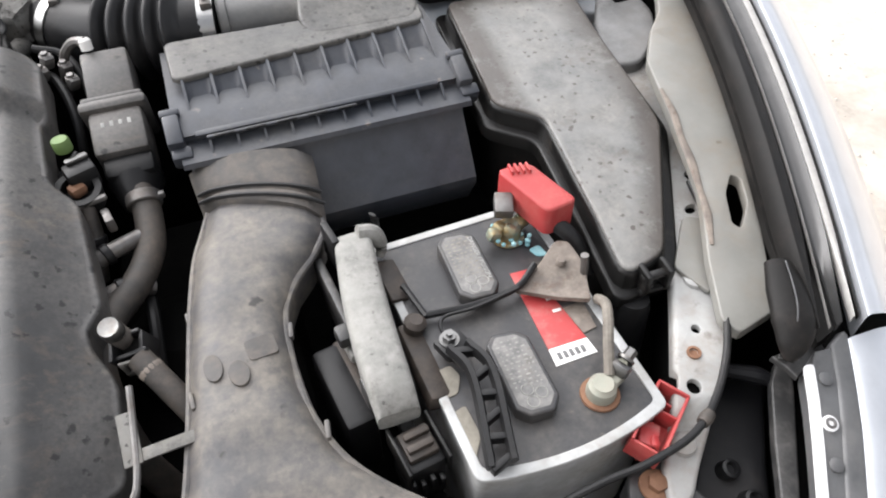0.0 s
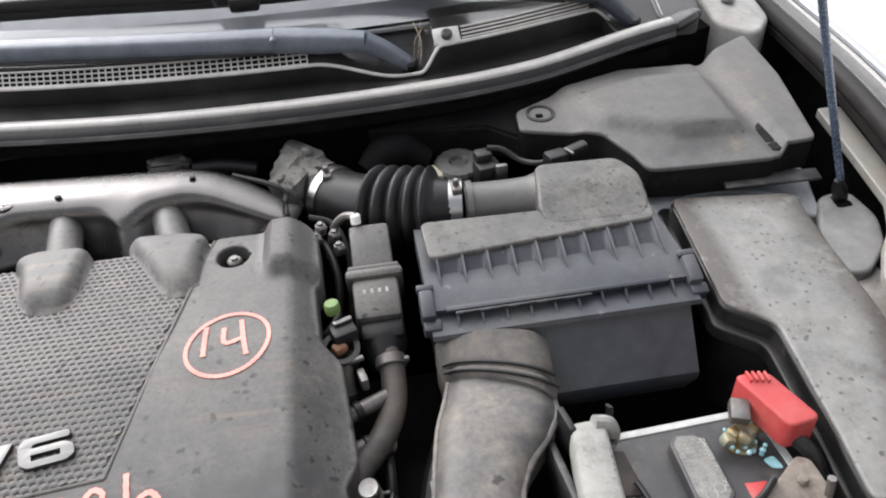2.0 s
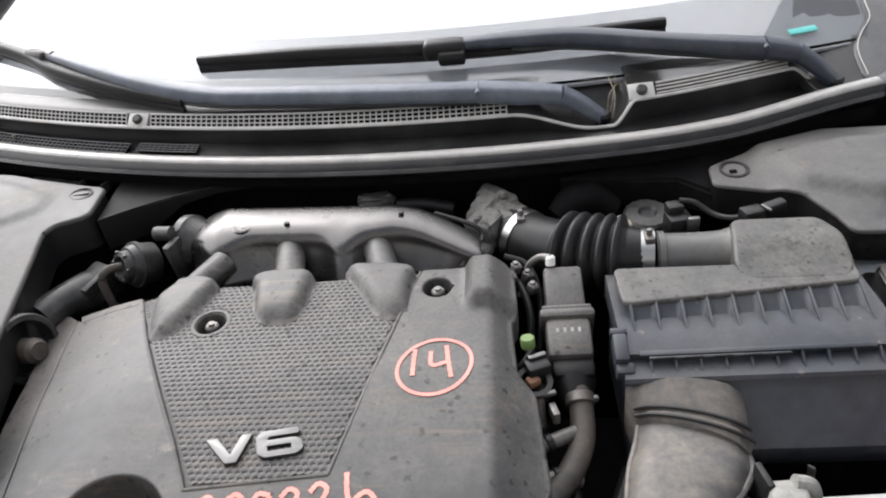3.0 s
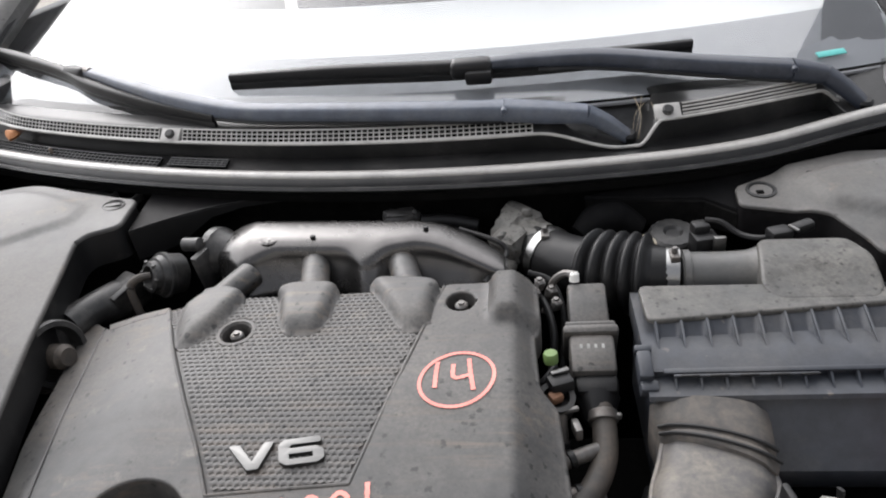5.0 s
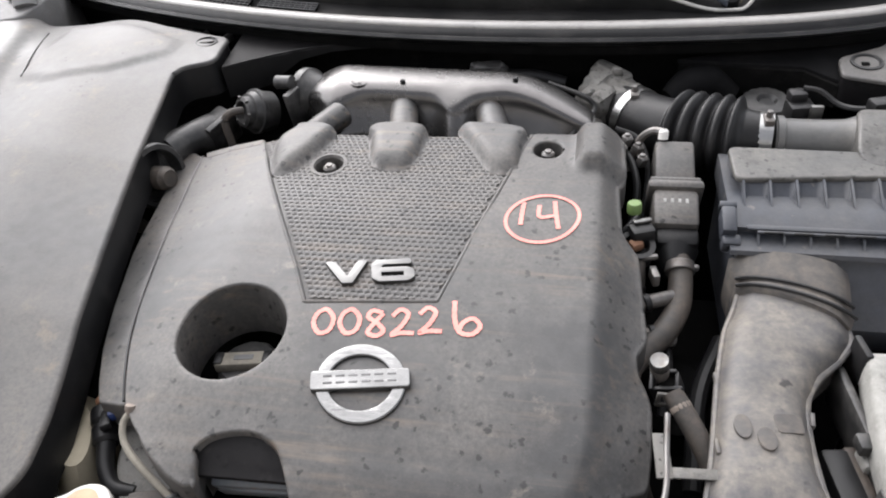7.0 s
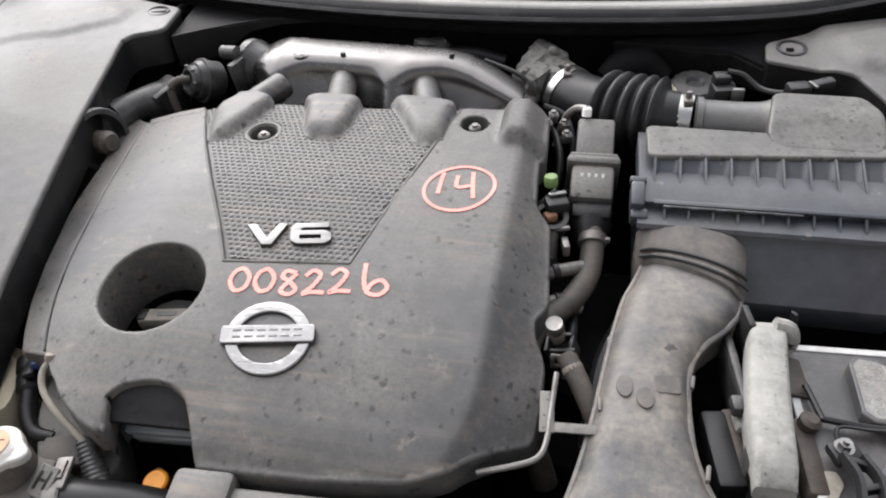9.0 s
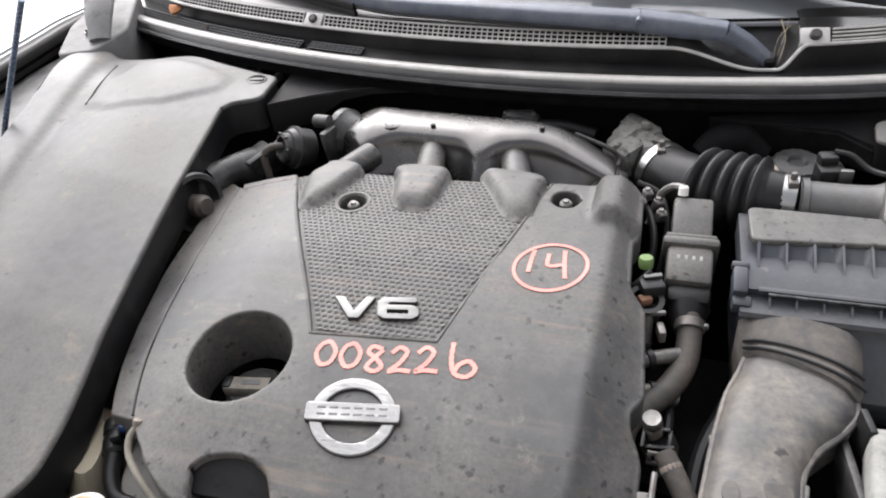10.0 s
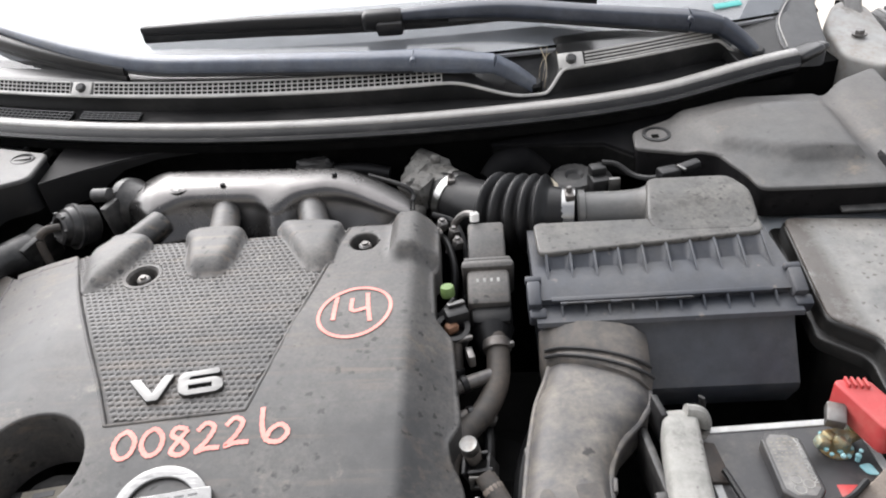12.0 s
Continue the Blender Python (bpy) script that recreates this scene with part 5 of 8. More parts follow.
def engine_side_clutter():
    t = thing("sensor_connector", (0.2, 0.28, 0.87), "green-capped electrical connector on a small bracket", "connector")
    bm = B()
    lathe(bm, [(0.008, 0), (0.0085, 0.002), (0.0085, 0.011), (0.0075, 0.013)], (0.194, 0.286, 0.897), (-0.05, 0.1, 1), 20)
    part("cap", bm, M_GREEN, t, "pale green plastic cap")
    bm = B()
    rbox(bm, (0.203, 0.272, 0.895), (0.022, 0.007, 0.005), 0.002, (0, 0, 20))
    part("bracket", bm, M_STEEL, t, "shiny steel bracket")
    bm = B()
    rbox(bm, (0.203, 0.264, 0.88), (0.028, 0.022, 0.026), 0.004, (0, 0, 20))
    part("housing", bm, M_BLACK, t)
    t = thing("coolant_elbow", (0.2, 0.24, 0.83), "black pipe elbow with a rusty fitting", "pipe elbow")
    bm = B()
    lathe(bm, [(0.021, -0.01), (0.021, 0.012), (0.015, 0.012), (0.014, 0.0)], (0.197, 0.25, 0.868), (0.1, -0.2, 1), 24)
    part("elbow", bm, M_RUBBER, t)
    bm = B()
    rbox(bm, (0.197, 0.25, 0.876), (0.016, 0.014, 0.012), 0.004, (0, 0, 30))
    part("fitting", bm, M_RUST, t)
    bm = B()
    rbox(bm, (0.204, 0.232, 0.872), (0.036, 0.006, 0.006), 0.002, (0, 0, 14))
    rbox(bm, (0.218, 0.218, 0.858), (0.008, 0.02, 0.016), 0.002, (0, 0, 14))
    part("bracket", bm, M_ZINC, t)
    for k, (a, b, c) in enumerate((((0.19, 0.2, 0.8), (0.2, 0.215, 0.84), (0.2, 0.235, 0.865)), ((0.185, 0.185, 0.83), (0.21, 0.19, 0.842), (0.24, 0.21, 0.835)), ((0.19, 0.15, 0.82), (0.215, 0.158, 0.825), (0.24, 0.165, 0.81)))):
        h = thing("coolant_pipe", (a[0], a[1], 0.8), "short dull grey coolant pipe beside the engine", "pipe", group="coolant pipes beside the engine")
        bm = B()
        tube(bm, [a, b, c], 0.0085, 12)
        part("pipe", bm, (M_HOSE, M_ZINC, M_ZINC)[k], h)
        bm = B()
        lathe(bm, [(0.0095, -0.004), (0.0105, -0.003), (0.0105, 0.003), (0.0095, 0.004)], b, Vector(c) - Vector(a), 16)
        part("pipe_bead", bm, M_BLACK, h)
    for pts, r in (([(0.17, 0.43, 0.9), (0.19, 0.4, 0.9), (0.2, 0.36, 0.88), (0.195, 0.33, 0.84)], 0.005), ([(0.17, 0.45, 0.915), (0.2, 0.44, 0.905), (0.215, 0.4, 0.88), (0.21, 0.35, 0.83)], 0.0045),
                   ([(0.23, 0.2, 0.8), (0.235, 0.14, 0.8), (0.23, 0.09, 0.77)], 0.006), ([(0.3, 0.2, 0.78), (0.27, 0.12, 0.77), (0.26, 0.02, 0.74)], 0.01), ([(0.2, 0.3, 0.88), (0.18, 0.28, 0.87), (0.17, 0.31, 0.86)], 0.004)):
        bm = B()
        tube(bm, pts, r, 10)
        solo("wiring_hose", bm, M_RUBBER, "thin black wiring hose beside the engine", "hose", group="thin hoses")
    for at in ((0.185, 0.42, 0.915), (0.2, 0.415, 0.905), (0.178, 0.405, 0.91), (0.205, 0.395, 0.9)):
        bm = B()
        rbox(bm, at, (0.012, 0.012, 0.016), 0.003, (20, 10, 30))
        bolt(bm, (at[0], at[1], at[2] + 0.006), 0.004, 0.004)
        solo("bracket_bolt", bm, M_ZINC, "small dull steel bolt and bracket", "bolt", group="small bolts by the throttle")


engine_side_clutter()


def dipstick():
    t = thing("gearbox_dipstick", (0.23, 0.03, 0.72), "silver-topped gearbox dipstick in a black clip", "dipstick")
    ax = Vector((-0.12, -0.22, 0.95)).normalized()
    o = Vector((0.217, 0.075, 0.868))
    bm = B()
    lathe(bm, [(0.0085, -0.004), (0.0095, -0.002), (0.0095, 0.007), (0.0085, 0.009), (0.005, 0.0082)], o, ax, 28)
    part("cap", bm, M_CLAMPDULL, t, "worn silver steel cap")
    bm = B()
    lathe(bm, [(0.0095 if k % 2 else 0.0082, -0.006 - 0.0022 * k) for k in range(9)], o, ax, 20)
    part("ribbed_neck", bm, M_HOSE, t, "ribbed grey neck")
    bm = B()
    c = o - ax * 0.026 + Vector((0.006, -0.008, 0.0))
    for e in (-0.012, 0.012):
        rbox(bm, c + Vector((e, -0.004, 0.0)), (0.004, 0.022, 0.026), 0.001, (10, -18, -8))
    rbox(bm, c + Vector((0.0, -0.014, 0.009)), (0.028, 0.004, 0.006), 0.001, (10, -18, -8))
    rbox(bm, c + Vector((0.002, -0.016, -0.011)), (0.028, 0.004, 0.006), 0.001, (10, -18, -8))
    rbox(bm, c + Vector((0.0, 0.008, 0.0)), (0.026, 0.004, 0.026), 0.001, (10, -18, -8))
    part("spring_clip", bm, M_BLACK, t, "black square spring clip")
    bm = B()
    rbox(bm, c + Vector((0.0, 0.0, -0.004)), (0.02, 0.012, 0.018), 0.002, (10, -18, -8))
    part("slot", bm, M_DARK, t)
    bm = B()
    for dx, dz, w, h in ((0.0, 0.0095, 0.022, 0.006), (0.0, -0.012, 0.022, 0.008), (-0.0088, 0.0, 0.0045, 0.022), (0.0088, 0.0, 0.0045, 0.022)):
        rbox(bm, c + Vector((dx, -0.0195 - 0.25 * dz, dz)), (w, 0.0025, h), 0.0008, (18, 0, 0))
    part("clip_face", bm, M_ALU, t, "worn grey clip face with square hole")
    bm = B()
    tube(bm, [(0.23, 0.056, 0.85), (0.2555, 0.016, 0.83), (0.285, -0.03, 0.79)], 0.0105, 14)
    pipe = part("tube", bm, M_HOSE, t, "dusty grey dipstick tube")
    bm = B()
    lathe(bm, [(0.0105, -0.003), (0.0109, -0.002), (0.0109, 0.002), (0.0105, 0.003)], (0.238, 0.0435, 0.844), (0.53, -0.8, -0.4), 16)
    part("rust_band", bm, M_TAN, pipe, "rusty band on the tube")
    bm = B()
    tube(bm, [(0.223, 0.024, 0.858), (0.2215, -0.01, 0.85), (0.22, -0.045, 0.845), (0.214, -0.063, 0.842), (0.195, -0.072, 0.838), (0.16, -0.08, 0.83)], 0.0028, 8)
    part("wire_guide", bm, M_ZINC, t, "bent steel wire")
    bm = B()
    rbox(bm, (0.2175, -0.016, 0.848), (0.014, 0.045, 0.003), 0.001, (5, 0, 4))
    rbox(bm, (0.243, -0.03, 0.846), (0.05, 0.011, 0.002), 0.0008, (0, 0, 4))
    part("strap", bm, M_ALU, t, "grey steel strap bracket")


dipstick()


# ---- battery ----
def battery():
    t = thing("car_battery", (0.53, -0.005, 0.645), "black-topped white-cased car battery with dusty lid", "car battery")
    turn = radians(2.5)
    c0 = Vector((0.532, -0.006))

    def R(u, v):
        return (c0.x + u * math.cos(turn) - v * math.sin(turn), c0.y + u * math.sin(turn) + v * math.cos(turn))

    hw, hl = 0.083, 0.124

    def outline(inset):
        # the front side bows outwards
        w, e = hw - inset, hl - inset
        return soften([R(w * k / 4, -e - 0.012 * (1 - (k / 4) ** 2)) for k in range(-4, 5)] + [R(w, e), R(-w, e)], 0.006, 3)

    case = outline(0.0)
    bm = B()
    plate(bm, case, lambda x, y: 0.838, 0.004, 0.19, [outline(0.006)], 0.2, 0.004, 0.001)
    part("case", bm, M_BATCASE, t, "white plastic case with raised rim")
    bm = B()
    rings(bm, [[(c0.x + (x - c0.x) * k, c0.y + (y - c0.y) * k, z) for x, y in case] for k, z in ((0.985, 0.832), (0.98, 0.8), (0.965, 0.655))])
    part("case_wall", bm, M_BATCASE, t, "white plastic case walls")
    bm = B()
    plate(bm, outline(0.0045), lambda x, y: 0.8365, 0.001, 0.01, step=0.04)
    part("lid", bm, M_BATTOP, t, "black dusty lid")
    for cy in (0.057, -0.064):
        bm = B()
        o = [(0.504, cy + 0.03), (0.511, cy + 0.038), (0.529, cy + 0.036), (0.537, cy + 0.028), (0.537, cy - 0.03), (0.529, cy - 0.039), (0.511, cy - 0.038), (0.503, cy - 0.03)]
        plate(bm, soften(o, 0.0012, 2), lambda x, y: 0.85, 0.0022, 0.014, step=0.03)
        cap = part("vent_cap", bm, M_BATTOP, t, "dark vent cap with a chalky marked top")
        bm = B()
        plate(bm, soften([(0.52 + (x - 0.52) * 0.9, cy + (y - cy) * 0.94) for x, y in o], 0.0012, 2), lambda x, y: 0.8503, 0.0002, 0.0008, step=0.03)
        part("cap_top", bm, M_CAPS, cap, "chalky grey cap top")
        rnd = random.Random(int(cy * 1000))
        for k in range(11):
            x = 0.508
            while x < 0.531:
                w = rnd.uniform(0.0012, 0.004)
                bm = B()
                rbox(bm, (x + w / 2, cy + 0.03 - 0.0044 * k, 0.8501), (w, 0.0014, 0.0005), 0.0002)
                part("moulded_bar", bm, M_WHITEDUST if cy < 0 else M_MUD, cap)
                x += w + rnd.uniform(0.0012, 0.0045)
        bm = B()
        for k in range(3):
            a = 2.1 * k
            tube(bm, [(0.52 + 0.0065 * math.cos(a) + 0.005 * math.cos(q), cy - 0.024 + 0.0065 * math.sin(a) + 0.005 * math.sin(q), 0.8502) for q in (0.7 * k2 for k2 in range(10))], 0.0006, 5, 2)
        part("moulded_mark", bm, M_WHITEDUST, cap)
    words = bpy.data.curves.new("warning_text", "FONT")
    words.body = "DANGER / POISON"
    words.size, words.extrude, words.align_x, words.align_y = 0.0062, 0.0002, "CENTER", "CENTER"
    words.materials.append(M_PRINT)
    ob = new("warning_text", words)
    ob.parent = t
    ob.matrix_local = pose(0.5335 - BASE[t].x, 0.06 - BASE[t].y, 0.8504 - BASE[t].z, 0, 0, -90)
    tagged(ob, "small white warning words", "", "", "")
    bm = B()
    lab = [R(0.024, -0.052), R(0.06, -0.054), R(0.042, 0.046), R(0.024, 0.048)]
    plate(bm, [(0.554, -0.047), (0.59, -0.047), (0.577, 0.04), (0.557, 0.041)], lambda x, y: 0.8372, 0.0002, 0.0006, step=0.1)
    part("red_label", bm, M_LABEL_RED, t, "scuffed red label")
    bm = B()
    plate(bm, [(0.553, -0.064), (0.592, -0.063), (0.59, -0.047), (0.554, -0.047)], lambda x, y: 0.8373, 0.0002, 0.0006, step=0.1)
    white = part("white_label", bm, M_LABEL_WHITE, t, "white label strip with print")
    for k in range(5):
        bm = B()
        rbox(bm, (0.56 + 0.0055 * k, -0.056, 0.8377), (0.0035, 0.007, 0.0004), 0.0001)
        part("print_bar", bm, M_INK, white)
    for k in range(4):
        bm = B()
        rbox(bm, (0.579, 0.03 - 0.014 * k, 0.8376), (0.008, 0.003, 0.0004), 0.0001)
        part("print_bar", bm, M_LABEL_WHITE, t)
    bm = B()
    plate(bm, [(0.585, -0.012), (0.605, -0.01), (0.603, -0.04), (0.59, -0.042)], lambda x, y: 0.838, 0.0002, 0.001, step=0.1)
    part("torn_label", bm, M_TAN, t, "torn tan label")
    # terminals
    for x, y, mat, nm in ((0.574, 0.085, M_BRASS, "positive_terminal"), (0.574, -0.1, M_LEAD, "negative_terminal")):
        bm = B()
        lathe(bm, [(0.012, -0.006), (0.0125, 0.0), (0.0115, 0.008), (0.0095, 0.01), (0.0085, 0.012)], (x, y, 0.843), (0, 0, 1), 24)
        rbox(bm, (x + 0.016, y + 0.006, 0.848), (0.022, 0.014, 0.01), 0.003, (0, 0, 25))
        bolt(bm, (x + 0.02, y + 0.008, 0.853), 0.005, 0.008)
        term = part(nm, bm, mat, t, "corroded brass terminal with blue-green crust" if nm[0] == "p" else "dull steel terminal")
        bm = B()
        lathe(bm, [(0.0165, 0), (0.016, 0.002), (0.012, 0.0025)], (x, y, 0.8375), (0, 0, 1), 24)
        part("washer", bm, M_RUST if nm[0] == "n" else M_BRASS, term)
    bm = B()
    for k in range(3):
        rbox(bm, (0.556 + 0.008 * k, 0.079 + 0.006 * (k % 2), 0.852), (0.012, 0.012, 0.012), 0.003, (10 * k, 20, 30 * k))
    part("terminal_bolts", bm, M_BRASS, t)
    rnd = random.Random(3)
    bm = B()
    for _ in range(22):
        a, q = rnd.uniform(0, 6.28), rnd.uniform(0.006, 0.02)
        r = rnd.uniform(0.0012, 0.0035)
        bmesh.ops.create_icosphere(bm, subdivisions=1, radius=r, matrix=Matrix.Translation((0.574 + q * math.cos(a), 0.082 + q * math.sin(a), 0.838 + rnd.uniform(0, 0.012))))
    part("corrosion_crust", bm, M_CRUST, t, "crumbly blue-green corrosion")
    for o in ([(0.455, -0.035), (0.47, -0.033), (0.474, -0.045), (0.466, -0.06), (0.456, -0.06)], [(0.457, -0.075), (0.468, -0.072), (0.47, -0.1), (0.458, -0.118), (0.455, -0.095)], [(0.586, 0.062), (0.597, 0.064), (0.6, 0.05), (0.59, 0.052)]):
        bm = B()
        plate(bm, soften(o, 0.003, 3), lambda x, y: 0.8378, 0.0004, 0.001, step=0.05)
        part("mud_patch" if o[0][0] < 0.5 else "blue_stain", bm, M_MUD if o[0][0] < 0.5 else M_CRUST, t)


battery()


def battery_fittings():
    t = thing("terminal_cover", (0.6, 0.085, 0.845), "faded red plastic positive terminal cover", "terminal cover")
    bm = B()
    plate(bm, soften([(0.577, 0.118), (0.606, 0.116), (0.628, 0.066), (0.601, 0.062)], 0.004, 3), lambda x, y: 0.894 - 0.12 * (0.118 - y), 0.003, 0.032, step=0.02)
    part("shell", bm, M_RED, t, "faded red plastic")
    for k in range(4):
        bm = B()
        rbox(bm, (0.586 + 0.0055 * k, 0.115 - 0.001 * k, 0.894), (0.0028, 0.012, 0.006), 0.0008)
        part("grip_rib", bm, M_RED, t)
    bm = B()
    rbox(bm, (0.572, 0.096, 0.87), (0.018, 0.022, 0.014), 0.002, (15, 0, -20))
    part("cable_lug", bm, M_ZINC, t, "dull steel cable lug")
    bm = B()
    tube(bm, [(0.61, 0.07, 0.862), (0.625, 0.05, 0.85), (0.635, 0.03, 0.82)], 0.008, 12)
    part("cable", bm, M_RUBBER, t)
    t = thing("open_terminal_cover", (0.615, -0.12, 0.79), "open red plastic terminal box beside the battery", "terminal cover")
    turn = Matrix.Translation((0.6115, -0.132, 0.821)) @ Matrix.Rotation(radians(38.3), 4, "Z") @ Matrix.Rotation(radians(6), 4, "X") @ Matrix.Scale(0.9, 4)
    bm = B()
    for c, size in (((0, 0.0142, 0), (0.068, 0.0026, 0.03)), ((0, -0.0142, -0.001), (0.068, 0.0026, 0.03)), ((0.0328, 0, 0), (0.0026, 0.03, 0.03)), ((-0.0328, 0, -0.002), (0.0026, 0.03, 0.027)), ((0, 0, -0.0135), (0.067, 0.029, 0.003))):
        rbox(bm, c, size, 0.0009)
    bmesh.ops.transform(bm, matrix=turn, verts=bm.verts[:])
    tray = part("tray", bm, M_RED, t)
    for x, h in ((0.008, 0.024), (0.021, 0.018)):
        bm = B()
        rbox(bm, (x, 0, -0.014 + h / 2), (0.0024, 0.027, h), 0.0008)
        bmesh.ops.transform(bm, matrix=turn, verts=bm.verts[:])
        part("partition", bm, M_RED, tray)
    bm = B()
    rbox(bm, (-0.014, 0.002, -0.004), (0.026, 0.018, 0.012), 0.003, (0, 8, 10))
    rbox(bm, (-0.02, -0.004, 0.0), (0.012, 0.008, 0.01), 0.002, (10, 0, 25))
    bmesh.ops.subdivide_edges(bm, edges=bm.edges[:], cuts=1, use_grid_fill=True)
    bm.normal_update()
    for v in bm.verts:
        v.co += v.normal * 0.002 * noise.noise(v.co * 260)
    bmesh.ops.transform(bm, matrix=turn, verts=bm.verts[:])
    part("fuse_block", bm, M_LABEL_RED, t, "broken red fuse block")
    # hold-down strap
    t = thing("battery_hold_down", (0.55, 0.01, 0.838), "rusty steel battery hold-down strap across the lid", "battery clamp")
    bm = B()
    tube(bm, [(0.457, 0.055, 0.846), (0.459, 0.05, 0.846), (0.466, 0.019, 0.845), (0.47, 0.017, 0.845), (0.51, 0.013, 0.846), (0.55, 0.0145, 0.85), (0.575, 0.03, 0.856)], 0.0032, 8, 6)
    part("rod", bm, M_BLACK, t)
    bm = B()
    tube(bm, [(0.474, -0.012, 0.846), (0.474, 0.002, 0.848), (0.482, 0.009, 0.848), (0.51, 0.009, 0.848), (0.552, 0.013, 0.852)], 0.0018, 6, 5)
    part("wire", bm, M_BLACK, t)
    bm = B()
    plate(bm, soften([(0.55, 0.014), (0.558, 0.02), (0.5816, 0.03), (0.603, 0.0445), (0.612, 0.04), (0.6155, 0.012), (0.606, -0.0195), (0.583, -0.007), (0.5585, 0.0095)], 0.003, 3), lambda x, y: 0.852 + 0.004 * math.sin(70 * y + 40 * x) + 0.1 * max(0.0, x - 0.575) + 0.12 * max(0.0, y - 0.02), 0.001, 0.005, step=0.006, clean=True)
    part("plate", bm, M_TAN, t, "bent dirty steel plate")
    bm = B()
    tube(bm, [(0.613, 0.006, 0.84), (0.613, 0.008, 0.86), (0.612, 0.01, 0.875)], 0.0038, 8)
    part("stud", bm, M_ZINC, t)
    bm = B()
    lathe(bm, [(0.0045, 0), (0.005, 0.002), (0.0035, 0.005)], (0.597, 0.022, 0.857), (0, 0, 1), 10)
    part("nut", bm, M_TAN, t)
    # moulded stay
    t = thing("battery_stay", (0.478, -0.075, 0.842), "black plastic ladder stay bolted to the battery lid", "battery clamp")
    P1, P2, P3 = Vector((0.478, -0.03)), Vector((0.4865, -0.062)), Vector((0.474, -0.132))

    def zz(y):
        return 0.858 if y > -0.065 else 0.858 + 0.15 * (y + 0.065)

    for s in (-1, 1):
        bm = B()
        tube(bm, [(P1.x + s * 0.008, P1.y, zz(P1.y)), (P2.x + s * 0.0085, P2.y, zz(P2.y)), (P3.x + s * 0.009, P3.y, zz(P3.y))], 0.0042, 6, 5, flat=1.8)
        part("rail", bm, M_BLACK, t)
    for k, y in enumerate((-0.036, -0.06, -0.078, -0.096, -0.112, -0.131)):
        bm = B()
        x = float(np.interp(y, [P3.y, P2.y, P1.y], [P3.x, P2.x, P1.x]))
        rbox(bm, (x, y, zz(y) - 0.001), (0.02, 0.0055, 0.01), 0.001, (0, 0, 20 if k % 2 else -15))
        part("rung", bm, M_BLACK, t)
    bm = B()
    rbox(bm, (0.476, -0.022, 0.85), (0.026, 0.022, 0.01), 0.003, (0, 0, 20))
    part("foot", bm, M_BLACK, t)
    bm = B()
    lathe(bm, [(0.0085, 0), (0.0085, 0.002), (0.006, 0.002)], (0.474, -0.02, 0.855), (0, 0, 1), 20)
    lathe(bm, [(0.006, 0.001), (0.006, 0.008), (0.003, 0.008), (0.003, 0.011)], (0.474, -0.02, 0.855), (0, 0, 1), 6)
    part("nut", bm, M_STEEL, t, "bright steel nut")
    # cables at the negative pole
    t = thing("earth_cable", (0.605, -0.06, 0.83), "grey braided earth cable on the battery", "cable")
    bm = B()
    tube(bm, [(0.583, -0.094, 0.853), (0.59, -0.075, 0.866), (0.6, -0.055, 0.87), (0.61, -0.035, 0.862), (0.615, -0.018, 0.845), (0.63, -0.005, 0.82)], 0.0045, 10)
    part("cable", bm, M_BRAID, t)
    bm = B()
    rbox(bm, (0.593, -0.093, 0.856), (0.012, 0.016, 0.012), 0.003, (0, 20, 30))
    bolt(bm, (0.598, -0.09, 0.86), 0.005, 0.01, (0.8, 0.4, 0.4))
    part("clamp_bolt", bm, M_STEEL, t)
    # pale clamp cover and relays beside the battery
    t = thing("fusible_link_cover", (0.42, 0.025, 0.78), "pale dusty plastic link cover beside the battery", "fuse cover")
    bm = B()
    loops = []
    for k in range(13):
        s = k / 12
        cx = 0.428 - 0.012 * s - 0.004 * math.sin(3.1 * s)
        cy = 0.113 - 0.176 * s
        w = 0.0175 + 0.002 * math.sin(3 * s)
        h = 0.022 - 0.012 * ease((s - 0.8) / 0.2)
        zt = 0.874 - 0.012 * s - (0.006 if k in (0, 12) else 0) - 0.012 * max(0, s - 0.85) * 6
        loop = []
        for m in range(16):
            a = 2 * math.pi * m / 16
            ca, sa = math.cos(a), math.sin(a)
            loop.append((cx + w * math.copysign(abs(ca) ** 0.4, ca), cy, zt - h + h * math.copysign(abs(sa) ** 0.4, sa)))
        loops.append(loop)
    rings(bm, loops)
    part("cover", bm, M_WHITEDUST, t, angle=50)
    bm = B()
    rbox(bm, (0.4, 0.05, 0.82), (0.008, 0.13, 0.05), 0.002, (0, 0, 6))
    rbox(bm, (0.396, 0.025, 0.84), (0.016, 0.018, 0.014), 0.003, (0, 0, 6))
    rbox(bm, (0.403, -0.03, 0.825), (0.014, 0.02, 0.035), 0.002, (0, 0, 6))
    part("side_plate", bm, M_CAPBLACK, t, "grimy dark side plate")
    bm = B()
    tube(bm, [(0.432, 0.108, 0.87), (0.446, 0.107, 0.866), (0.452, 0.103, 0.852), (0.45, 0.1, 0.842)], [0.008, 0.008, 0.006, 0.004], 12, flat=1.2)
    part("hook_lip", bm, M_WHITEDUST, t)
    bm = B()
    rbox(bm, (0.409, 0.118, 0.852), (0.007, 0.03, 0.04), 0.002, (0, 0, 10))
    part("edge_bracket", bm, M_BLACK, t)
    t = thing("relay_box", (0.382, -0.005, 0.72), "black plastic relay box below the inlet duct", "relay box")
    bm = B()
    rbox(bm, (0.383, -0.008, 0.775), (0.028, 0.085, 0.09), 0.005, (0, 0, 8))
    part("box", bm, M_BLACK, t)
    bm = B()
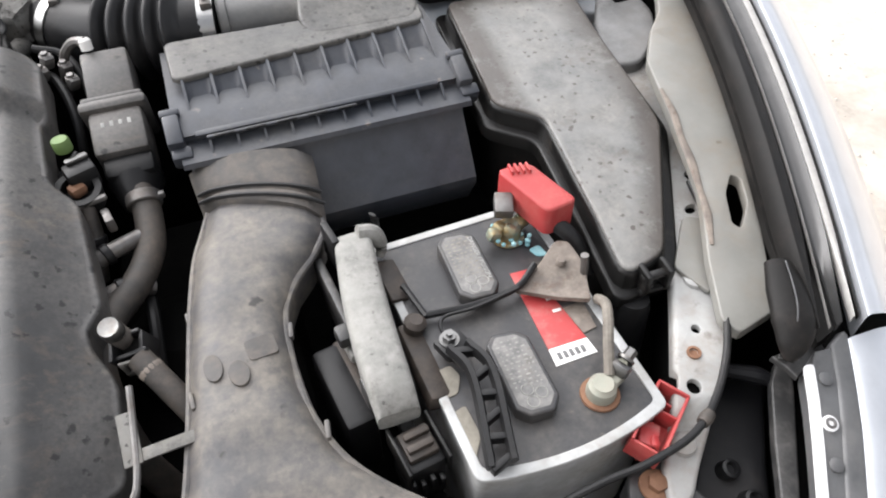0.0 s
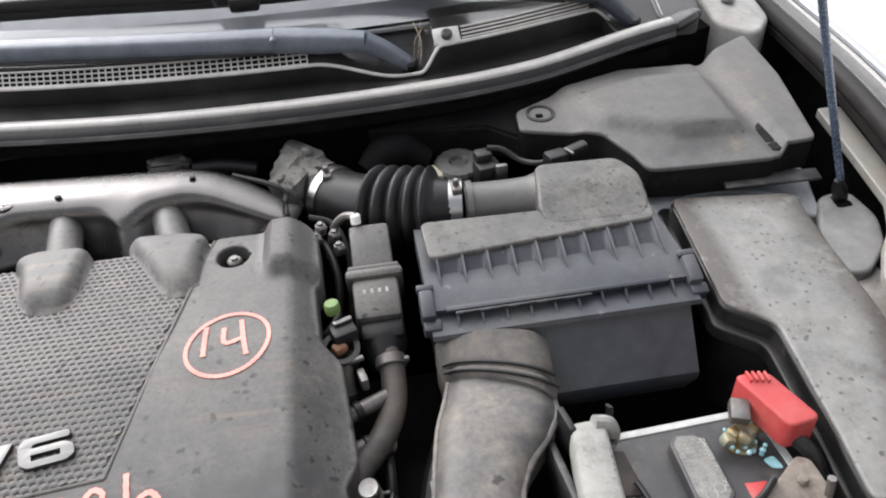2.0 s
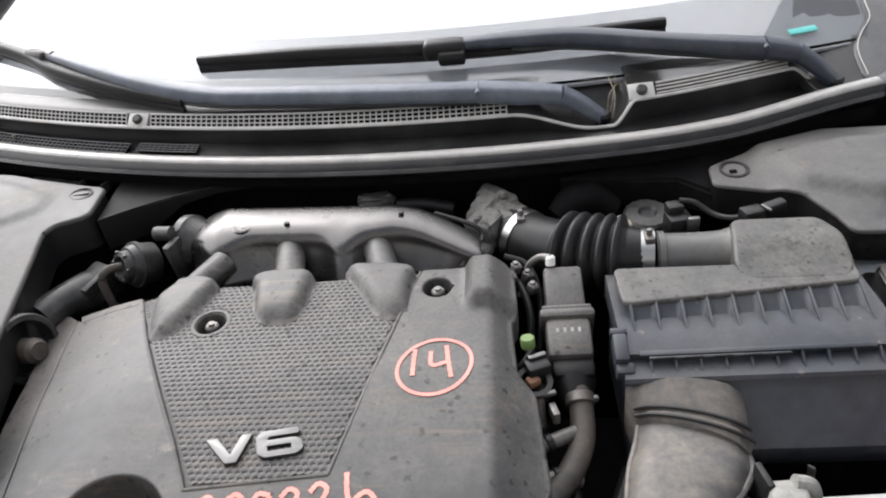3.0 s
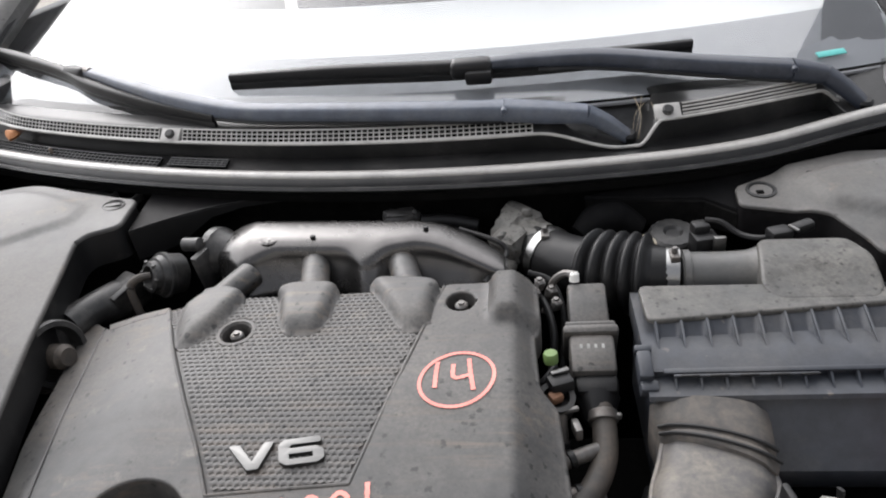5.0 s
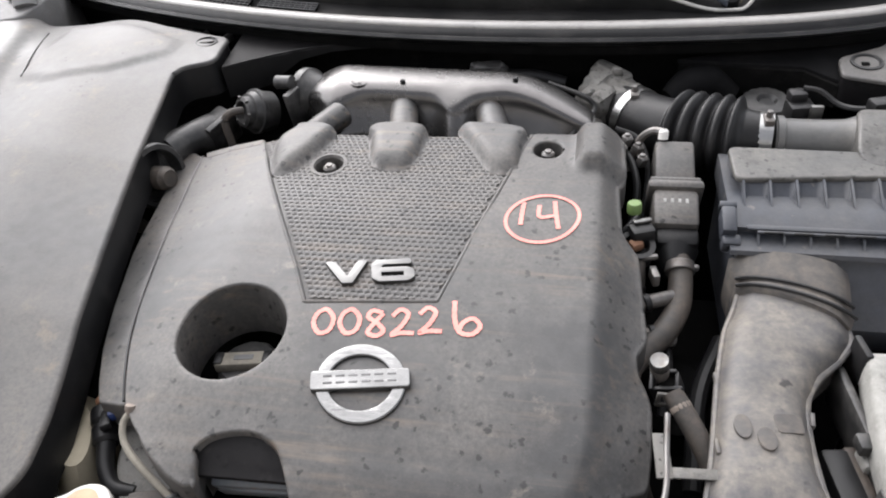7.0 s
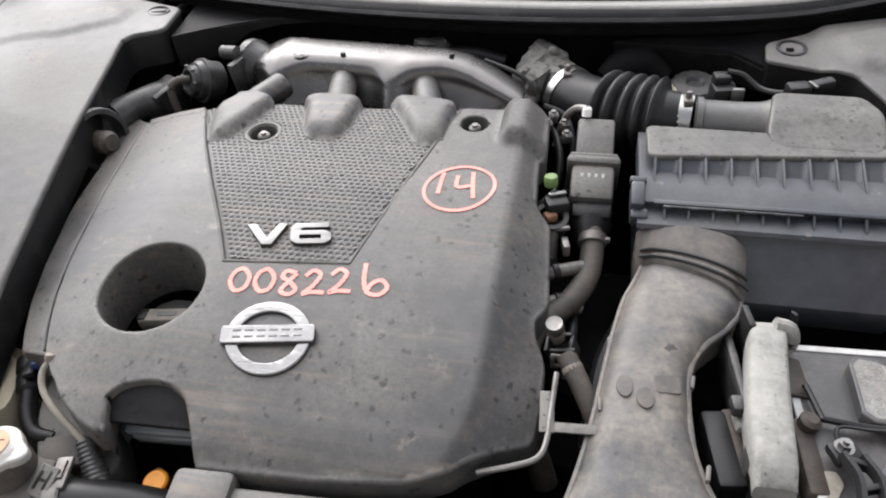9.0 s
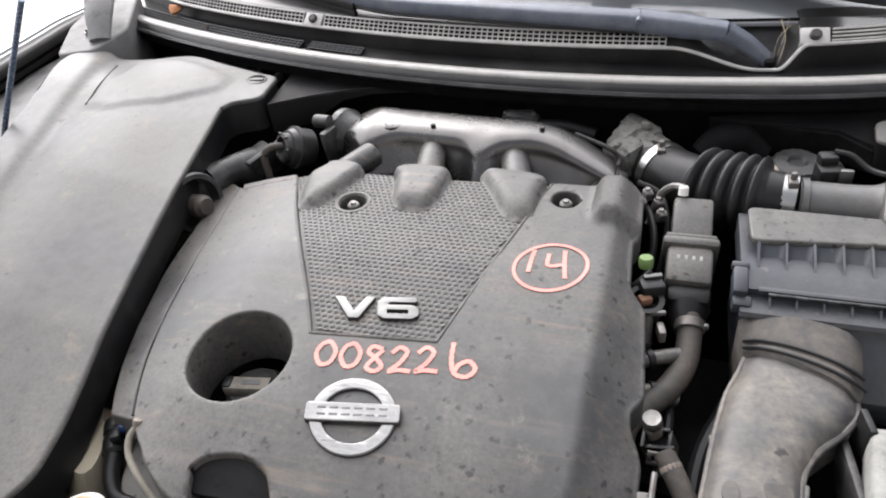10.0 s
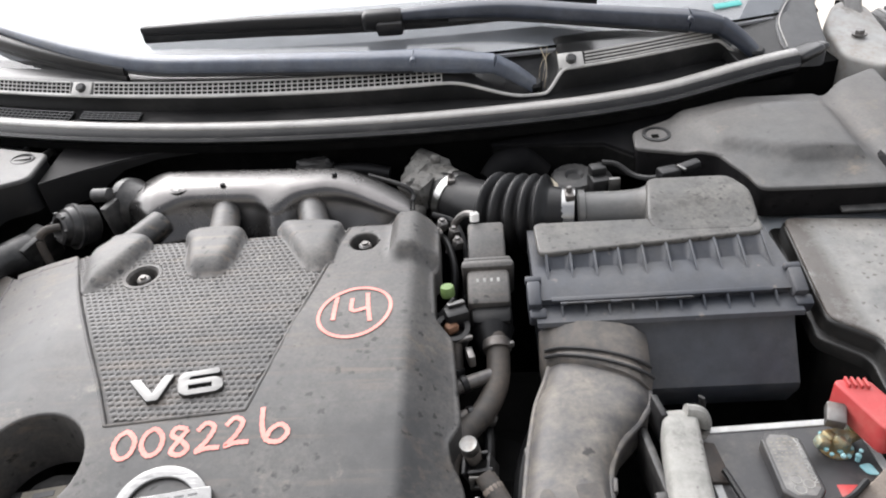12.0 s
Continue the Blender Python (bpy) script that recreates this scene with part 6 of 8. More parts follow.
    rbox(bm, (0.395, 0.0, 0.805), (0.012, 0.075, 0.03), 0.003, (0, 0, 8))
    part("side_clip", bm, M_GRIME, t)
    bm = B()
    rbox(bm, (0.3995, 0.02, 0.822), (0.012, 0.022, 0.016), 0.003, (0, 0, 8))
    part("clip_tab", bm, M_WHITEDUST, t)
    bm = B()
    rbox(bm, (0.402, -0.03, 0.815), (0.005, 0.02, 0.03), 0.001, (0, 0, 8))
    part("clip_tab", bm, M_TAN, t)
    t = thing("cable_connector", (0.425, -0.08, 0.72), "black ribbed cable connector beside the battery", "connector")
    bm = B()
    rbox(bm, (0.424, -0.085, 0.79), (0.032, 0.036, 0.06), 0.003, (0, 0, 8))
    part("shell", bm, M_BLACK, t)
    bm = B()
    rbox(bm, (0.424, -0.083, 0.823), (0.026, 0.026, 0.008), 0.002, (0, 0, 8))
    part("top_face", bm, M_GRIME, t, "brown dusty connector face")
    for dx in (-0.017, 0.017):
        bm = B()
        rbox(bm, (0.424 + dx, -0.085 + 0.14 * dx, 0.818), (0.003, 0.045, 0.024), 0.001, (0, 0, 8))
        part("frame_rail", bm, M_FUSEBLACK, t)
    for dy in (-0.005, 0.006):
        bm = B()
        rbox(bm, (0.4245, -0.083 + dy, 0.829), (0.022, 0.006, 0.006), 0.0015, (0, 0, 8))
        part("connector_step", bm, M_GRIME, t)
    for k in range(4):
        bm = B()
        rbox(bm, (0.412 + 0.008 * k, -0.107, 0.8 - 0.004 * (k % 2)), (0.004, 0.006, 0.02), 0.001, (0, 0, 8))
        part("locking_rib", bm, M_BLACK, t)
    bm = B()
    tube(bm, [(0.43, -0.11, 0.76), (0.45, -0.125, 0.72), (0.44, -0.14, 0.66)], 0.012, 12)
    part("loom", bm, M_RUBBER, t)
    t = thing("battery_bracket", (0.45, 0.05, 0.74), "dark dirty steel bracket beside the battery", "bracket")
    bm = B()
    rbox(bm, (0.452, 0.07, 0.838), (0.022, 0.05, 0.006), 0.002, (0, 15, 5))
    lathe(bm, [(0.009, 0), (0.01, 0.01), (0.006, 0.014)], (0.453, 0.012, 0.838), (0.2, 0, 1), 16)
    rbox(bm, (0.45, -0.02, 0.83), (0.02, 0.08, 0.02), 0.004, (0, 10, 3))
    part("arm", bm, M_GRIME, t, "oily brown dirty arm")
    bm = B()
    tube(bm, [(0.452, 0.122, 0.83), (0.453, 0.121, 0.865), (0.45, 0.118, 0.88)], 0.004, 6, 4, flat=0.4)
    part("hook", bm, M_BLACK, t)
    t = thing("battery_tray", (0.53, -0.005, 0.6), "black plastic battery tray", "battery tray")
    bm = B()
    rbox(bm, (0.53, -0.005, 0.64), (0.19, 0.28, 0.02), 0.004)
    part("tray_base", bm, M_BLACK, t)
    bm = B()
    rbox(bm, (0.53, 0.14, 0.71), (0.19, 0.012, 0.12), 0.004)
    part("rear_wall", bm, M_BLACK, t)
    bm = B()
    rbox(bm, (0.629, -0.005, 0.69), (0.008, 0.27, 0.08), 0.003)
    part("side_wall", bm, M_BLACK, t)


battery_fittings()


# ---- fuse box ----
def fuse_box():
    t = thing("fuse_box", (0.69, 0.19, 0.72), "long black fuse box with faded brown-stained lid", "fuse box")
    o = [(0.635, 0.41), (0.785, 0.39), (0.774, 0.285), (0.766, 0.145), (0.686, 0.0), (0.646, -0.009), (0.66, 0.188), (0.617, 0.224)]
    zf = lambda x, y: float(np.interp(y, [-0.02, 0.05, 0.2, 0.4], [0.86, 0.872, 0.888, 0.9]))  # noqa: E731
    bm = B()
    plate(bm, soften(o, 0.012, 4), zf, 0.003, 0.004, step=0.03)
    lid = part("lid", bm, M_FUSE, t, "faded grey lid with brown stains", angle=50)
    bm = B()
    plate(bm, soften(o, 0.012, 4), lambda x, y: zf(x, y) - 0.0035, 0.006, 0.024, step=0.1, splay=0.003)
    part("lid_skirt", bm, M_FUSEBLACK, lid, "black lid skirt")
    big = [(0.622, 0.422), (0.8, 0.402), (0.79, 0.28), (0.785, 0.15), (0.7, -0.013), (0.636, -0.021), (0.647, 0.179), (0.604, 0.214)]
    bm = B()
    plate(bm, soften(big, 0.012, 4), lambda x, y: zf(x, y) - 0.022, 0.003, 0.016, step=0.05)
    part("lid_rim", bm, M_FUSEBLACK, t)
    low = [(0.625, 0.4), (0.773, 0.376), (0.76, 0.142), (0.686, 0.005), (0.65, -0.004), (0.662, 0.186), (0.62, 0.222)]
    bm = B()
    plate(bm, soften(low, 0.01, 3), lambda x, y: zf(x, y) - 0.034, 0.003, 0.12, step=0.08)
    part("lower_box", bm, M_FUSEBLACK, t)
    bm = B()
    for dx in (-0.011, 0.011):
        rbox(bm, (0.672 + dx, -0.016, 0.85), (0.006, 0.02, 0.026), 0.002)
    rbox(bm, (0.672, -0.018, 0.855), (0.03, 0.008, 0.006), 0.002)
    rbox(bm, (0.672, -0.02, 0.838), (0.03, 0.008, 0.006), 0.002)
    part("catch", bm, M_FUSEBLACK, t)
    bm = B()
    lathe(bm, [(0.016, 0), (0.016, 0.1), (0.014, 0.11)], (0.655, -0.03, 0.72), (0, 0.1, 1), 20)
    part("loom_sleeve", bm, M_RUBBER, t)
    bm = B()
    for y in (0.39, 0.3):
        rbox(bm, (0.612, y, 0.862), (0.012, 0.02, 0.02), 0.003)
    part("hinge_tab", bm, M_FUSEBLACK, t)


fuse_box()


# ---- tower covers at the back corners ----
def tower_cover_right():
    t = thing("tower_cover", (0.7, 0.54, 0.85), "smooth grey plastic suspension tower cover", "tower cover")
    o = [(0.4755, 0.606), (0.5519, 0.644), (0.6512, 0.673), (0.782, 0.667), (0.8163, 0.692), (0.87, 0.72), (0.864, 0.6), (0.8448, 0.498), (0.8347, 0.4457), (0.797, 0.443), (0.77, 0.4266), (0.6826, 0.4295), (0.618, 0.4325), (0.608, 0.4365), (0.6015, 0.462), (0.59, 0.487), (0.577, 0.5195), (0.532, 0.5443), (0.4715, 0.563)]

    def zf(x, y):
        z = 0.938 + 0.11 * (y - 0.45) + 0.009 * math.exp(-((x - 0.69) / 0.07) ** 2) * ease((y - 0.44) / 0.06) * ease((0.66 - y) / 0.05)
        field = [(0.5529, 0.6127), (0.6101, 0.6285), (0.6633, 0.635), (0.764, 0.6336), (0.764, 0.477), (0.665, 0.479), (0.622, 0.505), (0.574, 0.534)]
        near = 1.0
        for (ax, ay), (bx, by) in zip(field, field[1:] + field[:1]):
            q = math.hypot(bx - ax, by - ay)
            near = min(near, ((by - ay) * (x - ax) - (bx - ax) * (y - ay)) / q)
        z += 0.011 * ease(near / 0.014)
        # sunken shelf round the plug, then the raised strip along the wing
        z -= 0.008 * ease((0.56 - x) / 0.03)
        g = 0.785 - 0.058 * (y - 0.45)
        return z - 0.004 * ease((x - g + 0.014) / 0.01) + 0.013 * ease((x - g) / (0.012 + 0.1 * max(0.0, y - 0.45)))

    bm = B()
    plate(bm, soften(o, 0.008, 4), zf, 0.003, 0.005, step=0.009, clean=True)
    part("cover", bm, M_BOX, t, angle=50)
    # the cover's front wall is blackened to stand in for its shade
    bm = B()
    plate(bm, soften(o, 0.008, 4), lambda x, y: zf(x, y) - 0.005, 0.002, 0.04, step=0.03)
    part("skirt", bm, M_RECESS, t, "side skirt blackened to stand in for shade")
    bm = B()
    rbox(bm, (0.775, 0.424, 0.902), (0.13, 0.02, 0.005), 0.002, (14, 0, -2))
    part("front_lip", bm, M_CAPBLACK, t)
    bm = B()
    lathe(bm, [(0.021, -0.003), (0.021, 0.0015), (0.017, 0.002), (0.0145, -0.001)], (0.506, 0.5946, zf(0.506, 0.5946)), (0, -0.1, 1), 28)
    plug = part("push_plug", bm, M_BLACK, t, "black round push plug")
    bm = B()
    rbox(bm, (0.503, 0.589, zf(0.506, 0.5946) + 0.0005), (0.01, 0.008, 0.002), 0.0008)
    part("plug_slot", bm, M_DARK, plug)
    t = thing("cowl_side_panel", (0.43, 0.6, 0.93), "dark plastic side panel in front of the cowl", "cowl panel")
    bm = B()
    plate(bm, [(0.26, 0.62), (0.43, 0.606), (0.472, 0.574), (0.58, 0.645), (0.69, 0.672), (0.7, 0.69), (0.42, 0.66)], lambda x, y: 0.934 + 0.2 * (y - 0.6), 0.002, 0.006, step=0.05)
    part("panel", bm, M_SIDE, t)
    bm = B()
    front = [(0.26, 0.618), (0.33, 0.614), (0.43, 0.603), (0.47, 0.57)]
    rings(bm, [[(x, y, 0.93 + 0.2 * (y - 0.6)), (x, y - 0.004, 0.928 + 0.2 * (y - 0.6)), (x, y - 0.004, 0.89), (x, y, 0.89)] for x, y in front])
    part("front_face", bm, M_DARK, t)


def tower_cover_left():
    t = thing("tower_cover", (-0.62, 0.3, 0.8), "long smooth grey plastic cover over the wing side", "tower cover")
    o = [(-0.462, 0.563), (-0.474, 0.646), (-0.549, 0.66), (-0.6, 0.668), (-0.675, 0.694), (-0.726, 0.704), (-0.8, 0.712), (-0.91, 0.733), (-0.955, 0.722), (-0.962, 0.69), (-0.945, 0.64), (-0.893, 0.532), (-0.824, 0.341), (-0.775, 0.18), (-0.72, 0.0), (-0.65, -0.14), (-0.52, -0.21), (-0.4, -0.155), (-0.378, -0.115), (-0.382, -0.06), (-0.394, -0.005), (-0.408, 0.05),
         (-0.428, 0.134), (-0.447, 0.217), (-0.478, 0.36), (-0.499, 0.455), (-0.512, 0.512), (-0.505, 0.5375)]

    def zf(x, y):
        z = float(np.interp(y, [-0.2, -0.12, 0.05, 0.3, 0.5, 0.72], [0.825, 0.848, 0.89, 0.931, 0.953, 0.979]))
        z += 0.02 * math.exp(-((x + 0.62 - 0.1 * (0.3 - y)) / 0.12) ** 2)
        # the back falls away towards the cowl
        z -= 0.7 * max(0.0, y - 0.53) ** 2
        field = [(-0.8, 0.697), (-0.727, 0.688), (-0.6245, 0.65), (-0.54, 0.615), (-0.54, 0.565), (-0.609, 0.497), (-0.7086, 0.4775), (-0.775, 0.495)]
        near = 1.0
        for (ax, ay), (bx, by) in zip(field, field[1:] + field[:1]):
            q = math.hypot(bx - ax, by - ay)
            near = min(near, ((by - ay) * (x - ax) - (bx - ax) * (y - ay)) / q)
        z += 0.0035 * ease(near / 0.008)
        # the raised strip along the wing
        edge = -0.829 + 0.345 * (0.5416 - y)
        return z + 0.017 / (1 + math.exp(max(-60.0, min(60.0, (x - edge) / 0.005))))

    bm = B()
    plate(bm, soften(o, 0.014, 4), zf, 0.0045, 0.0065, step=0.009, clean=True)
    part("cover", bm, M_BOX, t, angle=45)
    # side wall coloured black for the shade that falls on it
    bm = B()
    plate(bm, soften(o, 0.014, 4), lambda x, y: zf(x, y) - 0.0065, 0.002, 0.052, step=0.04, splay=0.002)
    part("skirt", bm, M_BLACK, t, "side skirt blackened to stand in for shade")
    bm = B()
    ln = [(-0.84, 0.672), (-0.806, 0.585), (-0.772, 0.5)]
    tube(bm, [(x, y, zf(x, y) + 0.0004) for x, y in ln], 0.0018, 6)
    part("seam", bm, M_BLACK, t)
    pz = zf(-0.5, 0.623)
    bm = B()
    lathe(bm, [(0.0185, -0.004), (0.0185, 0.0012), (0.0165, 0.0016), (0.0145, -0.001)], (-0.5, 0.623, pz), (0.05, -0.05, 1), 28)
    plug = part("push_plug", bm, M_BLACK, t)
    bm = B()
    rbox(bm, (-0.5, 0.623, pz + 0.0005), (0.025, 0.008, 0.003), 0.001, (0, 0, 12))
    part("plug_slot", bm, M_CAPBLACK, plug)
    bm = B()
    rbox(bm, (-0.525, 0.69, 0.935), (0.04, 0.03, 0.012), 0.004, (-8, 0, -10))
    rbox(bm, (-0.55, 0.7, 0.942), (0.006, 0.03, 0.016), 0.002, (0, 0, -10))
    rbox(bm, (-0.5, 0.692, 0.942), (0.006, 0.03, 0.016), 0.002, (0, 0, -10))
    part("rear_clip", bm, M_CAPBLACK, t)
    bm = B()
    plate(bm, [(-0.665, 0.752), (-0.62, 0.712), (-0.57, 0.706), (-0.556, 0.716), (-0.6, 0.745)], lambda x, y: 0.942, 0.001, 0.004, step=0.05)
    part("rear_tongue", bm, M_CAPBLACK, t)
    t = thing("cowl_side_panel", (-0.36, 0.6, 0.9), "dark plastic side panel in front of the cowl", "cowl panel")
    front = [(-0.455, 0.572), (-0.399, 0.606), (-0.3437, 0.633), (-0.292, 0.648), (-0.2025, 0.66), (-0.12, 0.664)]
    tz = lambda x, y: 0.947 + 0.06 * (y - 0.6)  # noqa: E731
    bm = B()
    plate(bm, front + [(-0.12, 0.69), (-0.3, 0.7), (-0.468, 0.72)], tz, 0.0015, 0.005, step=0.05)
    part("panel", bm, M_RECESS, t)
    low = (0.054, 0.05, 0.018, 0.011, 0.009, 0.008)
    bm = B()
    loops = []
    for (x, y), d in zip(front, low):
        z = tz(x, y)
        loops.append([(x, y, z - 0.002), (x, y - 0.003, z - 0.003), (x + 0.002, y - 0.003, z - d), (x + 0.002, y + 0.002, z - d)])
    rings(bm, loops)
    part("front_face", bm, M_BLACK, t)
    bm = B()
    tube(bm, [(x, y - 0.001, tz(x, y) - 0.001) for x, y in front], 0.0014, 8, 3)
    part("edge_bead", bm, M_BLACK, t)
    for x, y in ((-0.461, 0.7), (-0.396, 0.688), (-0.353, 0.677), (-0.318, 0.668), (-0.284, 0.66)):
        bm = B()
        rbox(bm, (x, y, tz(x, y) + 0.006), (0.009, 0.012, 0.012), 0.002, (0, 0, -14))
        part("hook_tab", bm, M_DARK, t)


tower_cover_right()
tower_cover_left()


def engine_mount():
    t = thing("engine_mount", (-0.5, 0.43, 0.74), "black torque rod with round rubber bush", "engine mount")
    bm = B()
    ax = (0.94, -0.28, 0.18)
    lathe(bm, [(0.045, -0.022), (0.047, -0.02), (0.047, 0.02), (0.045, 0.023), (0.038, 0.023), (0.036, 0.0)], (-0.481, 0.344, 0.883), ax, 36)
    part("bush_ring", bm, M_CAPBLACK, t, "dusty black steel bush ring")
    bm = B()
    lathe(bm, [(0.036, -0.01), (0.036, -0.004), (0.02, 0.0)], (-0.481, 0.344, 0.883), ax, 24)
    part("bush_rubber", bm, M_GRIME, t, "brown perished bush rubber")
    bm = B()
    lathe(bm, [(0.017, -0.03), (0.017, 0.034), (0.014, 0.037), (0.012, 0.042)], (-0.479, 0.342, 0.881), ax, 20)
    part("sleeve", bm, M_HOSE, t, "worn grey-brown sleeve")
    bm = B()
    tube(bm, [(-0.488, 0.41, 0.88), (-0.472, 0.445, 0.882), (-0.452, 0.485, 0.874)], [0.026, 0.024, 0.03], 14)
    part("arm", bm, M_CAPBLACK, t, "dusty cast arm", angle=60)
    bm = B()
    rbox(bm, (-0.445, 0.5, 0.872), (0.04, 0.05, 0.05), 0.006, (12, 8, -24))
    rbox(bm, (-0.43, 0.478, 0.885), (0.012, 0.05, 0.034), 0.003, (12, 8, -24))
    part("bracket", bm, M_CAPBLACK, t, "black cast bracket")


engine_mount()


# ---- front of the bay ----
def front_things():
    t = thing("radiator", (0.0, -0.19, 0.34), "black plastic radiator top tank with silver cap", "radiator")
    bm = B()
    rbox(bm, (-0.02, -0.2, 0.6), (0.8, 0.06, 0.36), 0.015)
    part("tank", bm, M_BLACK, t)
    bm = B()
    rbox(bm, (0.06, -0.165, 0.805), (0.26, 0.09, 0.04), 0.008, (6, 0, 3))
    rbox(bm, (-0.085, -0.155, 0.812), (0.06, 0.075, 0.045), 0.008, (6, 0, 3))
    part("shroud", bm, M_COVER, t, "grey dusty fan shroud")
    bm = B()
    eared = []
    for k in range(72):
        a = 2 * math.pi * k / 72
        r = 0.0235 + 0.01 * sum(math.exp(-((math.remainder(a - c, 2 * math.pi)) / 0.3) ** 2) for c in (0.0, math.pi))
        eared.append((-0.2895 + r * math.cos(a), -0.1445 + r * math.sin(a)))
    plate(bm, eared, lambda x, y: 0.8595 - 0.004 * ease((math.hypot(x + 0.2895, y + 0.1445) - 0.017) / 0.006), 0.003, 0.009, step=0.004, clean=True)
    cap = part("radiator_cap", bm, M_CAPWHITE, t, "bright silver cap with two ears")
    bm = B()
    lathe(bm, [(0.0165, 0), (0.0165, 0.0008), (0.0155, 0.001)], (-0.2895, -0.1435, 0.8598), (0, 0, 1), 32)
    part("paper_label", bm, M_PAPER, cap, "worn tan paper label")
    for k in range(4):
        bm = B()
        rbox(bm, (-0.288, -0.139 - 0.0045 * k, 0.861), (0.019 - 0.003 * k, 0.0014, 0.0005), 0.0001, (0, 0, 12))
        part("print_bar", bm, M_RUST, cap)
    bm = B()
    lathe(bm, [(0.026, 0), (0.026, 0.03)], (-0.288, -0.146, 0.818), (0, 0, 1), 24)
    rbox(bm, (-0.288, -0.15, 0.81), (0.08, 0.05, 0.02), 0.006)
    part("neck", bm, M_HOSE, t)
    bm = B()
    tube(bm, [(-0.315, -0.15, 0.842), (-0.35, -0.155, 0.84), (-0.42, -0.15, 0.835)], 0.008, 12)
    part("overflow_hose", bm, M_RUBBER, t)
    bm = B()
    lathe(bm, [(0.0095, -0.005), (0.0095, 0.005)], (-0.335, -0.153, 0.841), (1, 0, 0), 16)
    rbox(bm, (-0.335, -0.153, 0.854), (0.006, 0.006, 0.01), 0.001)
    part("spring_clip", bm, M_STEEL, t)
    t = thing("radiator_hose", (-0.23, -0.14, 0.77), "black ribbed radiator hose with wire clamp", "hose")
    bm = B()
    tube(bm, [(-0.31, -0.2, 0.78), (-0.26, -0.165, 0.795), (-0.2, -0.15, 0.79), (-0.13, -0.14, 0.77), (-0.08, -0.13, 0.74)], 0.024, 18, 8)
    part("hose_run", bm, M_RUBBER, t)
    bm = B()
    lathe(bm, [(0.0255, -0.008), (0.0275, -0.006), (0.0275, 0.006), (0.0255, 0.008)], (-0.235, -0.157, 0.795), (1, 0.35, 0), 24)
    rbox(bm, (-0.235, -0.14, 0.82), (0.016, 0.035, 0.006), 0.002, (0, 0, 15))
    rbox(bm, (-0.235, -0.138, 0.824), (0.008, 0.02, 0.004), 0.001, (0, 0, 15))
    part("wire_clamp", bm, M_ZINC, t)
    t = thing("oil_dipstick_handle", (-0.17, -0.1, 0.76), "orange plastic dipstick handle in front of the engine", "dipstick")
    bm = B()
    lathe(bm, [(0.011, 0), (0.013, 0.002), (0.013, 0.006), (0.011, 0.008)], (-0.163, -0.112, 0.776), (0, -0.2, 1), 24)
    part("handle", bm, M_ORANGE, t)
    bm = B()
    tube(bm, [(-0.17, -0.1, 0.775), (-0.168, -0.085, 0.72), (-0.166, -0.08, 0.66)], 0.006, 10)
    part("tube", bm, M_RUST, t)
    t = thing("front_bracket", (-0.16, -0.07, 0.78), "dark metal bracket under the cover opening", "bracket")
    bm = B()
    rbox(bm, (-0.16, -0.068, 0.805), (0.1, 0.012, 0.012), 0.003, (20, 0, 4))
    rbox(bm, (-0.16, -0.055, 0.79), (0.1, 0.03, 0.02), 0.004, (20, 0, 4))
    part("bar", bm, M_STRIP, t)
    t = thing("injector_connector", (-0.36, -0.02, 0.760), "black and blue plug with orange seal on dusty wires", "connector")
    bm = B()
    lathe(bm, [(0.004, 0), (0.0135, 0.0), (0.0145, 0.004), (0.0145, 0.016), (0.0125, 0.018), (0.0125, 0.022), (0.0145, 0.024), (0.0145, 0.04), (0.011, 0.044), (0.004, 0.044)], (-0.368, -0.009, 0.812), (0.5, -0.82, -0.2), 20)
    rbox(bm, (-0.35, -0.027, 0.822), (0.012, 0.03, 0.008), 0.002, (-12, 0, 31))
    part("plug", bm, M_BLACK, t)
    bm = B()
    rbox(bm, (-0.338, -0.02, 0.828), (0.02, 0.014, 0.012), 0.003, (0, 0, 31))
    part("blue_clip", bm, material("blue_plastic", (0.02, 0.04, 0.14), 0.4), t, "blue locking clip")
    bm = B()
    lathe(bm, [(0.002, -0.001), (0.009, 0), (0.01, 0.006), (0.006, 0.011), (0.002, 0.011)], (-0.366, -0.006, 0.818), (-0.4, 0.7, 0.4), 16)
    part("seal", bm, M_RUST, t, "orange-brown seal")
    bm = B()
    tube(bm, [(-0.347, -0.045, 0.804), (-0.337, -0.068, 0.795), (-0.321, -0.083, 0.788), (-0.297, -0.084, 0.785)], [0.01, 0.009, 0.008, 0.007], 12)
    part("boot", bm, M_RUBBER, t)
    t = thing("engine_casting", (-0.3, -0.04, 0.7), "dusty grey cast cover below the engine cover edge", "casting")
    bm = B()
    plate(bm, soften([(-0.335, 0.0), (-0.3, 0.01), (-0.25, -0.05), (-0.215, -0.1), (-0.23, -0.14), (-0.29, -0.12), (-0.325, -0.06)], 0.012, 3), lambda x, y: 0.785 + 0.25 * (y + 0.1), 0.006, 0.06, step=0.03)
    part("housing", bm, M_ALU, t)
    bm = B()
    rbox(bm, (-0.262, -0.105, 0.79), (0.05, 0.035, 0.03), 0.004, (8, 0, 15))
    part("front_block", bm, M_HOSE, t)
    bm = B()
    rbox(bm, (-0.245, -0.152, 0.823), (0.022, 0.03, 0.003), 0.001, (20, 0, -10))
    tag = part("bracket_tab", bm, M_ALU, t)
    bm = B()
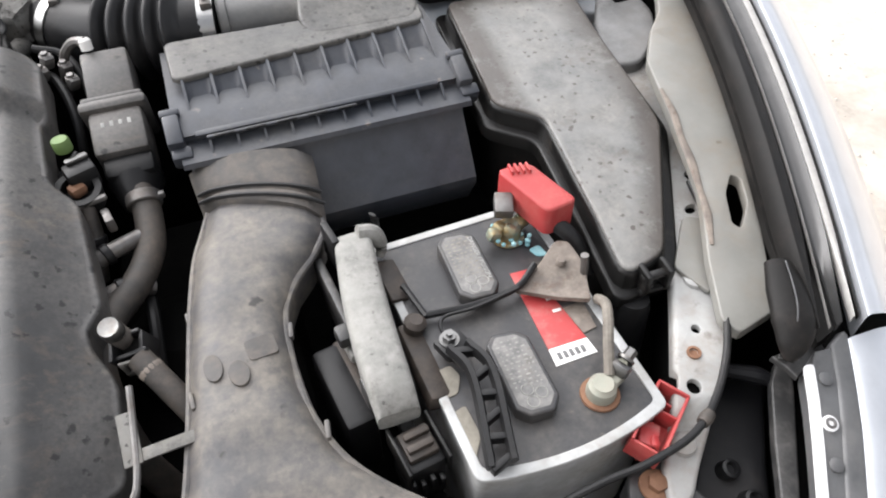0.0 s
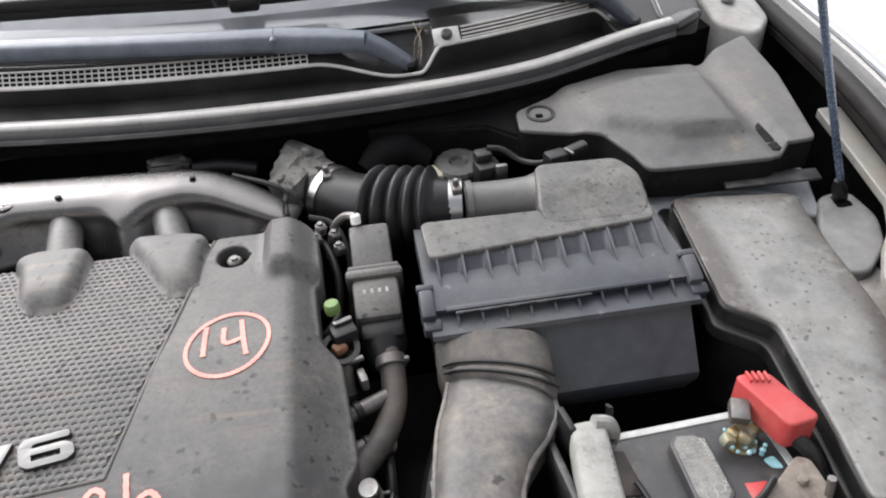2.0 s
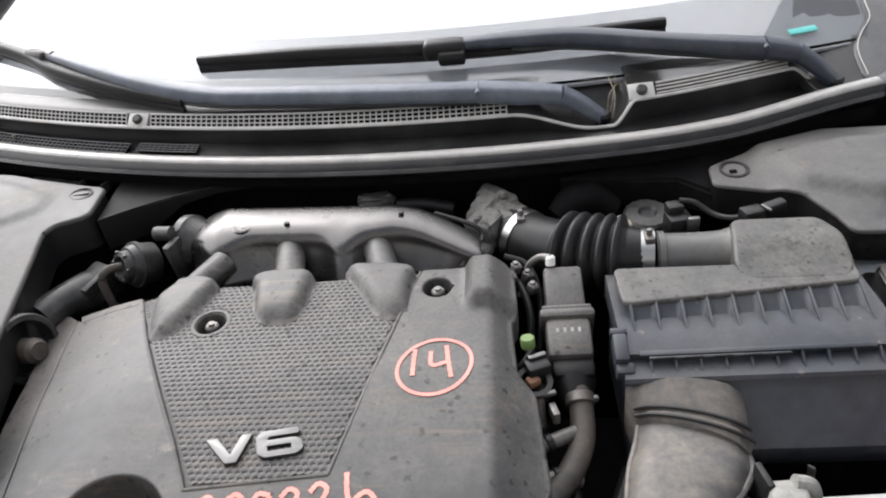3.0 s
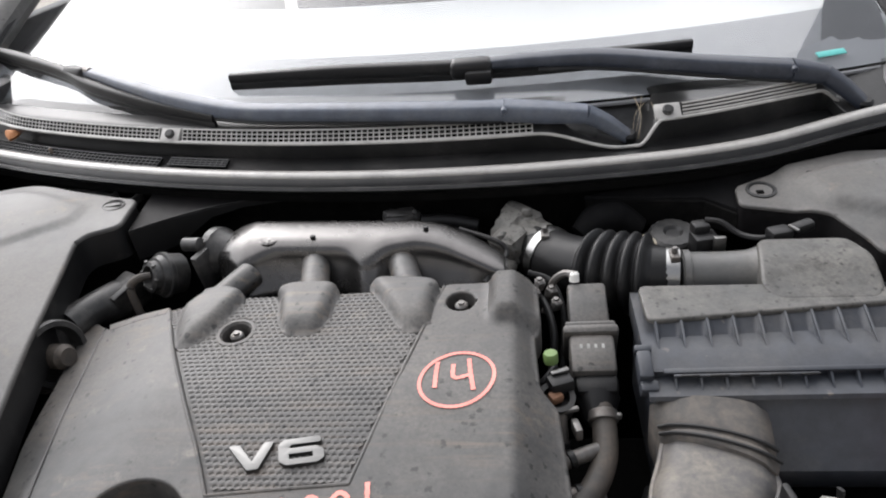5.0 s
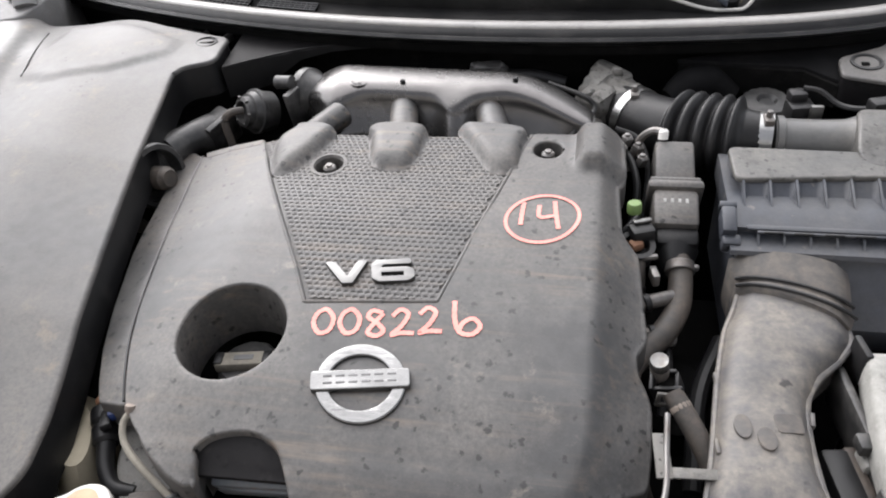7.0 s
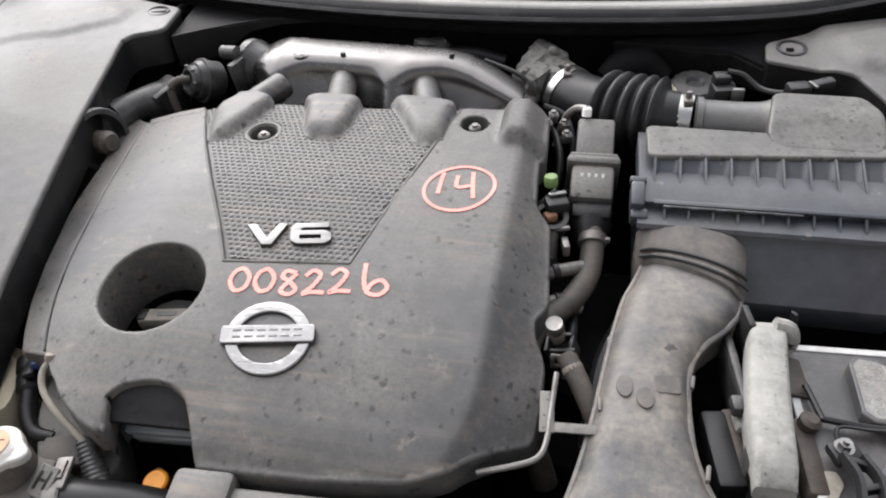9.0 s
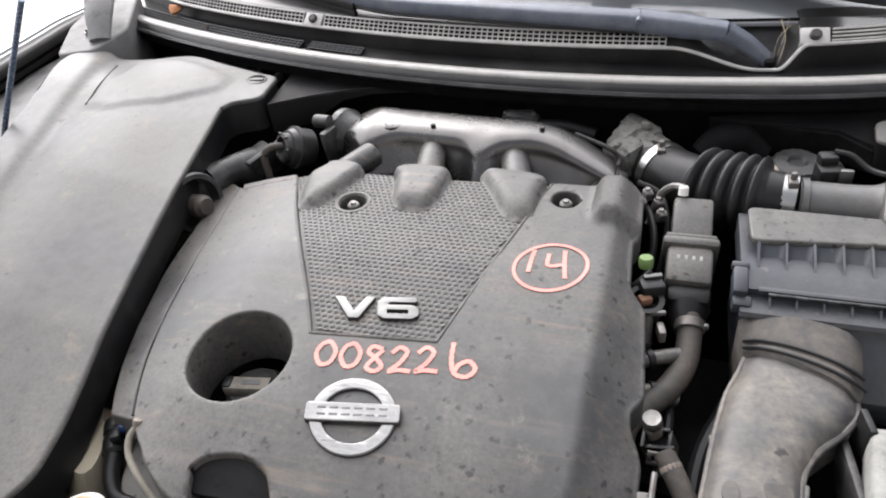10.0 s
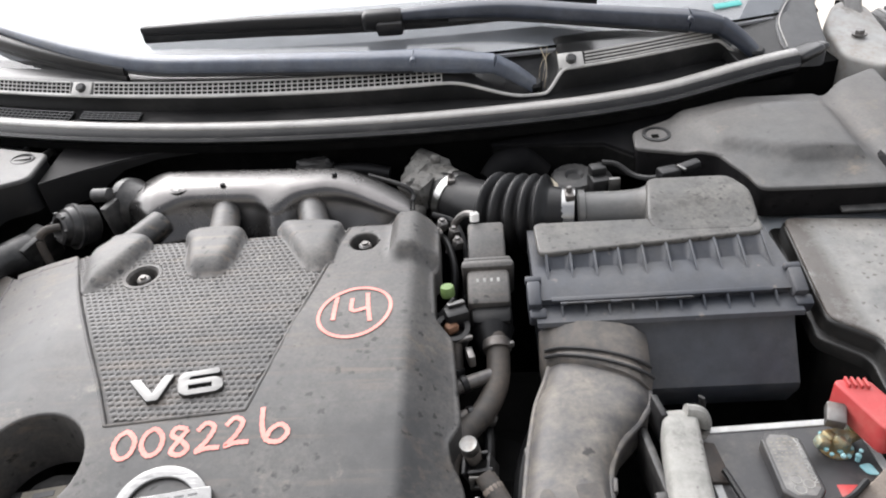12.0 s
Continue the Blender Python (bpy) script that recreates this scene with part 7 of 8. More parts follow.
    for dx, dy, w, d in ((-0.005, 0.0, 0.003, 0.018), (0.005, 0.0, 0.003, 0.018), (0.0, 0.0, 0.008, 0.003)):
        rbox(bm, (-0.245 + dx, -0.152 + dy, 0.825), (w, d, 0.001), 0.0003, (20, 0, -10))
    part("tab_slot", bm, M_BLACK, tag)
    t = thing("wiring_loom", (-0.27, -0.08, 0.78), "grey wire running into a black corrugated loom", "cable")
    bm = B()
    tube(bm, [(-0.3, -0.036, 0.858), (-0.305, -0.05, 0.85), (-0.297, -0.066, 0.84), (-0.27, -0.085, 0.832), (-0.232, -0.104, 0.816)], 0.0036, 10)
    part("wire", bm, M_MUD, t, "pale grey wire")
    bm = B()
    lathe(bm, [(0.0085 + 0.0009 * (k % 2) + 0.0002 * k, 0.0024 * k) for k in range(30)], (-0.236, -0.1, 0.818), (0.5, -0.62, -0.5), 14)
    part("corrugated_sleeve", bm, M_CAPBLACK, t)
    bm = B()
    lathe(bm, [(0.006, -0.005), (0.007, 0.0), (0.006, 0.005)], (-0.3, -0.036, 0.858), (0, 0.5, 1), 12)
    part("terminal", bm, M_TAN, t)
    t = thing("washer_tank", (-0.47, 0.02, 0.6), "beige plastic tank beside the wing cover", "tank")
    bm = B()
    loops = []
    for k in range(9):
        s = k / 8
        loops.append([(-0.455 + 0.055 * s + (0.05 - 0.012 * max(0, k - 6)) * math.cos(a) - 0.03 * math.sin(a), 0.0 - 0.03 * s + (0.075 - 0.014 * max(0, k - 6)) * math.sin(a), 0.55 + 0.255 * s) for a in (2 * math.pi * m / 20 for m in range(20))])
    rings(bm, loops)
    part("tank", bm, M_BEIGE, t)
    bm = B()
    tube(bm, [(-0.45, -0.03, 0.79), (-0.41, -0.085, 0.79), (-0.375, -0.135, 0.77)], 0.018, 14)
    part("filler_hose", bm, M_RUBBER, t)


front_things()


# ---- wings, seals and inner panels ----
def wing(sgn, y0=-0.135):
    t = thing("front_wing", (sgn * 1.0, 0.3, 0.3), "silver metallic front wing panel", "car wing")
    bm = B()
    loops = []
    ys = np.linspace(y0, 1.0, 36)
    for y in ys:
        x, z = wing_at(float(y))
        prof = [(0.0185, 0.0), (0.022, 0.001), (0.036, -0.004), (0.06, -0.018), (0.09, -0.045), (0.11, -0.09), (0.12, -0.16), (0.125, -0.3), (0.12, -0.5)]
        loops.append([(side_x(sgn, x + a), float(y), z + b) for a, b in prof])
    rings(bm, loops, closed=False)
    part("outer_panel", bm, M_PAINT, t, angle=50)
    bm = B()
    rings(bm, [[(side_x(sgn, wing_at(float(y))[0] + a), float(y), wing_at(float(y))[1] + b) for a, b in ((0.0185, 0.0), (0.0178, -0.003), (0.0176, -0.03))] for y in ys], closed=False)
    part("inner_flange", bm, M_PAINT, t, "folded painted edge")


for s in (-1, 1):
    wing(s)


def wing_seal(sgn):
    t = thing("bonnet_seal", (sgn * 0.82, 0.3, 0.8), "black ribbed rubber seal along the wing edge", "rubber seal")
    ys = np.linspace(-0.13, 1.0, 34)

    def strip(off, prof, name, mat):
        bm = B()
        loops = []
        for y in ys:
            x, z = wing_at(float(y))
            k = min(1.0, (float(y) + 0.145) / 0.1)
            loops.append([(side_x(sgn, x + off + a * k), float(y), z + b) for a, b in prof])
        rings(bm, loops)
        part(name, bm, mat, t, angle=50)

    strip(-0.026, [(-0.0135, -0.022), (-0.012, -0.009), (-0.004, -0.002), (0.005, -0.003), (0.0125, -0.011), (0.0125, -0.022)], "round_bead", M_BEAD)
    strip(-0.0125, [(-0.001, -0.0105), (0.0, -0.0075), (0.001, -0.0085), (0.0, -0.012)], "pale_line", M_SEAL)
    strip(-0.0035, [(-0.008, -0.018), (-0.008, -0.011), (-0.003, -0.012), (0.004, -0.008), (0.0078, -0.005), (0.008, -0.018)], "grey_band", M_COWL)
    strip(0.0088, [(-0.004, -0.012), (-0.0038, -0.0045), (0.0, -0.0028), (0.003, -0.0035), (0.0038, -0.012)], "pale_band", M_SEAL)
    strip(0.0148, [(-0.0022, -0.012), (-0.002, -0.007), (0.002, -0.006), (0.003, -0.012)], "edge_groove", M_BEAD)
    strip(-0.01, [(-0.028, -0.03), (0.029, -0.016), (0.029, -0.034), (-0.028, -0.04)], "base_channel", M_BEAD)
    if sgn > 0:
        bm = B()
        tube(bm, [(0.752, -0.065, 0.89), (0.742, -0.09, 0.888), (0.73, -0.117, 0.884), (0.72, -0.132, 0.876), (0.7135, -0.139, 0.868)], [0.012, 0.017, 0.018, 0.012, 0.004], 16, 6, flat=0.55)
        end = part("end_tongue", bm, M_BEAD, t, "rounded rubber tongue at the seal end", angle=70)
        bm = B()
        tube(bm, [(0.752, -0.07, 0.8985), (0.741, -0.094, 0.8985), (0.73, -0.115, 0.8955), (0.72, -0.13, 0.883)], 0.0007, 6, 5)
        part("pale_line", bm, M_TRIM, end)


wing_seal(1)
wing_seal(-1)


def inner_panel():
    t = thing("inner_wing_panel", (0.8, 0.15, 0.7), "primer-grey painted inner wing panel with oblong slot", "inner wing")
    o = [(0.7035, -0.077), (0.711, -0.0913), (0.75, -0.083), (0.776, -0.03), (0.822, 0.08), (0.865, 0.2), (0.895, 0.3), (0.926, 0.42), (0.95, 0.56), (0.918, 0.56), (0.9, 0.44), (0.884, 0.345), (0.86, 0.3), (0.83, 0.268), (0.8, 0.222), (0.782, 0.14), (0.757, 0.05), (0.722, -0.025)]
    slot = soften([(0.795, 0.056), (0.803, 0.048), (0.791, 0.018), (0.768, -0.006), (0.761, 0.002), (0.776, 0.036)], 0.005, 3)

    def zf(x, y):
        return float(np.interp(y, [-0.1, 0.0, 0.1, 0.25, 0.56], [0.846, 0.868, 0.88, 0.9, 0.92]))

    bm = B()
    plate(bm, soften(o, 0.003, 2), zf, 0.002, 0.012, [slot], 0.04, 0.012, 0.001)
    part("panel", bm, M_APRON, t)
    bm = B()
    edge = [(0.731, -0.012), (0.744, 0.018), (0.754, 0.044), (0.765, 0.08), (0.774, 0.112), (0.783, 0.145), (0.79, 0.18)]
    tube(bm, [(x + 0.0015 * (k % 2), y, zf(x, y) + 0.0005) for k, (x, y) in enumerate(edge)], [0.002, 0.004, 0.003, 0.0045, 0.0035, 0.004, 0.002], 8, 5, flat=0.5)
    part("seam_sealer", bm, M_TAN, t, "brown rusty seam along the panel edge")
    bm = B()
    plate(bm, soften([(0.79, 0.275), (0.81, 0.345), (0.845, 0.41), (0.885, 0.415), (0.889, 0.36), (0.866, 0.31), (0.82, 0.268)], 0.014, 4), lambda x, y: 0.868 + 0.05 * (y - 0.34), 0.005, 0.03, step=0.03)
    part("strut_foot_plate", bm, M_SIDEGREY, t, "grey painted strut plate")
    t = thing("apron_rail", (0.7, -0.05, 0.68), "light grey body rail with punched holes", "body rail")
    o = [(0.77, 0.14), (0.782, 0.22), (0.79, 0.31), (0.85, 0.32), (0.838, 0.22), (0.8, 0.13), (0.772, 0.07), (0.759, 0.035), (0.742, -0.005), (0.724, -0.052), (0.709, -0.084), (0.689, -0.106), (0.67, -0.1245), (0.647, -0.1485), (0.629, -0.166), (0.61, -0.188), (0.598, -0.188),
         (0.606, -0.166), (0.621, -0.147), (0.643, -0.112), (0.655, -0.092), (0.683, -0.045), (0.7127, 0.008), (0.74, 0.07)]
    rz = lambda x, y: float(np.interp(y, [-0.2, -0.142, -0.13, -0.1, 0.0, 0.1, 0.32], [0.8, 0.814, 0.828, 0.833, 0.84, 0.847, 0.852]))  # noqa: E731
    holes = [circle2(0.757, 0.051, 0.0085, 0.0058, 16, 0.4), circle2(0.7296, 0.0046, 0.0034, None, 12), circle2(0.685, -0.0706, 0.0052, None, 16), circle2(0.6697, -0.0907, 0.0046, None, 16), circle2(0.654, -0.117, 0.0072, None, 16), circle2(0.7805, 0.0905, 0.0058, 0.0075, 16)]
    bm = B()
    plate(bm, soften(o, 0.008, 3), rz, 0.005, 0.016, holes, 0.03, 0.006, 0.001)
    part("rail", bm, M_RAIL, t, angle=50)
    # black block under the holes stands in for the rail's shaded hollow
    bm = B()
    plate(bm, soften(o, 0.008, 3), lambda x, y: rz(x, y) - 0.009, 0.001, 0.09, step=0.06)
    part("rail_hollow_shade", bm, M_DARK, t, "black block standing in for shade inside the rail")
    for x, y in ((0.712, -0.025), (0.626, -0.152)):
        bm = B()
        lathe(bm, [(0.011, -0.002), (0.01, 0.003), (0.006, 0.005)], (x, y, rz(x, y)), (0, 0, 1), 16)
        part("boss", bm, M_RAIL, t)
    bm = B()
    plate(bm, soften([(0.7, -0.01), (0.715, -0.045), (0.735, -0.03), (0.76, 0.03), (0.74, 0.04)], 0.006, 3), lambda x, y: rz(x, y) + 0.006, 0.001, 0.004, step=0.05)
    part("bracket", bm, M_APRON, t)
    bm = B()
    lathe(bm, [(0.0062, -0.001), (0.0062, 0.0012), (0.0042, 0.0014), (0.004, -0.002)], (0.6697, -0.0907, rz(0.67, -0.09) + 0.0005), (0, 0, 1), 18)
    part("rust_ring", bm, M_RUST, t, "rusty ring round a punched hole")
    c = thing("bonnet_cable", (0.66, -0.1, 0.8), "thin black bonnet release cable along the rail", "cable")
    bm = B()
    tube(bm, [(0.767, 0.075, 0.856), (0.7535, 0.022, 0.853), (0.728, -0.034, 0.85), (0.7085, -0.075, 0.848), (0.686, -0.109, 0.843), (0.655, -0.139, 0.84), (0.6225, -0.157, 0.838), (0.58, -0.164, 0.835), (0.5436, -0.163, 0.828), (0.5, -0.168, 0.82), (0.46, -0.19, 0.8)], 0.0033, 10)
    part("sheath", bm, M_RUBBER, c)
    bm = B()
    lathe(bm, [(0.005, -0.006), (0.006, 0), (0.005, 0.006)], (0.642, -0.148, 0.838), (0.8, 0.4, 0), 12)
    part("clip", bm, M_HOSE, c)
    b = thing("corner_bracket", (0.6, -0.18, 0.74), "black steel bracket with a rusty bolt", "bracket")
    bm = B()
    plate(bm, soften([(0.56, -0.2), (0.578, -0.155), (0.612, -0.152), (0.63, -0.21), (0.6, -0.24)], 0.01, 3), lambda x, y: 0.795, 0.003, 0.03, step=0.1)
    part("plate", bm, M_COWL, b)
    bm = B()
    lathe(bm, [(0.014, 0), (0.0135, 0.002), (0.009, 0.003)], (0.594, -0.17, 0.796), (0, 0, 1), 24)
    lathe(bm, [(0.008, 0.002), (0.008, 0.009), (0.006, 0.01)], (0.594, -0.17, 0.796), (0, 0, 1), 6)
    part("bolt", bm, M_RUST, b, "rusty bolt")
    # headlamp surround in the front corner
    h = thing("headlamp_surround", (0.74, -0.25, 0.6), "black plastic headlamp housing with silver edge trim", "headlamp housing")
    fz = lambda x, y: 0.868 + 0.3 * (y + 0.14)  # noqa: E731
    bm = B()
    plate(bm, [(0.6, -0.22), (0.66, -0.15), (0.7, -0.1), (0.745, -0.11), (0.727, -0.132), (0.696, -0.178), (0.672, -0.218), (0.62, -0.32), (0.56, -0.32)], lambda x, y: 0.775 + 0.1 * (x - 0.68), 0.006, 0.1, step=0.03)
    housing = part("housing", bm, M_LINER, h, "smooth black housing wall")
    bm = B()
    tube(bm, [(0.7, -0.1, 0.805), (0.725, -0.118, 0.808), (0.735, -0.13, 0.806)], [0.006, 0.008, 0.004], 10)
    part("housing_swage", bm, M_LINER, housing)
    for x, y in ((0.6657, -0.1733), (0.6677, -0.2018)):
        bm = B()
        lathe(bm, [(0.009, -0.004), (0.008, 0.008), (0.0055, 0.009), (0.004, 0.004)], (x, y, 0.776), (0.1, -0.2, 1), 16)
        part("screw_post", bm, M_BLACK, housing)
    left = [(0.7443, -0.1152), (0.7261, -0.1323), (0.6951, -0.1791), (0.6725, -0.2172), (0.62, -0.3)]
    right = [(0.7501, -0.1207), (0.7378, -0.142), (0.7069, -0.1861), (0.6816, -0.2227), (0.63, -0.305)]
    bm = B()
    plate(bm, soften(left + right[::-1], 0.004, 2), lambda x, y: 0.818 + 0.06 * (y + 0.14), 0.002, 0.01, step=0.02)
    part("reflector_strip", bm, M_CAPBLACK, h, "grey plastic strip inside the headlamp")
    # the shade in the gap is drawn as a black sheet
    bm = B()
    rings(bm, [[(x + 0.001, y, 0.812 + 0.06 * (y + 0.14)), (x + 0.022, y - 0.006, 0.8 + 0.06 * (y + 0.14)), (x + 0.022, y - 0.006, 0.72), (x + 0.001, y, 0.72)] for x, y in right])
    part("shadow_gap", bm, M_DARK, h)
    edge = [(0.7246, -0.1467), (0.7132, -0.1712), (0.6985, -0.1989), (0.6803, -0.2312), (0.635, -0.305)]
    bm = B()
    plate(bm, soften(edge + [(x + 0.007, y - 0.0012) for x, y in edge[::-1]], 0.002, 2), lambda x, y: fz(x, y) + 0.001, 0.001, 0.003, step=0.02)
    part("silver_edge", bm, M_WHITEEDGE, h, "white edge trim")
    dark = [(0.7544, -0.1409), (0.7453, -0.1643), (0.7256, -0.1995), (0.7017, -0.2382), (0.655, -0.31)]
    bm = B()
    plate(bm, [(0.7395, -0.1399)] + [(x - 0.001, y) for x, y in dark] + [(x + 0.0075, y - 0.001) for x, y in edge[::-1]], fz, 0.001, 0.03, step=0.03)
    flange = part("top_flange", bm, M_TRIM, h, "grey plastic flange")
    bm = B()
    tube(bm, [(x, y, fz(x, y) - 0.0005) for x, y in dark], 0.0016, 8, 5)
    part("flange_groove", bm, M_BLACK, flange)
    for x, y in ((0.7348, -0.1602), (0.7056, -0.2168)):
        bm = B()
        lathe(bm, [(0.0055, 0), (0.0055, 0.0018), (0.004, 0.0026)], (x, y, fz(x, y)), (0, -0.25, 1), 18)
        part("push_clip", bm, M_TRIM, flange)
    bm = B()
    lathe(bm, [(0.0062, 0), (0.0062, 0.002), (0.0048, 0.0024)], (0.7183, -0.19, fz(0.7183, -0.19)), (0, -0.25, 1), 20)
    eye = part("screw_eye", bm, M_WHITEEDGE, flange, "white eye round a screw")
    bm = B()
    lathe(bm, [(0.0044, 0.001), (0.0044, 0.0032), (0.0025, 0.0036), (0.0018, 0.002)], (0.7183, -0.19, fz(0.7183, -0.19)), (0, -0.25, 1), 16)
    part("screw", bm, M_ZINC, eye)
    far = [(0.7707, -0.1342), (0.7555, -0.1674), (0.737, -0.2032), (0.7133, -0.242), (0.67, -0.315)]
    bm = B()
    plate(bm, [(x + 0.0015, y) for x, y in dark] + far[::-1], lambda x, y: fz(x, y) + 0.002, 0.004, 0.03, step=0.02)
    part("outer_flange", bm, M_TRIM, h, "rounded grey outer flange")
    bm = B()
    plate(bm, [(0.7193, -0.1243), (0.765, -0.1233), (0.7627, -0.1314), (0.7261, -0.145), (0.7245, -0.135)], lambda x, y: 0.85, 0.002, 0.006, step=0.05)
    part("corner_gusset", bm, M_CAPBLACK, h)
    bm = B()
    bolt(bm, (0.7235, -0.1275, 0.85), 0.0025, 0.003)
    part("gusset_rivet", bm, M_STEEL, h)
    # painted corner ahead of the wing gap
    f = thing("bumper_corner", (0.83, -0.3, 0.3), "silver metallic bumper corner ahead of the wing gap", "bumper")
    bm = B()
    loops = []
    line = far[::-1]
    for y in np.linspace(-0.4, -0.139, 14):
        x = float(np.interp(y, [q[1] for q in line], [q[0] for q in line])) - 0.45 * max(0.0, -0.315 - float(y))
        z = fz(x, float(y)) + 0.003
        prof = [(0.001, -0.03), (0.001, -0.003), (0.005, 0.0), (0.03, -0.001), (0.07, -0.01), (0.105, -0.04), (0.125, -0.09), (0.135, -0.2), (0.135, -0.5)]
        loops.append([(x + a, float(y), z + b) for a, b in prof])
    rings(bm, loops, closed=False)
    part("panel", bm, M_PAINT, f, angle=50)
    s = thing("gas_strut", (0.862, 0.397, 0.86), "blue-black bonnet gas strut on a ball joint", "gas strut")
    bm = B()
    tube(bm, [(0.862, 0.4, 0.89), (0.813, 0.392, 1.0), (0.743, 0.38, 1.16)], 0.0046, 14, 3)
    part("rod", bm, M_GASROD, s)
    bm = B()
    lathe(bm, [(0.007, 0), (0.0095, 0.004), (0.0095, 0.02), (0.006, 0.034), (0.005, 0.036)], (0.866, 0.4, 0.872), (-0.42, -0.06, 1), 16)
    part("end_fitting", bm, M_BLACK, s)
    bm = B()
    rbox(bm, (0.862, 0.398, 0.866), (0.026, 0.03, 0.012), 0.004, (0, -10, 10))
    part("mount", bm, M_DARK, s)


    k = thing("strut_tower", (0.72, 0.45, 0.7), "blue-grey painted strut tower flange behind the fuse box", "strut tower")
    bm = B()
    plate(bm, soften([(0.598, 0.4), (0.615, 0.5), (0.72, 0.51), (0.84, 0.46), (0.83, 0.385), (0.8, 0.396), (0.7253, 0.418), (0.666, 0.424), (0.63, 0.405)], 0.008, 3), lambda x, y: 0.876 + 0.25 * (y - 0.42) + 0.004 * math.sin(60 * x + 30 * y), 0.004, 0.15, step=0.012)
    part("flange", bm, M_STRIP, k)
    bm = B()
    tube(bm, [(0.64, 0.43, 0.879), (0.69, 0.437, 0.883), (0.75, 0.43, 0.881), (0.81, 0.408, 0.876)], 0.004, 8)
    part("swage", bm, M_STRIP, k)


inner_panel()


def cowl_end():
    t = thing("cowl_end_bracket", (-0.97, 0.82, 0.86), "grey painted body bracket at the end of the cowl", "bracket")
    bm = B()
    plate(bm, soften([(-0.9, 0.79), (-0.93, 0.72), (-1.0, 0.7), (-1.04, 0.8), (-1.03, 0.93), (-0.96, 0.93)], 0.012, 3), lambda x, y: 0.985 + 0.25 * (y - 0.75), 0.006, 0.16, step=0.03)
    part("foot", bm, M_SIDEGREY, t)
    bm = B()
    tube(bm, [(-0.93, 0.745, 0.985), (-0.95, 0.79, 1.03), (-0.985, 0.86, 1.07)], [0.022, 0.03, 0.035], 14, 6, flat=0.5)
    part("gusset", bm, M_SIDEGREY, t)
    bm = B()
    bolt(bm, (-0.975, 0.77, 0.992), 0.007, 0.008)
    part("bolt", bm, M_ZINC, t)
    bm = B()
    slot = soften([(-1.0, 0.66), (-1.03, 0.71), (-1.045, 0.69), (-1.015, 0.62)], 0.006, 3)
    plate(bm, soften([(-0.9, 0.43), (-0.955, 0.6), (-0.975, 0.76), (-1.07, 0.79), (-1.08, 0.68), (-1.06, 0.5), (-1.0, 0.34), (-0.93, 0.24), (-0.86, 0.2)], 0.01, 3), lambda x, y: 0.905 + 0.06 * (y - 0.4) - 0.1 * (x + 0.97), 0.003, 0.02, [slot], 0.05, 0.02, 0.001)
    part("inner_flange", bm, M_SIDEGREY, t)


cowl_end()


def left_strut():
    s = thing("gas_strut", (-0.86, 0.42, 0.86), "thin black bonnet gas strut on a ball joint", "gas strut")
    bm = B()
    tube(bm, [(-0.9156, 0.4133, 0.89), (-0.822, 0.4165, 1.03), (-0.7293, 0.42, 1.1639)], 0.0045, 14, 3)
    part("rod", bm, M_GASROD, s)
    bm = B()
    lathe(bm, [(0.009, 0), (0.011, 0.004), (0.011, 0.022), (0.008, 0.028)], (-0.921, 0.413, 0.9), (0.3, 0.0, 1), 16)
    part("end_fitting", bm, M_BLACK, s)


left_strut()


# ---- cowl and windscreen ----
def sweep(bm, prof, x0, x1, n=60, closed=True, dz=None):
    """Draws a (y, z) profile, given from the cowl's front line, along the curve of the screen."""
    loops = []
    for k in range(n + 1):
        x = x0 + (x1 - x0) * k / n
        y0 = strip_y(x)
        loops.append([(x, y0 + a, b + (dz(x) if dz else 0)) for a, b in prof])
    rings(bm, loops, closed=closed)


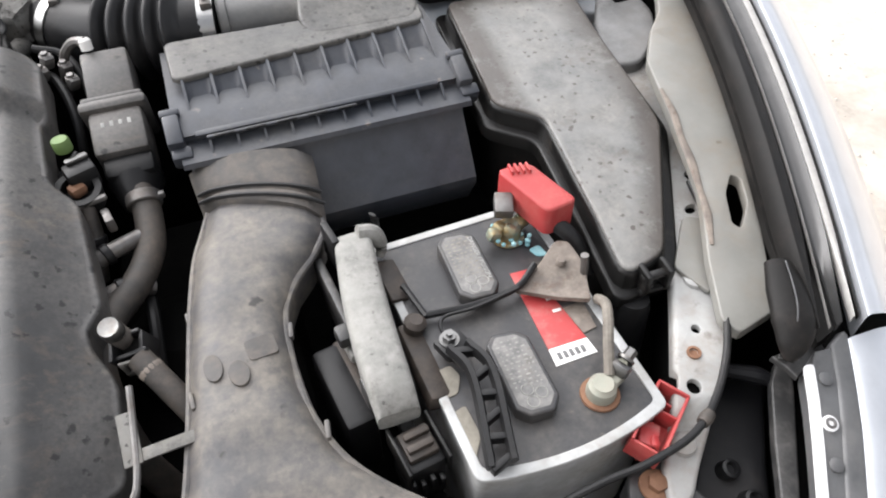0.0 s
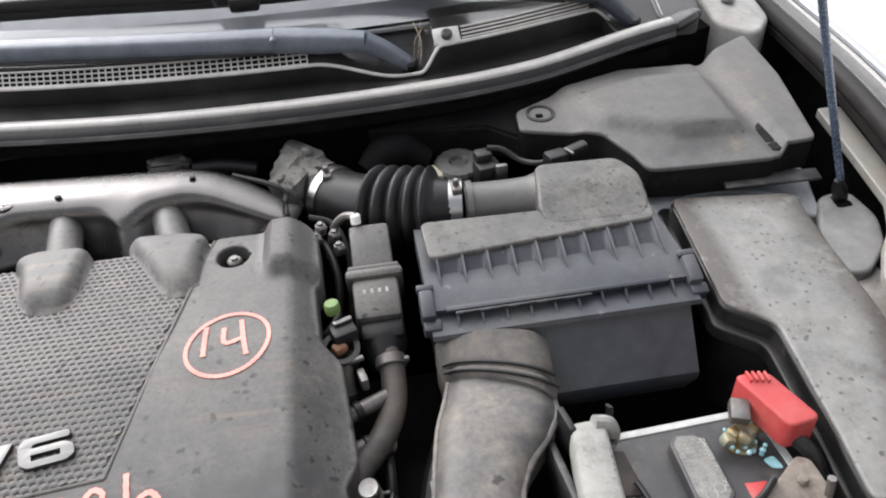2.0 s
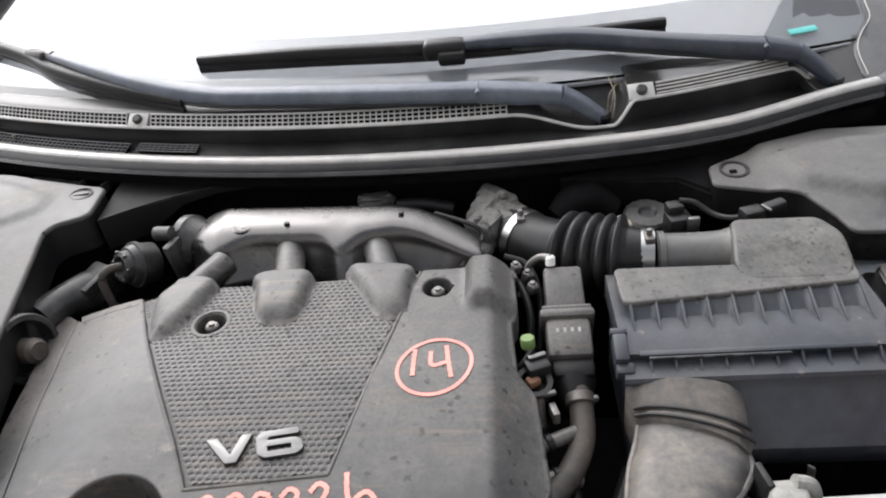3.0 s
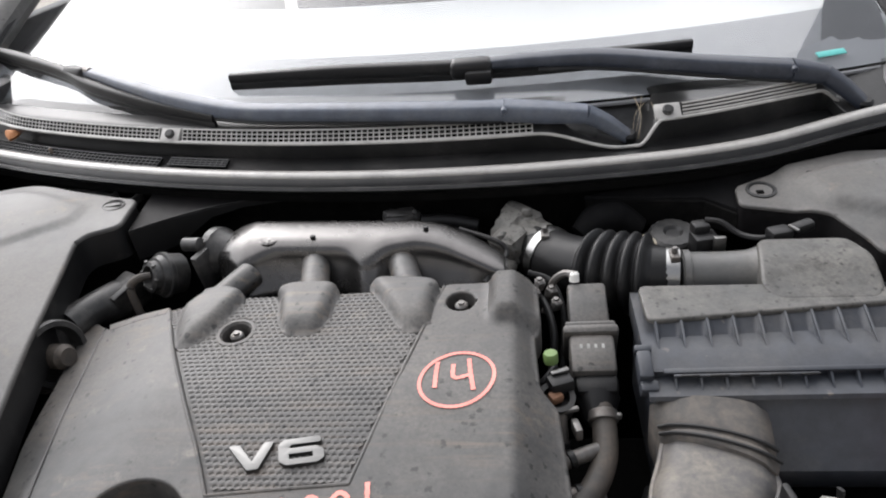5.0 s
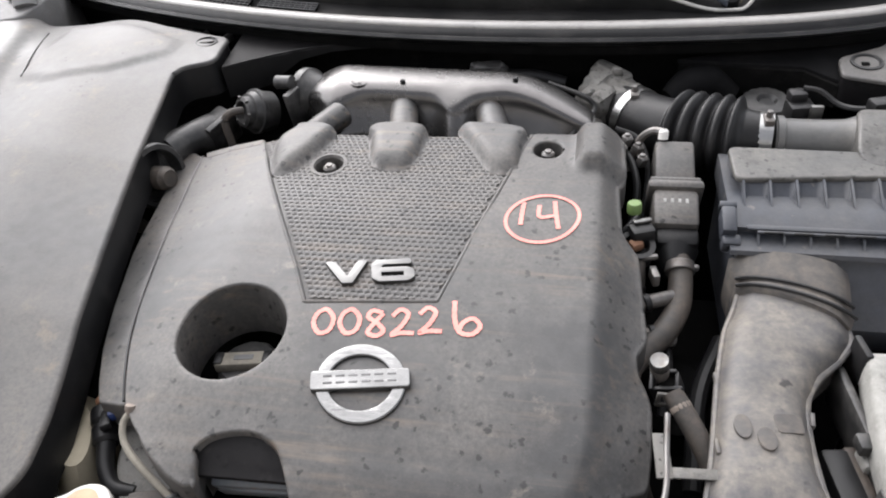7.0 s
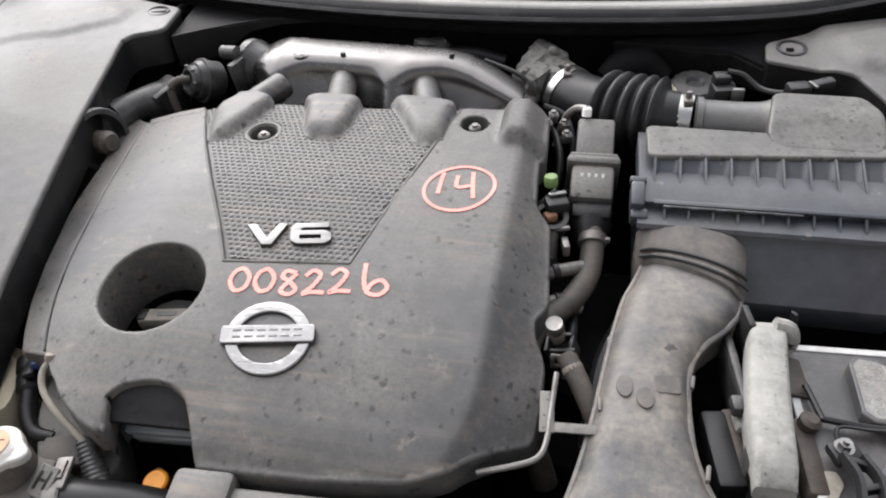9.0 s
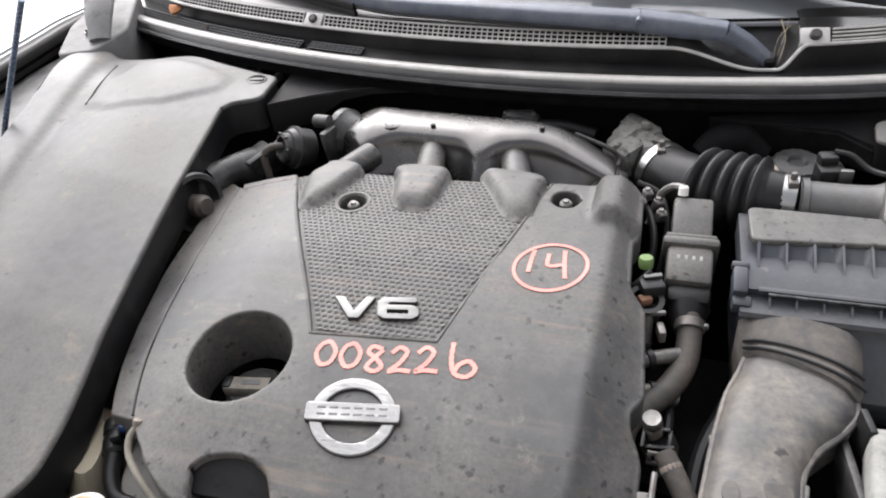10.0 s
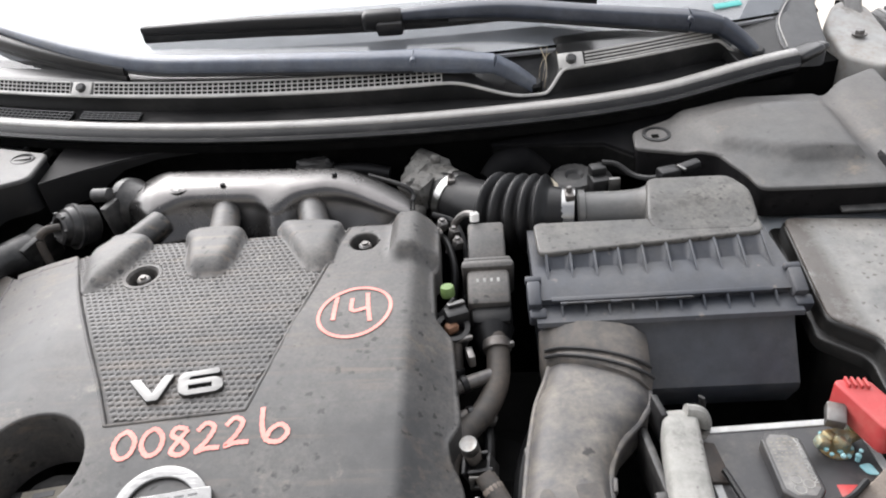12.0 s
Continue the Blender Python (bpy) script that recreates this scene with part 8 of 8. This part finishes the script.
def cowl():
    t = thing("trim_cowl", (0, 0.7, 0.95), "weathered black plastic cowl panel under the windscreen", "cowl panel", kind="structure")
    bm = B()
    sweep(bm, [(-0.022, 0.964), (-0.0275, 0.971), (-0.0265, 0.9765), (-0.0225, 0.982), (-0.0165, 0.9868), (-0.009, 0.99), (0.0, 0.9915), (0.012, 0.9885), (0.02, 0.984), (0.022, 0.96)], -1.05, 0.755, dz=strip_rise)
    part("front_seal", bm, M_RUBBER, t, "weathered dark rubber front seal", angle=60)
    # the highlight along the seal is built as a paler bead
    bm = B()
    tube(bm, [(x, strip_y(x) - 0.003, 0.9875 + strip_rise(x)) for x in np.linspace(-1.04, 0.752, 64)], 0.0125, 12, 1, flat=0.5)
    part("sheen_bead", bm, M_SEAL, t, "pale top bead standing in for sky sheen", angle=60)
    bm = B()
    sweep(bm, [(-0.022, 0.971), (-0.031, 0.9715), (-0.035, 0.976), (-0.032, 0.98), (-0.026, 0.979)], -1.05, 0.75, dz=strip_rise)
    part("lower_lip", bm, M_COWL, t, "black rubber lower lip", angle=60)
    bm = B()
    sweep(bm, [(-0.02, 0.95), (-0.02, 0.974), (0.02, 0.974), (0.02, 0.95)], -1.0, 0.75)
    part("seal_channel", bm, M_DARK, t)
    bm = B()
    rbox(bm, (0.777, strip_y(0.777) + 0.008, 0.998), (0.055, 0.036, 0.018), 0.008, (0, -8, 28), 3)
    rbox(bm, (0.806, strip_y(0.806) + 0.014, 1.002), (0.018, 0.024, 0.012), 0.005, (0, -8, 28))
    part("seal_end_cap", bm, M_COWL, t, "moulded rubber end of the front seal", angle=50)

    def dip(x):
        # the notch round the wiper pivot: a long slope down and a steep rise
        k = max(0.0, min(1.0, (x - 0.19) / 0.135 if x < 0.345 else (0.384 - x) / 0.036))
        return k * k * (3 - 2 * k)

    def drop(x):
        return ease((x - 0.637) / 0.05)

    def rim(x):
        k = ease((x - 0.34) / 0.04)
        a = (0.064 + 0.03 * ease((-0.8 - x) / 0.25)) * (1 - k) + (0.055 + 0.055 * max(0.0, x - 0.37)) * k
        return a - 0.016 * dip(x) - 0.02 * drop(x), 1.013 + 0.007 * k - 0.028 * dip(x) - 0.03 * drop(x)

    xs = sorted(set([-1.05 + 0.02 * k for k in range(62)] + [0.19 + 0.005 * k for k in range(41)] + [0.4 + 0.02 * k for k in range(12)] + [0.63 + 0.006 * k for k in range(12)]))
    bm = B()
    loops = []
    for x in xs:
        a, z = rim(x)
        d = dip(x)
        q = drop(x)
        left = 0.035 * ease((-0.8 - x) / 0.25)
        y0 = strip_y(x)
        loops.append([(x, y0 + p, h) for p, h in ((0.012, 0.975), (0.03, 0.977), (a + 0.014 * (1 - d), 0.981), (a + 0.002, z - 0.008), (a + 0.0, z - 0.002), (a + 0.003, z), (a + 0.019, z + 0.0165 - 0.02 * d), (0.1 + left, 1.034 - 0.05 * d - 0.035 * q), (0.14 + left, 1.046 - 0.012 * d - 0.03 * q), (0.14 + left, 0.96), (0.05, 0.96))])
    rings(bm, loops)
    part("panel", bm, M_COWL, t, angle=40)
    bm = B()
    tube(bm, [(x, strip_y(x) + rim(x)[0] + 0.001, rim(x)[1] + 0.0005) for x in xs if x > -1.04], 0.0028, 8, 1)
    part("rim_bead", bm, M_GRILLE, t, "light grey rim along the cowl edge")
    bm = B()
    sweep(bm, [(0.012, 0.98), (0.03, 0.984), (0.06, 0.99), (0.09, 0.995), (0.145, 1.005), (0.145, 0.98), (0.05, 0.96)], 0.68, 0.8)
    part("panel_end", bm, M_COWL, t, angle=40)
    # air grilles: small square openings between bars
    def lattice(x0, x1, low, high, rows, pitch, wide, edge, mat=M_GRILLE):
        g = B()
        n = int((x1 - x0) / pitch)
        for j in range(rows + 1):
            f = j / rows
            tube(g, [Vector(low(x)).lerp(Vector(high(x)), f) for x in np.linspace(x0, x1, 40)], wide if 0 < j < rows else edge, 4, 1)
        for i in range(n + 1):
            x = x0 + (x1 - x0) * i / n
            tube(g, [low(x), high(x)], wide, 4, 1)
        part("grille", g, mat, t, "grille of small square openings", kind="stuff")
        # a black sheet behind the bars gives the openings their shade
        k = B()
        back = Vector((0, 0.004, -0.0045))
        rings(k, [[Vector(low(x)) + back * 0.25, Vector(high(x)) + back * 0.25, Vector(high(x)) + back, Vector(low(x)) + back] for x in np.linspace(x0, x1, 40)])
        part("grille_shade_sheet", k, M_DARK, t, "black sheet standing in for the shaded grille openings")

    def grille(x0, x1, rows):
        low = lambda x: (x, strip_y(x) + rim(x)[0] + 0.003, rim(x)[1] + 0.0025)  # noqa: E731
        high = lambda x: (x, strip_y(x) + rim(x)[0] + 0.018 + 0.02 * ease((-0.8 - x) / 0.25), rim(x)[1] + 0.0185)  # noqa: E731
        lattice(x0, x1, low, high, rows, 0.0098, 0.0011, 0.0017)

    def low_grille(x0, x1, a0, a1):
        low = lambda x: (x, strip_y(x) + a0, 0.984)  # noqa: E731
        high = lambda x: (x, strip_y(x) + a1, 0.9875)  # noqa: E731
        lattice(x0, x1, low, high, 3, 0.0098, 0.0009, 0.001, M_TRIM)

    for x0, x1 in ((-1.03, -0.475), (-0.425, 0.185)):
        grille(x0, x1, 3)
    low_grille(-1.0, -0.47, 0.024, 0.052)
    low_grille(-0.452, -0.335, 0.036, 0.056)
    for k in range(4):
        bm = B()
        loops = []
        for x in np.linspace(0.415, 0.632, 16):
            x = float(x)
            y, z = strip_y(x) + rim(x)[0] + 0.0035 + 0.0038 * k, rim(x)[1] + 0.003 + 0.0042 * k
            loops.append([(x, y, z), (x, y - 0.0016, z + 0.0016), (x, y - 0.0002, z + 0.0034), (x, y + 0.004, z + 0.002)])
        rings(bm, loops)
        part("louvre", bm, M_GRILLE, t)
    for x, a, z in ((-0.45, 0.075, 1.0205), (0.392, 0.067, 1.0275)):
        bm = B()
        rbox(bm, (x, strip_y(x) + a, z + 0.001), (0.04, 0.027, 0.007), 0.002, (42, 0, -12 if x < 0 else 6))
        clip = part("clip_base", bm, M_GRILLE, t)
        bm = B()
        lathe(bm, [(0.0085, 0), (0.0085, 0.005), (0.006, 0.0075)], (x, strip_y(x) + a - 0.002, z + 0.0035), (0, -0.75, 1), 16)
        part("push_clip", bm, M_COWL, clip)
    lf = B()
    lathe(lf, [(0.004, 0), (0.011, 0.004), (0.014, 0.012), (0.006, 0.016)], (-0.855, strip_y(-0.855) + 0.06, 0.992), (0.3, -0.4, 1), 9, 3, 0.25)
    solo("dry_leaf", lf, M_LEAFB, "small crumpled brown leaf on the cowl", "leaf")
    lf = B()
    lathe(lf, [(0.002, 0), (0.004, 0.004), (0.003, 0.011), (0.001, 0.013)], (-0.72, strip_y(-0.72) + 0.03, 0.987), (0.1, -0.2, 1), 7)
    solo("dry_leaf", lf, M_TAN, "small curled dry leaf on the cowl", "leaf")
    rnd = random.Random(7)
    for k in range(5):
        bm = B()
        x, y = 0.34 + 0.03 * rnd.random(), 0.715 + 0.02 * rnd.random()
        tube(bm, [(x, y, 0.985), (x + 0.008 * rnd.random(), y + 0.01, 1.02), (x + 0.03 * rnd.random() - 0.005, y + 0.03, 1.03 + 0.025 * rnd.random())], 0.0004, 5)
        solo("straw", bm, M_GRASS, "thin dry straw stalk caught in the cowl", "straw", group="dry straws")


cowl()


def windscreen():
    t = thing("windscreen", (0, 1.2, 1.03), "curved laminated windscreen reflecting white sky", "windscreen")
    bm = B()
    loops = []
    nx = 40
    xs = np.linspace(-1.05, 0.8, nx)
    lens_s = np.linspace(-0.02, 0.85, 14)
    top, low = [], []
    for off in (0.0, -0.005):
        lay = []
        for x in xs:
            x = float(x)
            lay.append([(x * (1 - 0.16 * max(0, s)), glass_y(x) + float(s), 1.05 + 0.5 * float(s) + off) for s in lens_s])
        vv = [[bm.verts.new(p) for p in row] for row in lay]
        for a, b in zip(vv, vv[1:]):
            for i in range(len(a) - 1):
                bm.faces.new((a[i], a[i + 1], b[i + 1], b[i]))
        (top if off == 0 else low).extend(vv)
    edge = lambda g: [r[0] for r in g] + [v for v in g[-1][1:]] + [r[-1] for r in g[::-1][1:]] + [v for v in g[0][::-1][1:-1]]  # noqa: E731
    e1, e2 = edge(top), edge(low)
    for i in range(len(e1)):
        j = (i + 1) % len(e1)
        bm.faces.new((e1[i], e1[j], e2[j], e2[i]))
    ob = part("glass", bm, M_GLASS, t, angle=60)
    ob.visible_shadow = False
    # border band is greyed in place of the sky's reflection
    bm = B()
    rows_ = []
    for k in range(41):
        x = -1.05 + 1.88 * k / 40
        w = 0.03 + 0.06 * max(0, (abs(x + 0.11) - 0.72) / 0.2)
        rows_.append([(x, glass_y(x) - 0.02, 1.032), (x * (1 - 0.1 * w), glass_y(x) + w, 1.042 + 0.5 * w), (x * (1 - 0.1 * w), glass_y(x) + w, 1.038 + 0.5 * w), (x, glass_y(x) - 0.02, 1.028)])
    rings(bm, rows_)
    part("lower_border", bm, M_DASHLOW, t, "grey border band standing in for sky reflected in the glass")
    # dark plate added below the glass in place of a dark reflection
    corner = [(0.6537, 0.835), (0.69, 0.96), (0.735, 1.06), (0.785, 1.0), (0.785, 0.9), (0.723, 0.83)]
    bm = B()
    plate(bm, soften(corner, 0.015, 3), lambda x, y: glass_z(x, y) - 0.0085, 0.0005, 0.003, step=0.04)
    part("corner_reflection", bm, M_CABIN, t, "dark plate standing in for a dark reflection in the glass")
    bm = B()
    rbox(bm, (0.674, glass_y(0.674) + 0.012, 1.0575), (0.05, 0.012, 0.002), 0.0006, (26.5, 0, 16))
    part("sticker", bm, M_TEAL, t, "small teal windscreen sticker")
    b0 = thing("pillar_trim", (0.8, 0.86, 1.0), "grey plastic trim at the foot of the windscreen pillar", "pillar trim")
    slope = lambda x, y: 1.0 + 0.45 * (y - 0.76)  # noqa: E731
    bm = B()
    plate(bm, soften([(0.748, 0.765), (0.749, 0.82), (0.766, 0.855), (0.79, 0.888), (0.794, 0.93), (0.808, 0.991), (0.84, 1.1), (0.91, 1.08), (0.876, 0.964), (0.824, 0.88), (0.816, 0.826), (0.812, 0.763)], 0.014, 4), slope, 0.004, 0.03, step=0.03)
    part("trim", bm, M_TRIM, b0, angle=50)
    bm = B()
    tube(bm, [(x + 0.0015, y, slope(x, y) + 0.0015) for x, y in ((0.75, 0.768), (0.751, 0.82), (0.768, 0.855), (0.792, 0.888), (0.796, 0.93), (0.81, 0.991), (0.842, 1.1))], 0.001, 8, 4)
    part("edge_bead", bm, M_GRILLE, b0, "pale edge of the trim")
    bm = B()
    plate(bm, soften([(0.655, 0.79), (0.69, 0.84), (0.765, 0.858), (0.75, 0.82), (0.75, 0.755), (0.7, 0.742), (0.672, 0.752)], 0.008, 3), lambda x, y: slope(x, y) - 0.004, 0.002, 0.02, step=0.03)
    part("lower_fillet", bm, M_COWL, b0, "dark grey fillet below the trim")
    g = thing("hinge_bracket", (0.9, 0.86, 0.95), "grey painted bonnet hinge bracket beside the pillar", "bracket")
    bm = B()
    bar_along(bm, [(0.915, 0.9, 0.99), (0.935, 0.965, 1.03), (1.0, 1.06, 1.06), (1.09, 1.2, 1.075)], [0.02, 0.017, 0.015, 0.015], [0.008, 0.007, 0.006, 0.006])
    part("arm", bm, M_SIDEGREY, g, angle=60)
    bm = B()
    plate(bm, soften([(0.858, 0.78), (0.858, 0.87), (0.9, 0.94), (0.95, 0.95), (0.95, 0.8), (0.905, 0.745)], 0.016, 4), lambda x, y: 0.985 + 0.25 * (y - 0.8) - 0.3 * max(0.0, x - 0.91), 0.008, 0.12, step=0.03)
    part("foot", bm, M_RAIL, g, "light grey hinge foot")
    bm = B()
    bolt(bm, (0.895, 0.83, 0.995), 0.008, 0.008)
    part("bolt", bm, M_ZINC, g)
    # cabin behind the glass
    c = thing("dashboard", (0, 1.5, 0.85), "pale grey dashboard top behind the windscreen", "dashboard")
    bm = B()
    rows_ = []
    for k in range(21):
        x = -1.0 + 1.8 * k / 20
        y = glass_y(x)
        rows_.append([(x, y + 0.267, 1.056), (x, y + 0.78, 1.05), (x, y + 0.8, 0.8), (x, y + 0.267, 0.8)])
    rings(bm, rows_)
    part("top_pad", bm, M_DASH, c)
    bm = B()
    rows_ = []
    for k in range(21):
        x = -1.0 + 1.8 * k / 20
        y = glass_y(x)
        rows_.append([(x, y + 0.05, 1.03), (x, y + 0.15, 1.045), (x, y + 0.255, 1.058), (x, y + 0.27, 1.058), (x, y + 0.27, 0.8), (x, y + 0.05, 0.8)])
    rings(bm, rows_)
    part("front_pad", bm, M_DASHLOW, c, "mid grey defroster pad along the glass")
    for sgn in (-1, 1):
        p = thing("windscreen_pillar", (sgn * 0.86, 1.3, 1.0), "windscreen pillar with black trim edge", "pillar")
        bm = B()
        x = 0.85 if sgn > 0 else -1.07
        y = glass_y(x) + (0.0 if sgn > 0 else -0.08)
        tube(bm, [(x, y + 0.06, 1.06), (x * 0.94, y + 0.35, 1.225), (x * 0.84, y + 0.88, 1.5)], 0.03 if sgn > 0 else 0.05, 12, 5, flat=0.7)
        part("pillar", bm, M_PAINT if sgn > 0 else M_BOX, p)
        bm = B()
        tube(bm, [(x - sgn * 0.03, y - 0.03, 1.03), (x * 0.94 - sgn * 0.03, y + 0.35, 1.232), (x * 0.84 - sgn * 0.03, y + 0.88, 1.5)], 0.014, 8, 5, flat=0.6)
        part("trim", bm, M_BLACK, p)
    r = thing("car_roof", (0, 2.4, 1.45), "silver car roof above the cabin", "car roof")
    bm = B()
    loops = [[(x, 1.72 + 0.1 * abs(x), 1.49), (x, 2.0, 1.52), (x, 3.2, 1.5), (x, 3.2, 1.46), (x, 1.75 + 0.1 * abs(x), 1.47)] for x in np.linspace(-0.75, 0.7, 9)]
    rings(bm, loops)
    part("skin", bm, M_PAINT, r)
    b = thing("cabin_wall", (0, 2.0, 0.3), "dark cabin trim and doors behind the glass", "cabin")
    for c0, s0 in (((-0.95, 2.0, 0.72), (0.05, 2.0, 0.7)), ((0.92, 2.15, 0.7), (0.05, 1.9, 0.66)), ((0, 3.1, 0.95), (1.8, 0.05, 1.1)), ((0, 2.2, 0.34), (1.8, 1.9, 0.05)), ((0.83, 1.55, 1.16), (0.03, 0.75, 0.42)), ((-1.07, 1.62, 0.93), (0.05, 0.9, 0.42))):
        bm = B()
        rbox(bm, c0, s0, 0.01)
        part("trim_panel", bm, M_CABIN, b)


windscreen()


def wiper(base, elbow, joint, line, clip, blade, name_label, mat):
    t = thing("windscreen_wiper", base, name_label, "windscreen wiper")
    bm = B()
    mid = tuple((a + b) / 2 + (0.003 if i == 2 else 0) for i, (a, b) in enumerate(zip(base, elbow)))
    bar_along(bm, [base, mid, elbow], [0.012, 0.0145, 0.0165], [0.009, 0.011, 0.012])
    part("pivot_arm", bm, mat, t, angle=60)
    bm = B()
    lathe(bm, [(0.012, -0.01), (0.013, 0.006), (0.009, 0.01)], base, (0, -0.3, 1), 16)
    part("pivot_nut", bm, M_BLACK, t, "black pivot nut cap")
    bm = B()
    bar_along(bm, [elbow, tuple((a + b) / 2 for a, b in zip(elbow, joint)), joint], [0.0165, 0.0195, 0.0195], [0.012, 0.0145, 0.0145])
    part("arm_head", bm, mat, t, "blue-grey arm head", angle=60)
    bm = B()
    lathe(bm, [(0.004, -0.021), (0.0052, -0.019), (0.0052, 0.019), (0.004, 0.021)], Vector(joint) + Vector((0, 0, 0.006)), (0, 1, 0.1), 14)
    part("hinge_pin", bm, mat, t)
    k = len(line)
    bm = B()
    bar_along(bm, [joint] + line, [0.0185] + [0.0175] * (k - 3) + [0.015, 0.0115, 0.008], [0.0135] + [0.012] * (k - 3) + [0.009, 0.007, 0.005])
    part("arm", bm, mat, t, "blue-grey painted wiper arm", angle=60)
    # the arm's shaded underside is added as a black bar
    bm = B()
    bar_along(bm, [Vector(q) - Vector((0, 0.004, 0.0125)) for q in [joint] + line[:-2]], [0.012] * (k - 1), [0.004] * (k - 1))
    part("arm_shade_bar", bm, M_BLACK, t, "black bar standing in for shade under the arm")
    bm = B()
    q = Vector(line[-1])
    p = Vector(line[-2])
    bar_along(bm, [p.lerp(q, 0.2) + Vector((0, 0, 0.006)), p.lerp(q, 0.6) + Vector((0, 0, 0.006)), q + Vector((0, 0, 0.004))], [0.008, 0.009, 0.007], [0.003, 0.003, 0.0025], 3)
    part("arm_tip", bm, M_ZINC, t, "bright worn arm tip")
    bm = B()
    d = (Vector(blade[-1]) - Vector(blade[0])).normalized()
    rz = math.degrees(math.atan2(d.y, d.x))
    rbox(bm, clip, (0.07, 0.032, 0.032), 0.01, (10, 0, rz), 3)
    rbox(bm, Vector(clip) + Vector((0.012, -0.006, -0.01)), (0.045, 0.034, 0.024), 0.006, (10, 0, rz), 2)
    part("blade_clip", bm, M_BLACK, t, "black moulded blade clip")
    bm = B()
    k = len(blade)
    bar_along(bm, [Vector(q) + Vector((0, 0, 0.009)) for q in blade], [0.0075] + [0.0115] * (k - 2) + [0.0075], [0.008] + [0.0115] * (k - 2) + [0.008])
    part("blade", bm, M_BLACK, t, angle=60)
    bm = B()
    tube(bm, [Vector(q) - Vector((0, 0.002, 0.005)) for q in blade], 0.004, 8, 6, flat=2.2)
    part("rubber_edge", bm, M_RUBBER, t)


wiper((0.335, 0.716, 0.99), (0.27, 0.71, 1.036), (0.143, 0.712, 1.05), [(0.0, 0.722, 1.055), (-0.16, 0.743, 1.058), (-0.31, 0.772, 1.06), (-0.44, 0.822, 1.072), (-0.56, 0.885, 1.087), (-0.66, 0.945, 1.098), (-0.71, 0.972, 1.1)],
      (-0.71, 0.972, 1.092), [(-0.36, 0.776, 1.04), (-0.5, 0.84, 1.052), (-0.66, 0.925, 1.07), (-0.75, 0.99, 1.085), (-0.9, 1.08, 1.1), (-1.04, 1.17, 1.108)], "blue-grey wiper with black blade resting low on the windscreen", M_BLUE)
wiper((0.7, 0.763, 1.0), (0.642, 0.782, 1.047), (0.588, 0.778, 1.06), [(0.45, 0.785, 1.078), (0.304, 0.805, 1.094), (0.2, 0.806, 1.099), (0.12, 0.804, 1.099), (0.08, 0.804, 1.097)],
      (0.09, 0.803, 1.093), [(-0.351, 0.863, 1.082), (-0.15, 0.832, 1.087), (0.08, 0.808, 1.086), (0.25, 0.815, 1.084), (0.45, 0.843, 1.084)], "dark blue-grey wiper with black blade lying across the windscreen", M_NAVY)
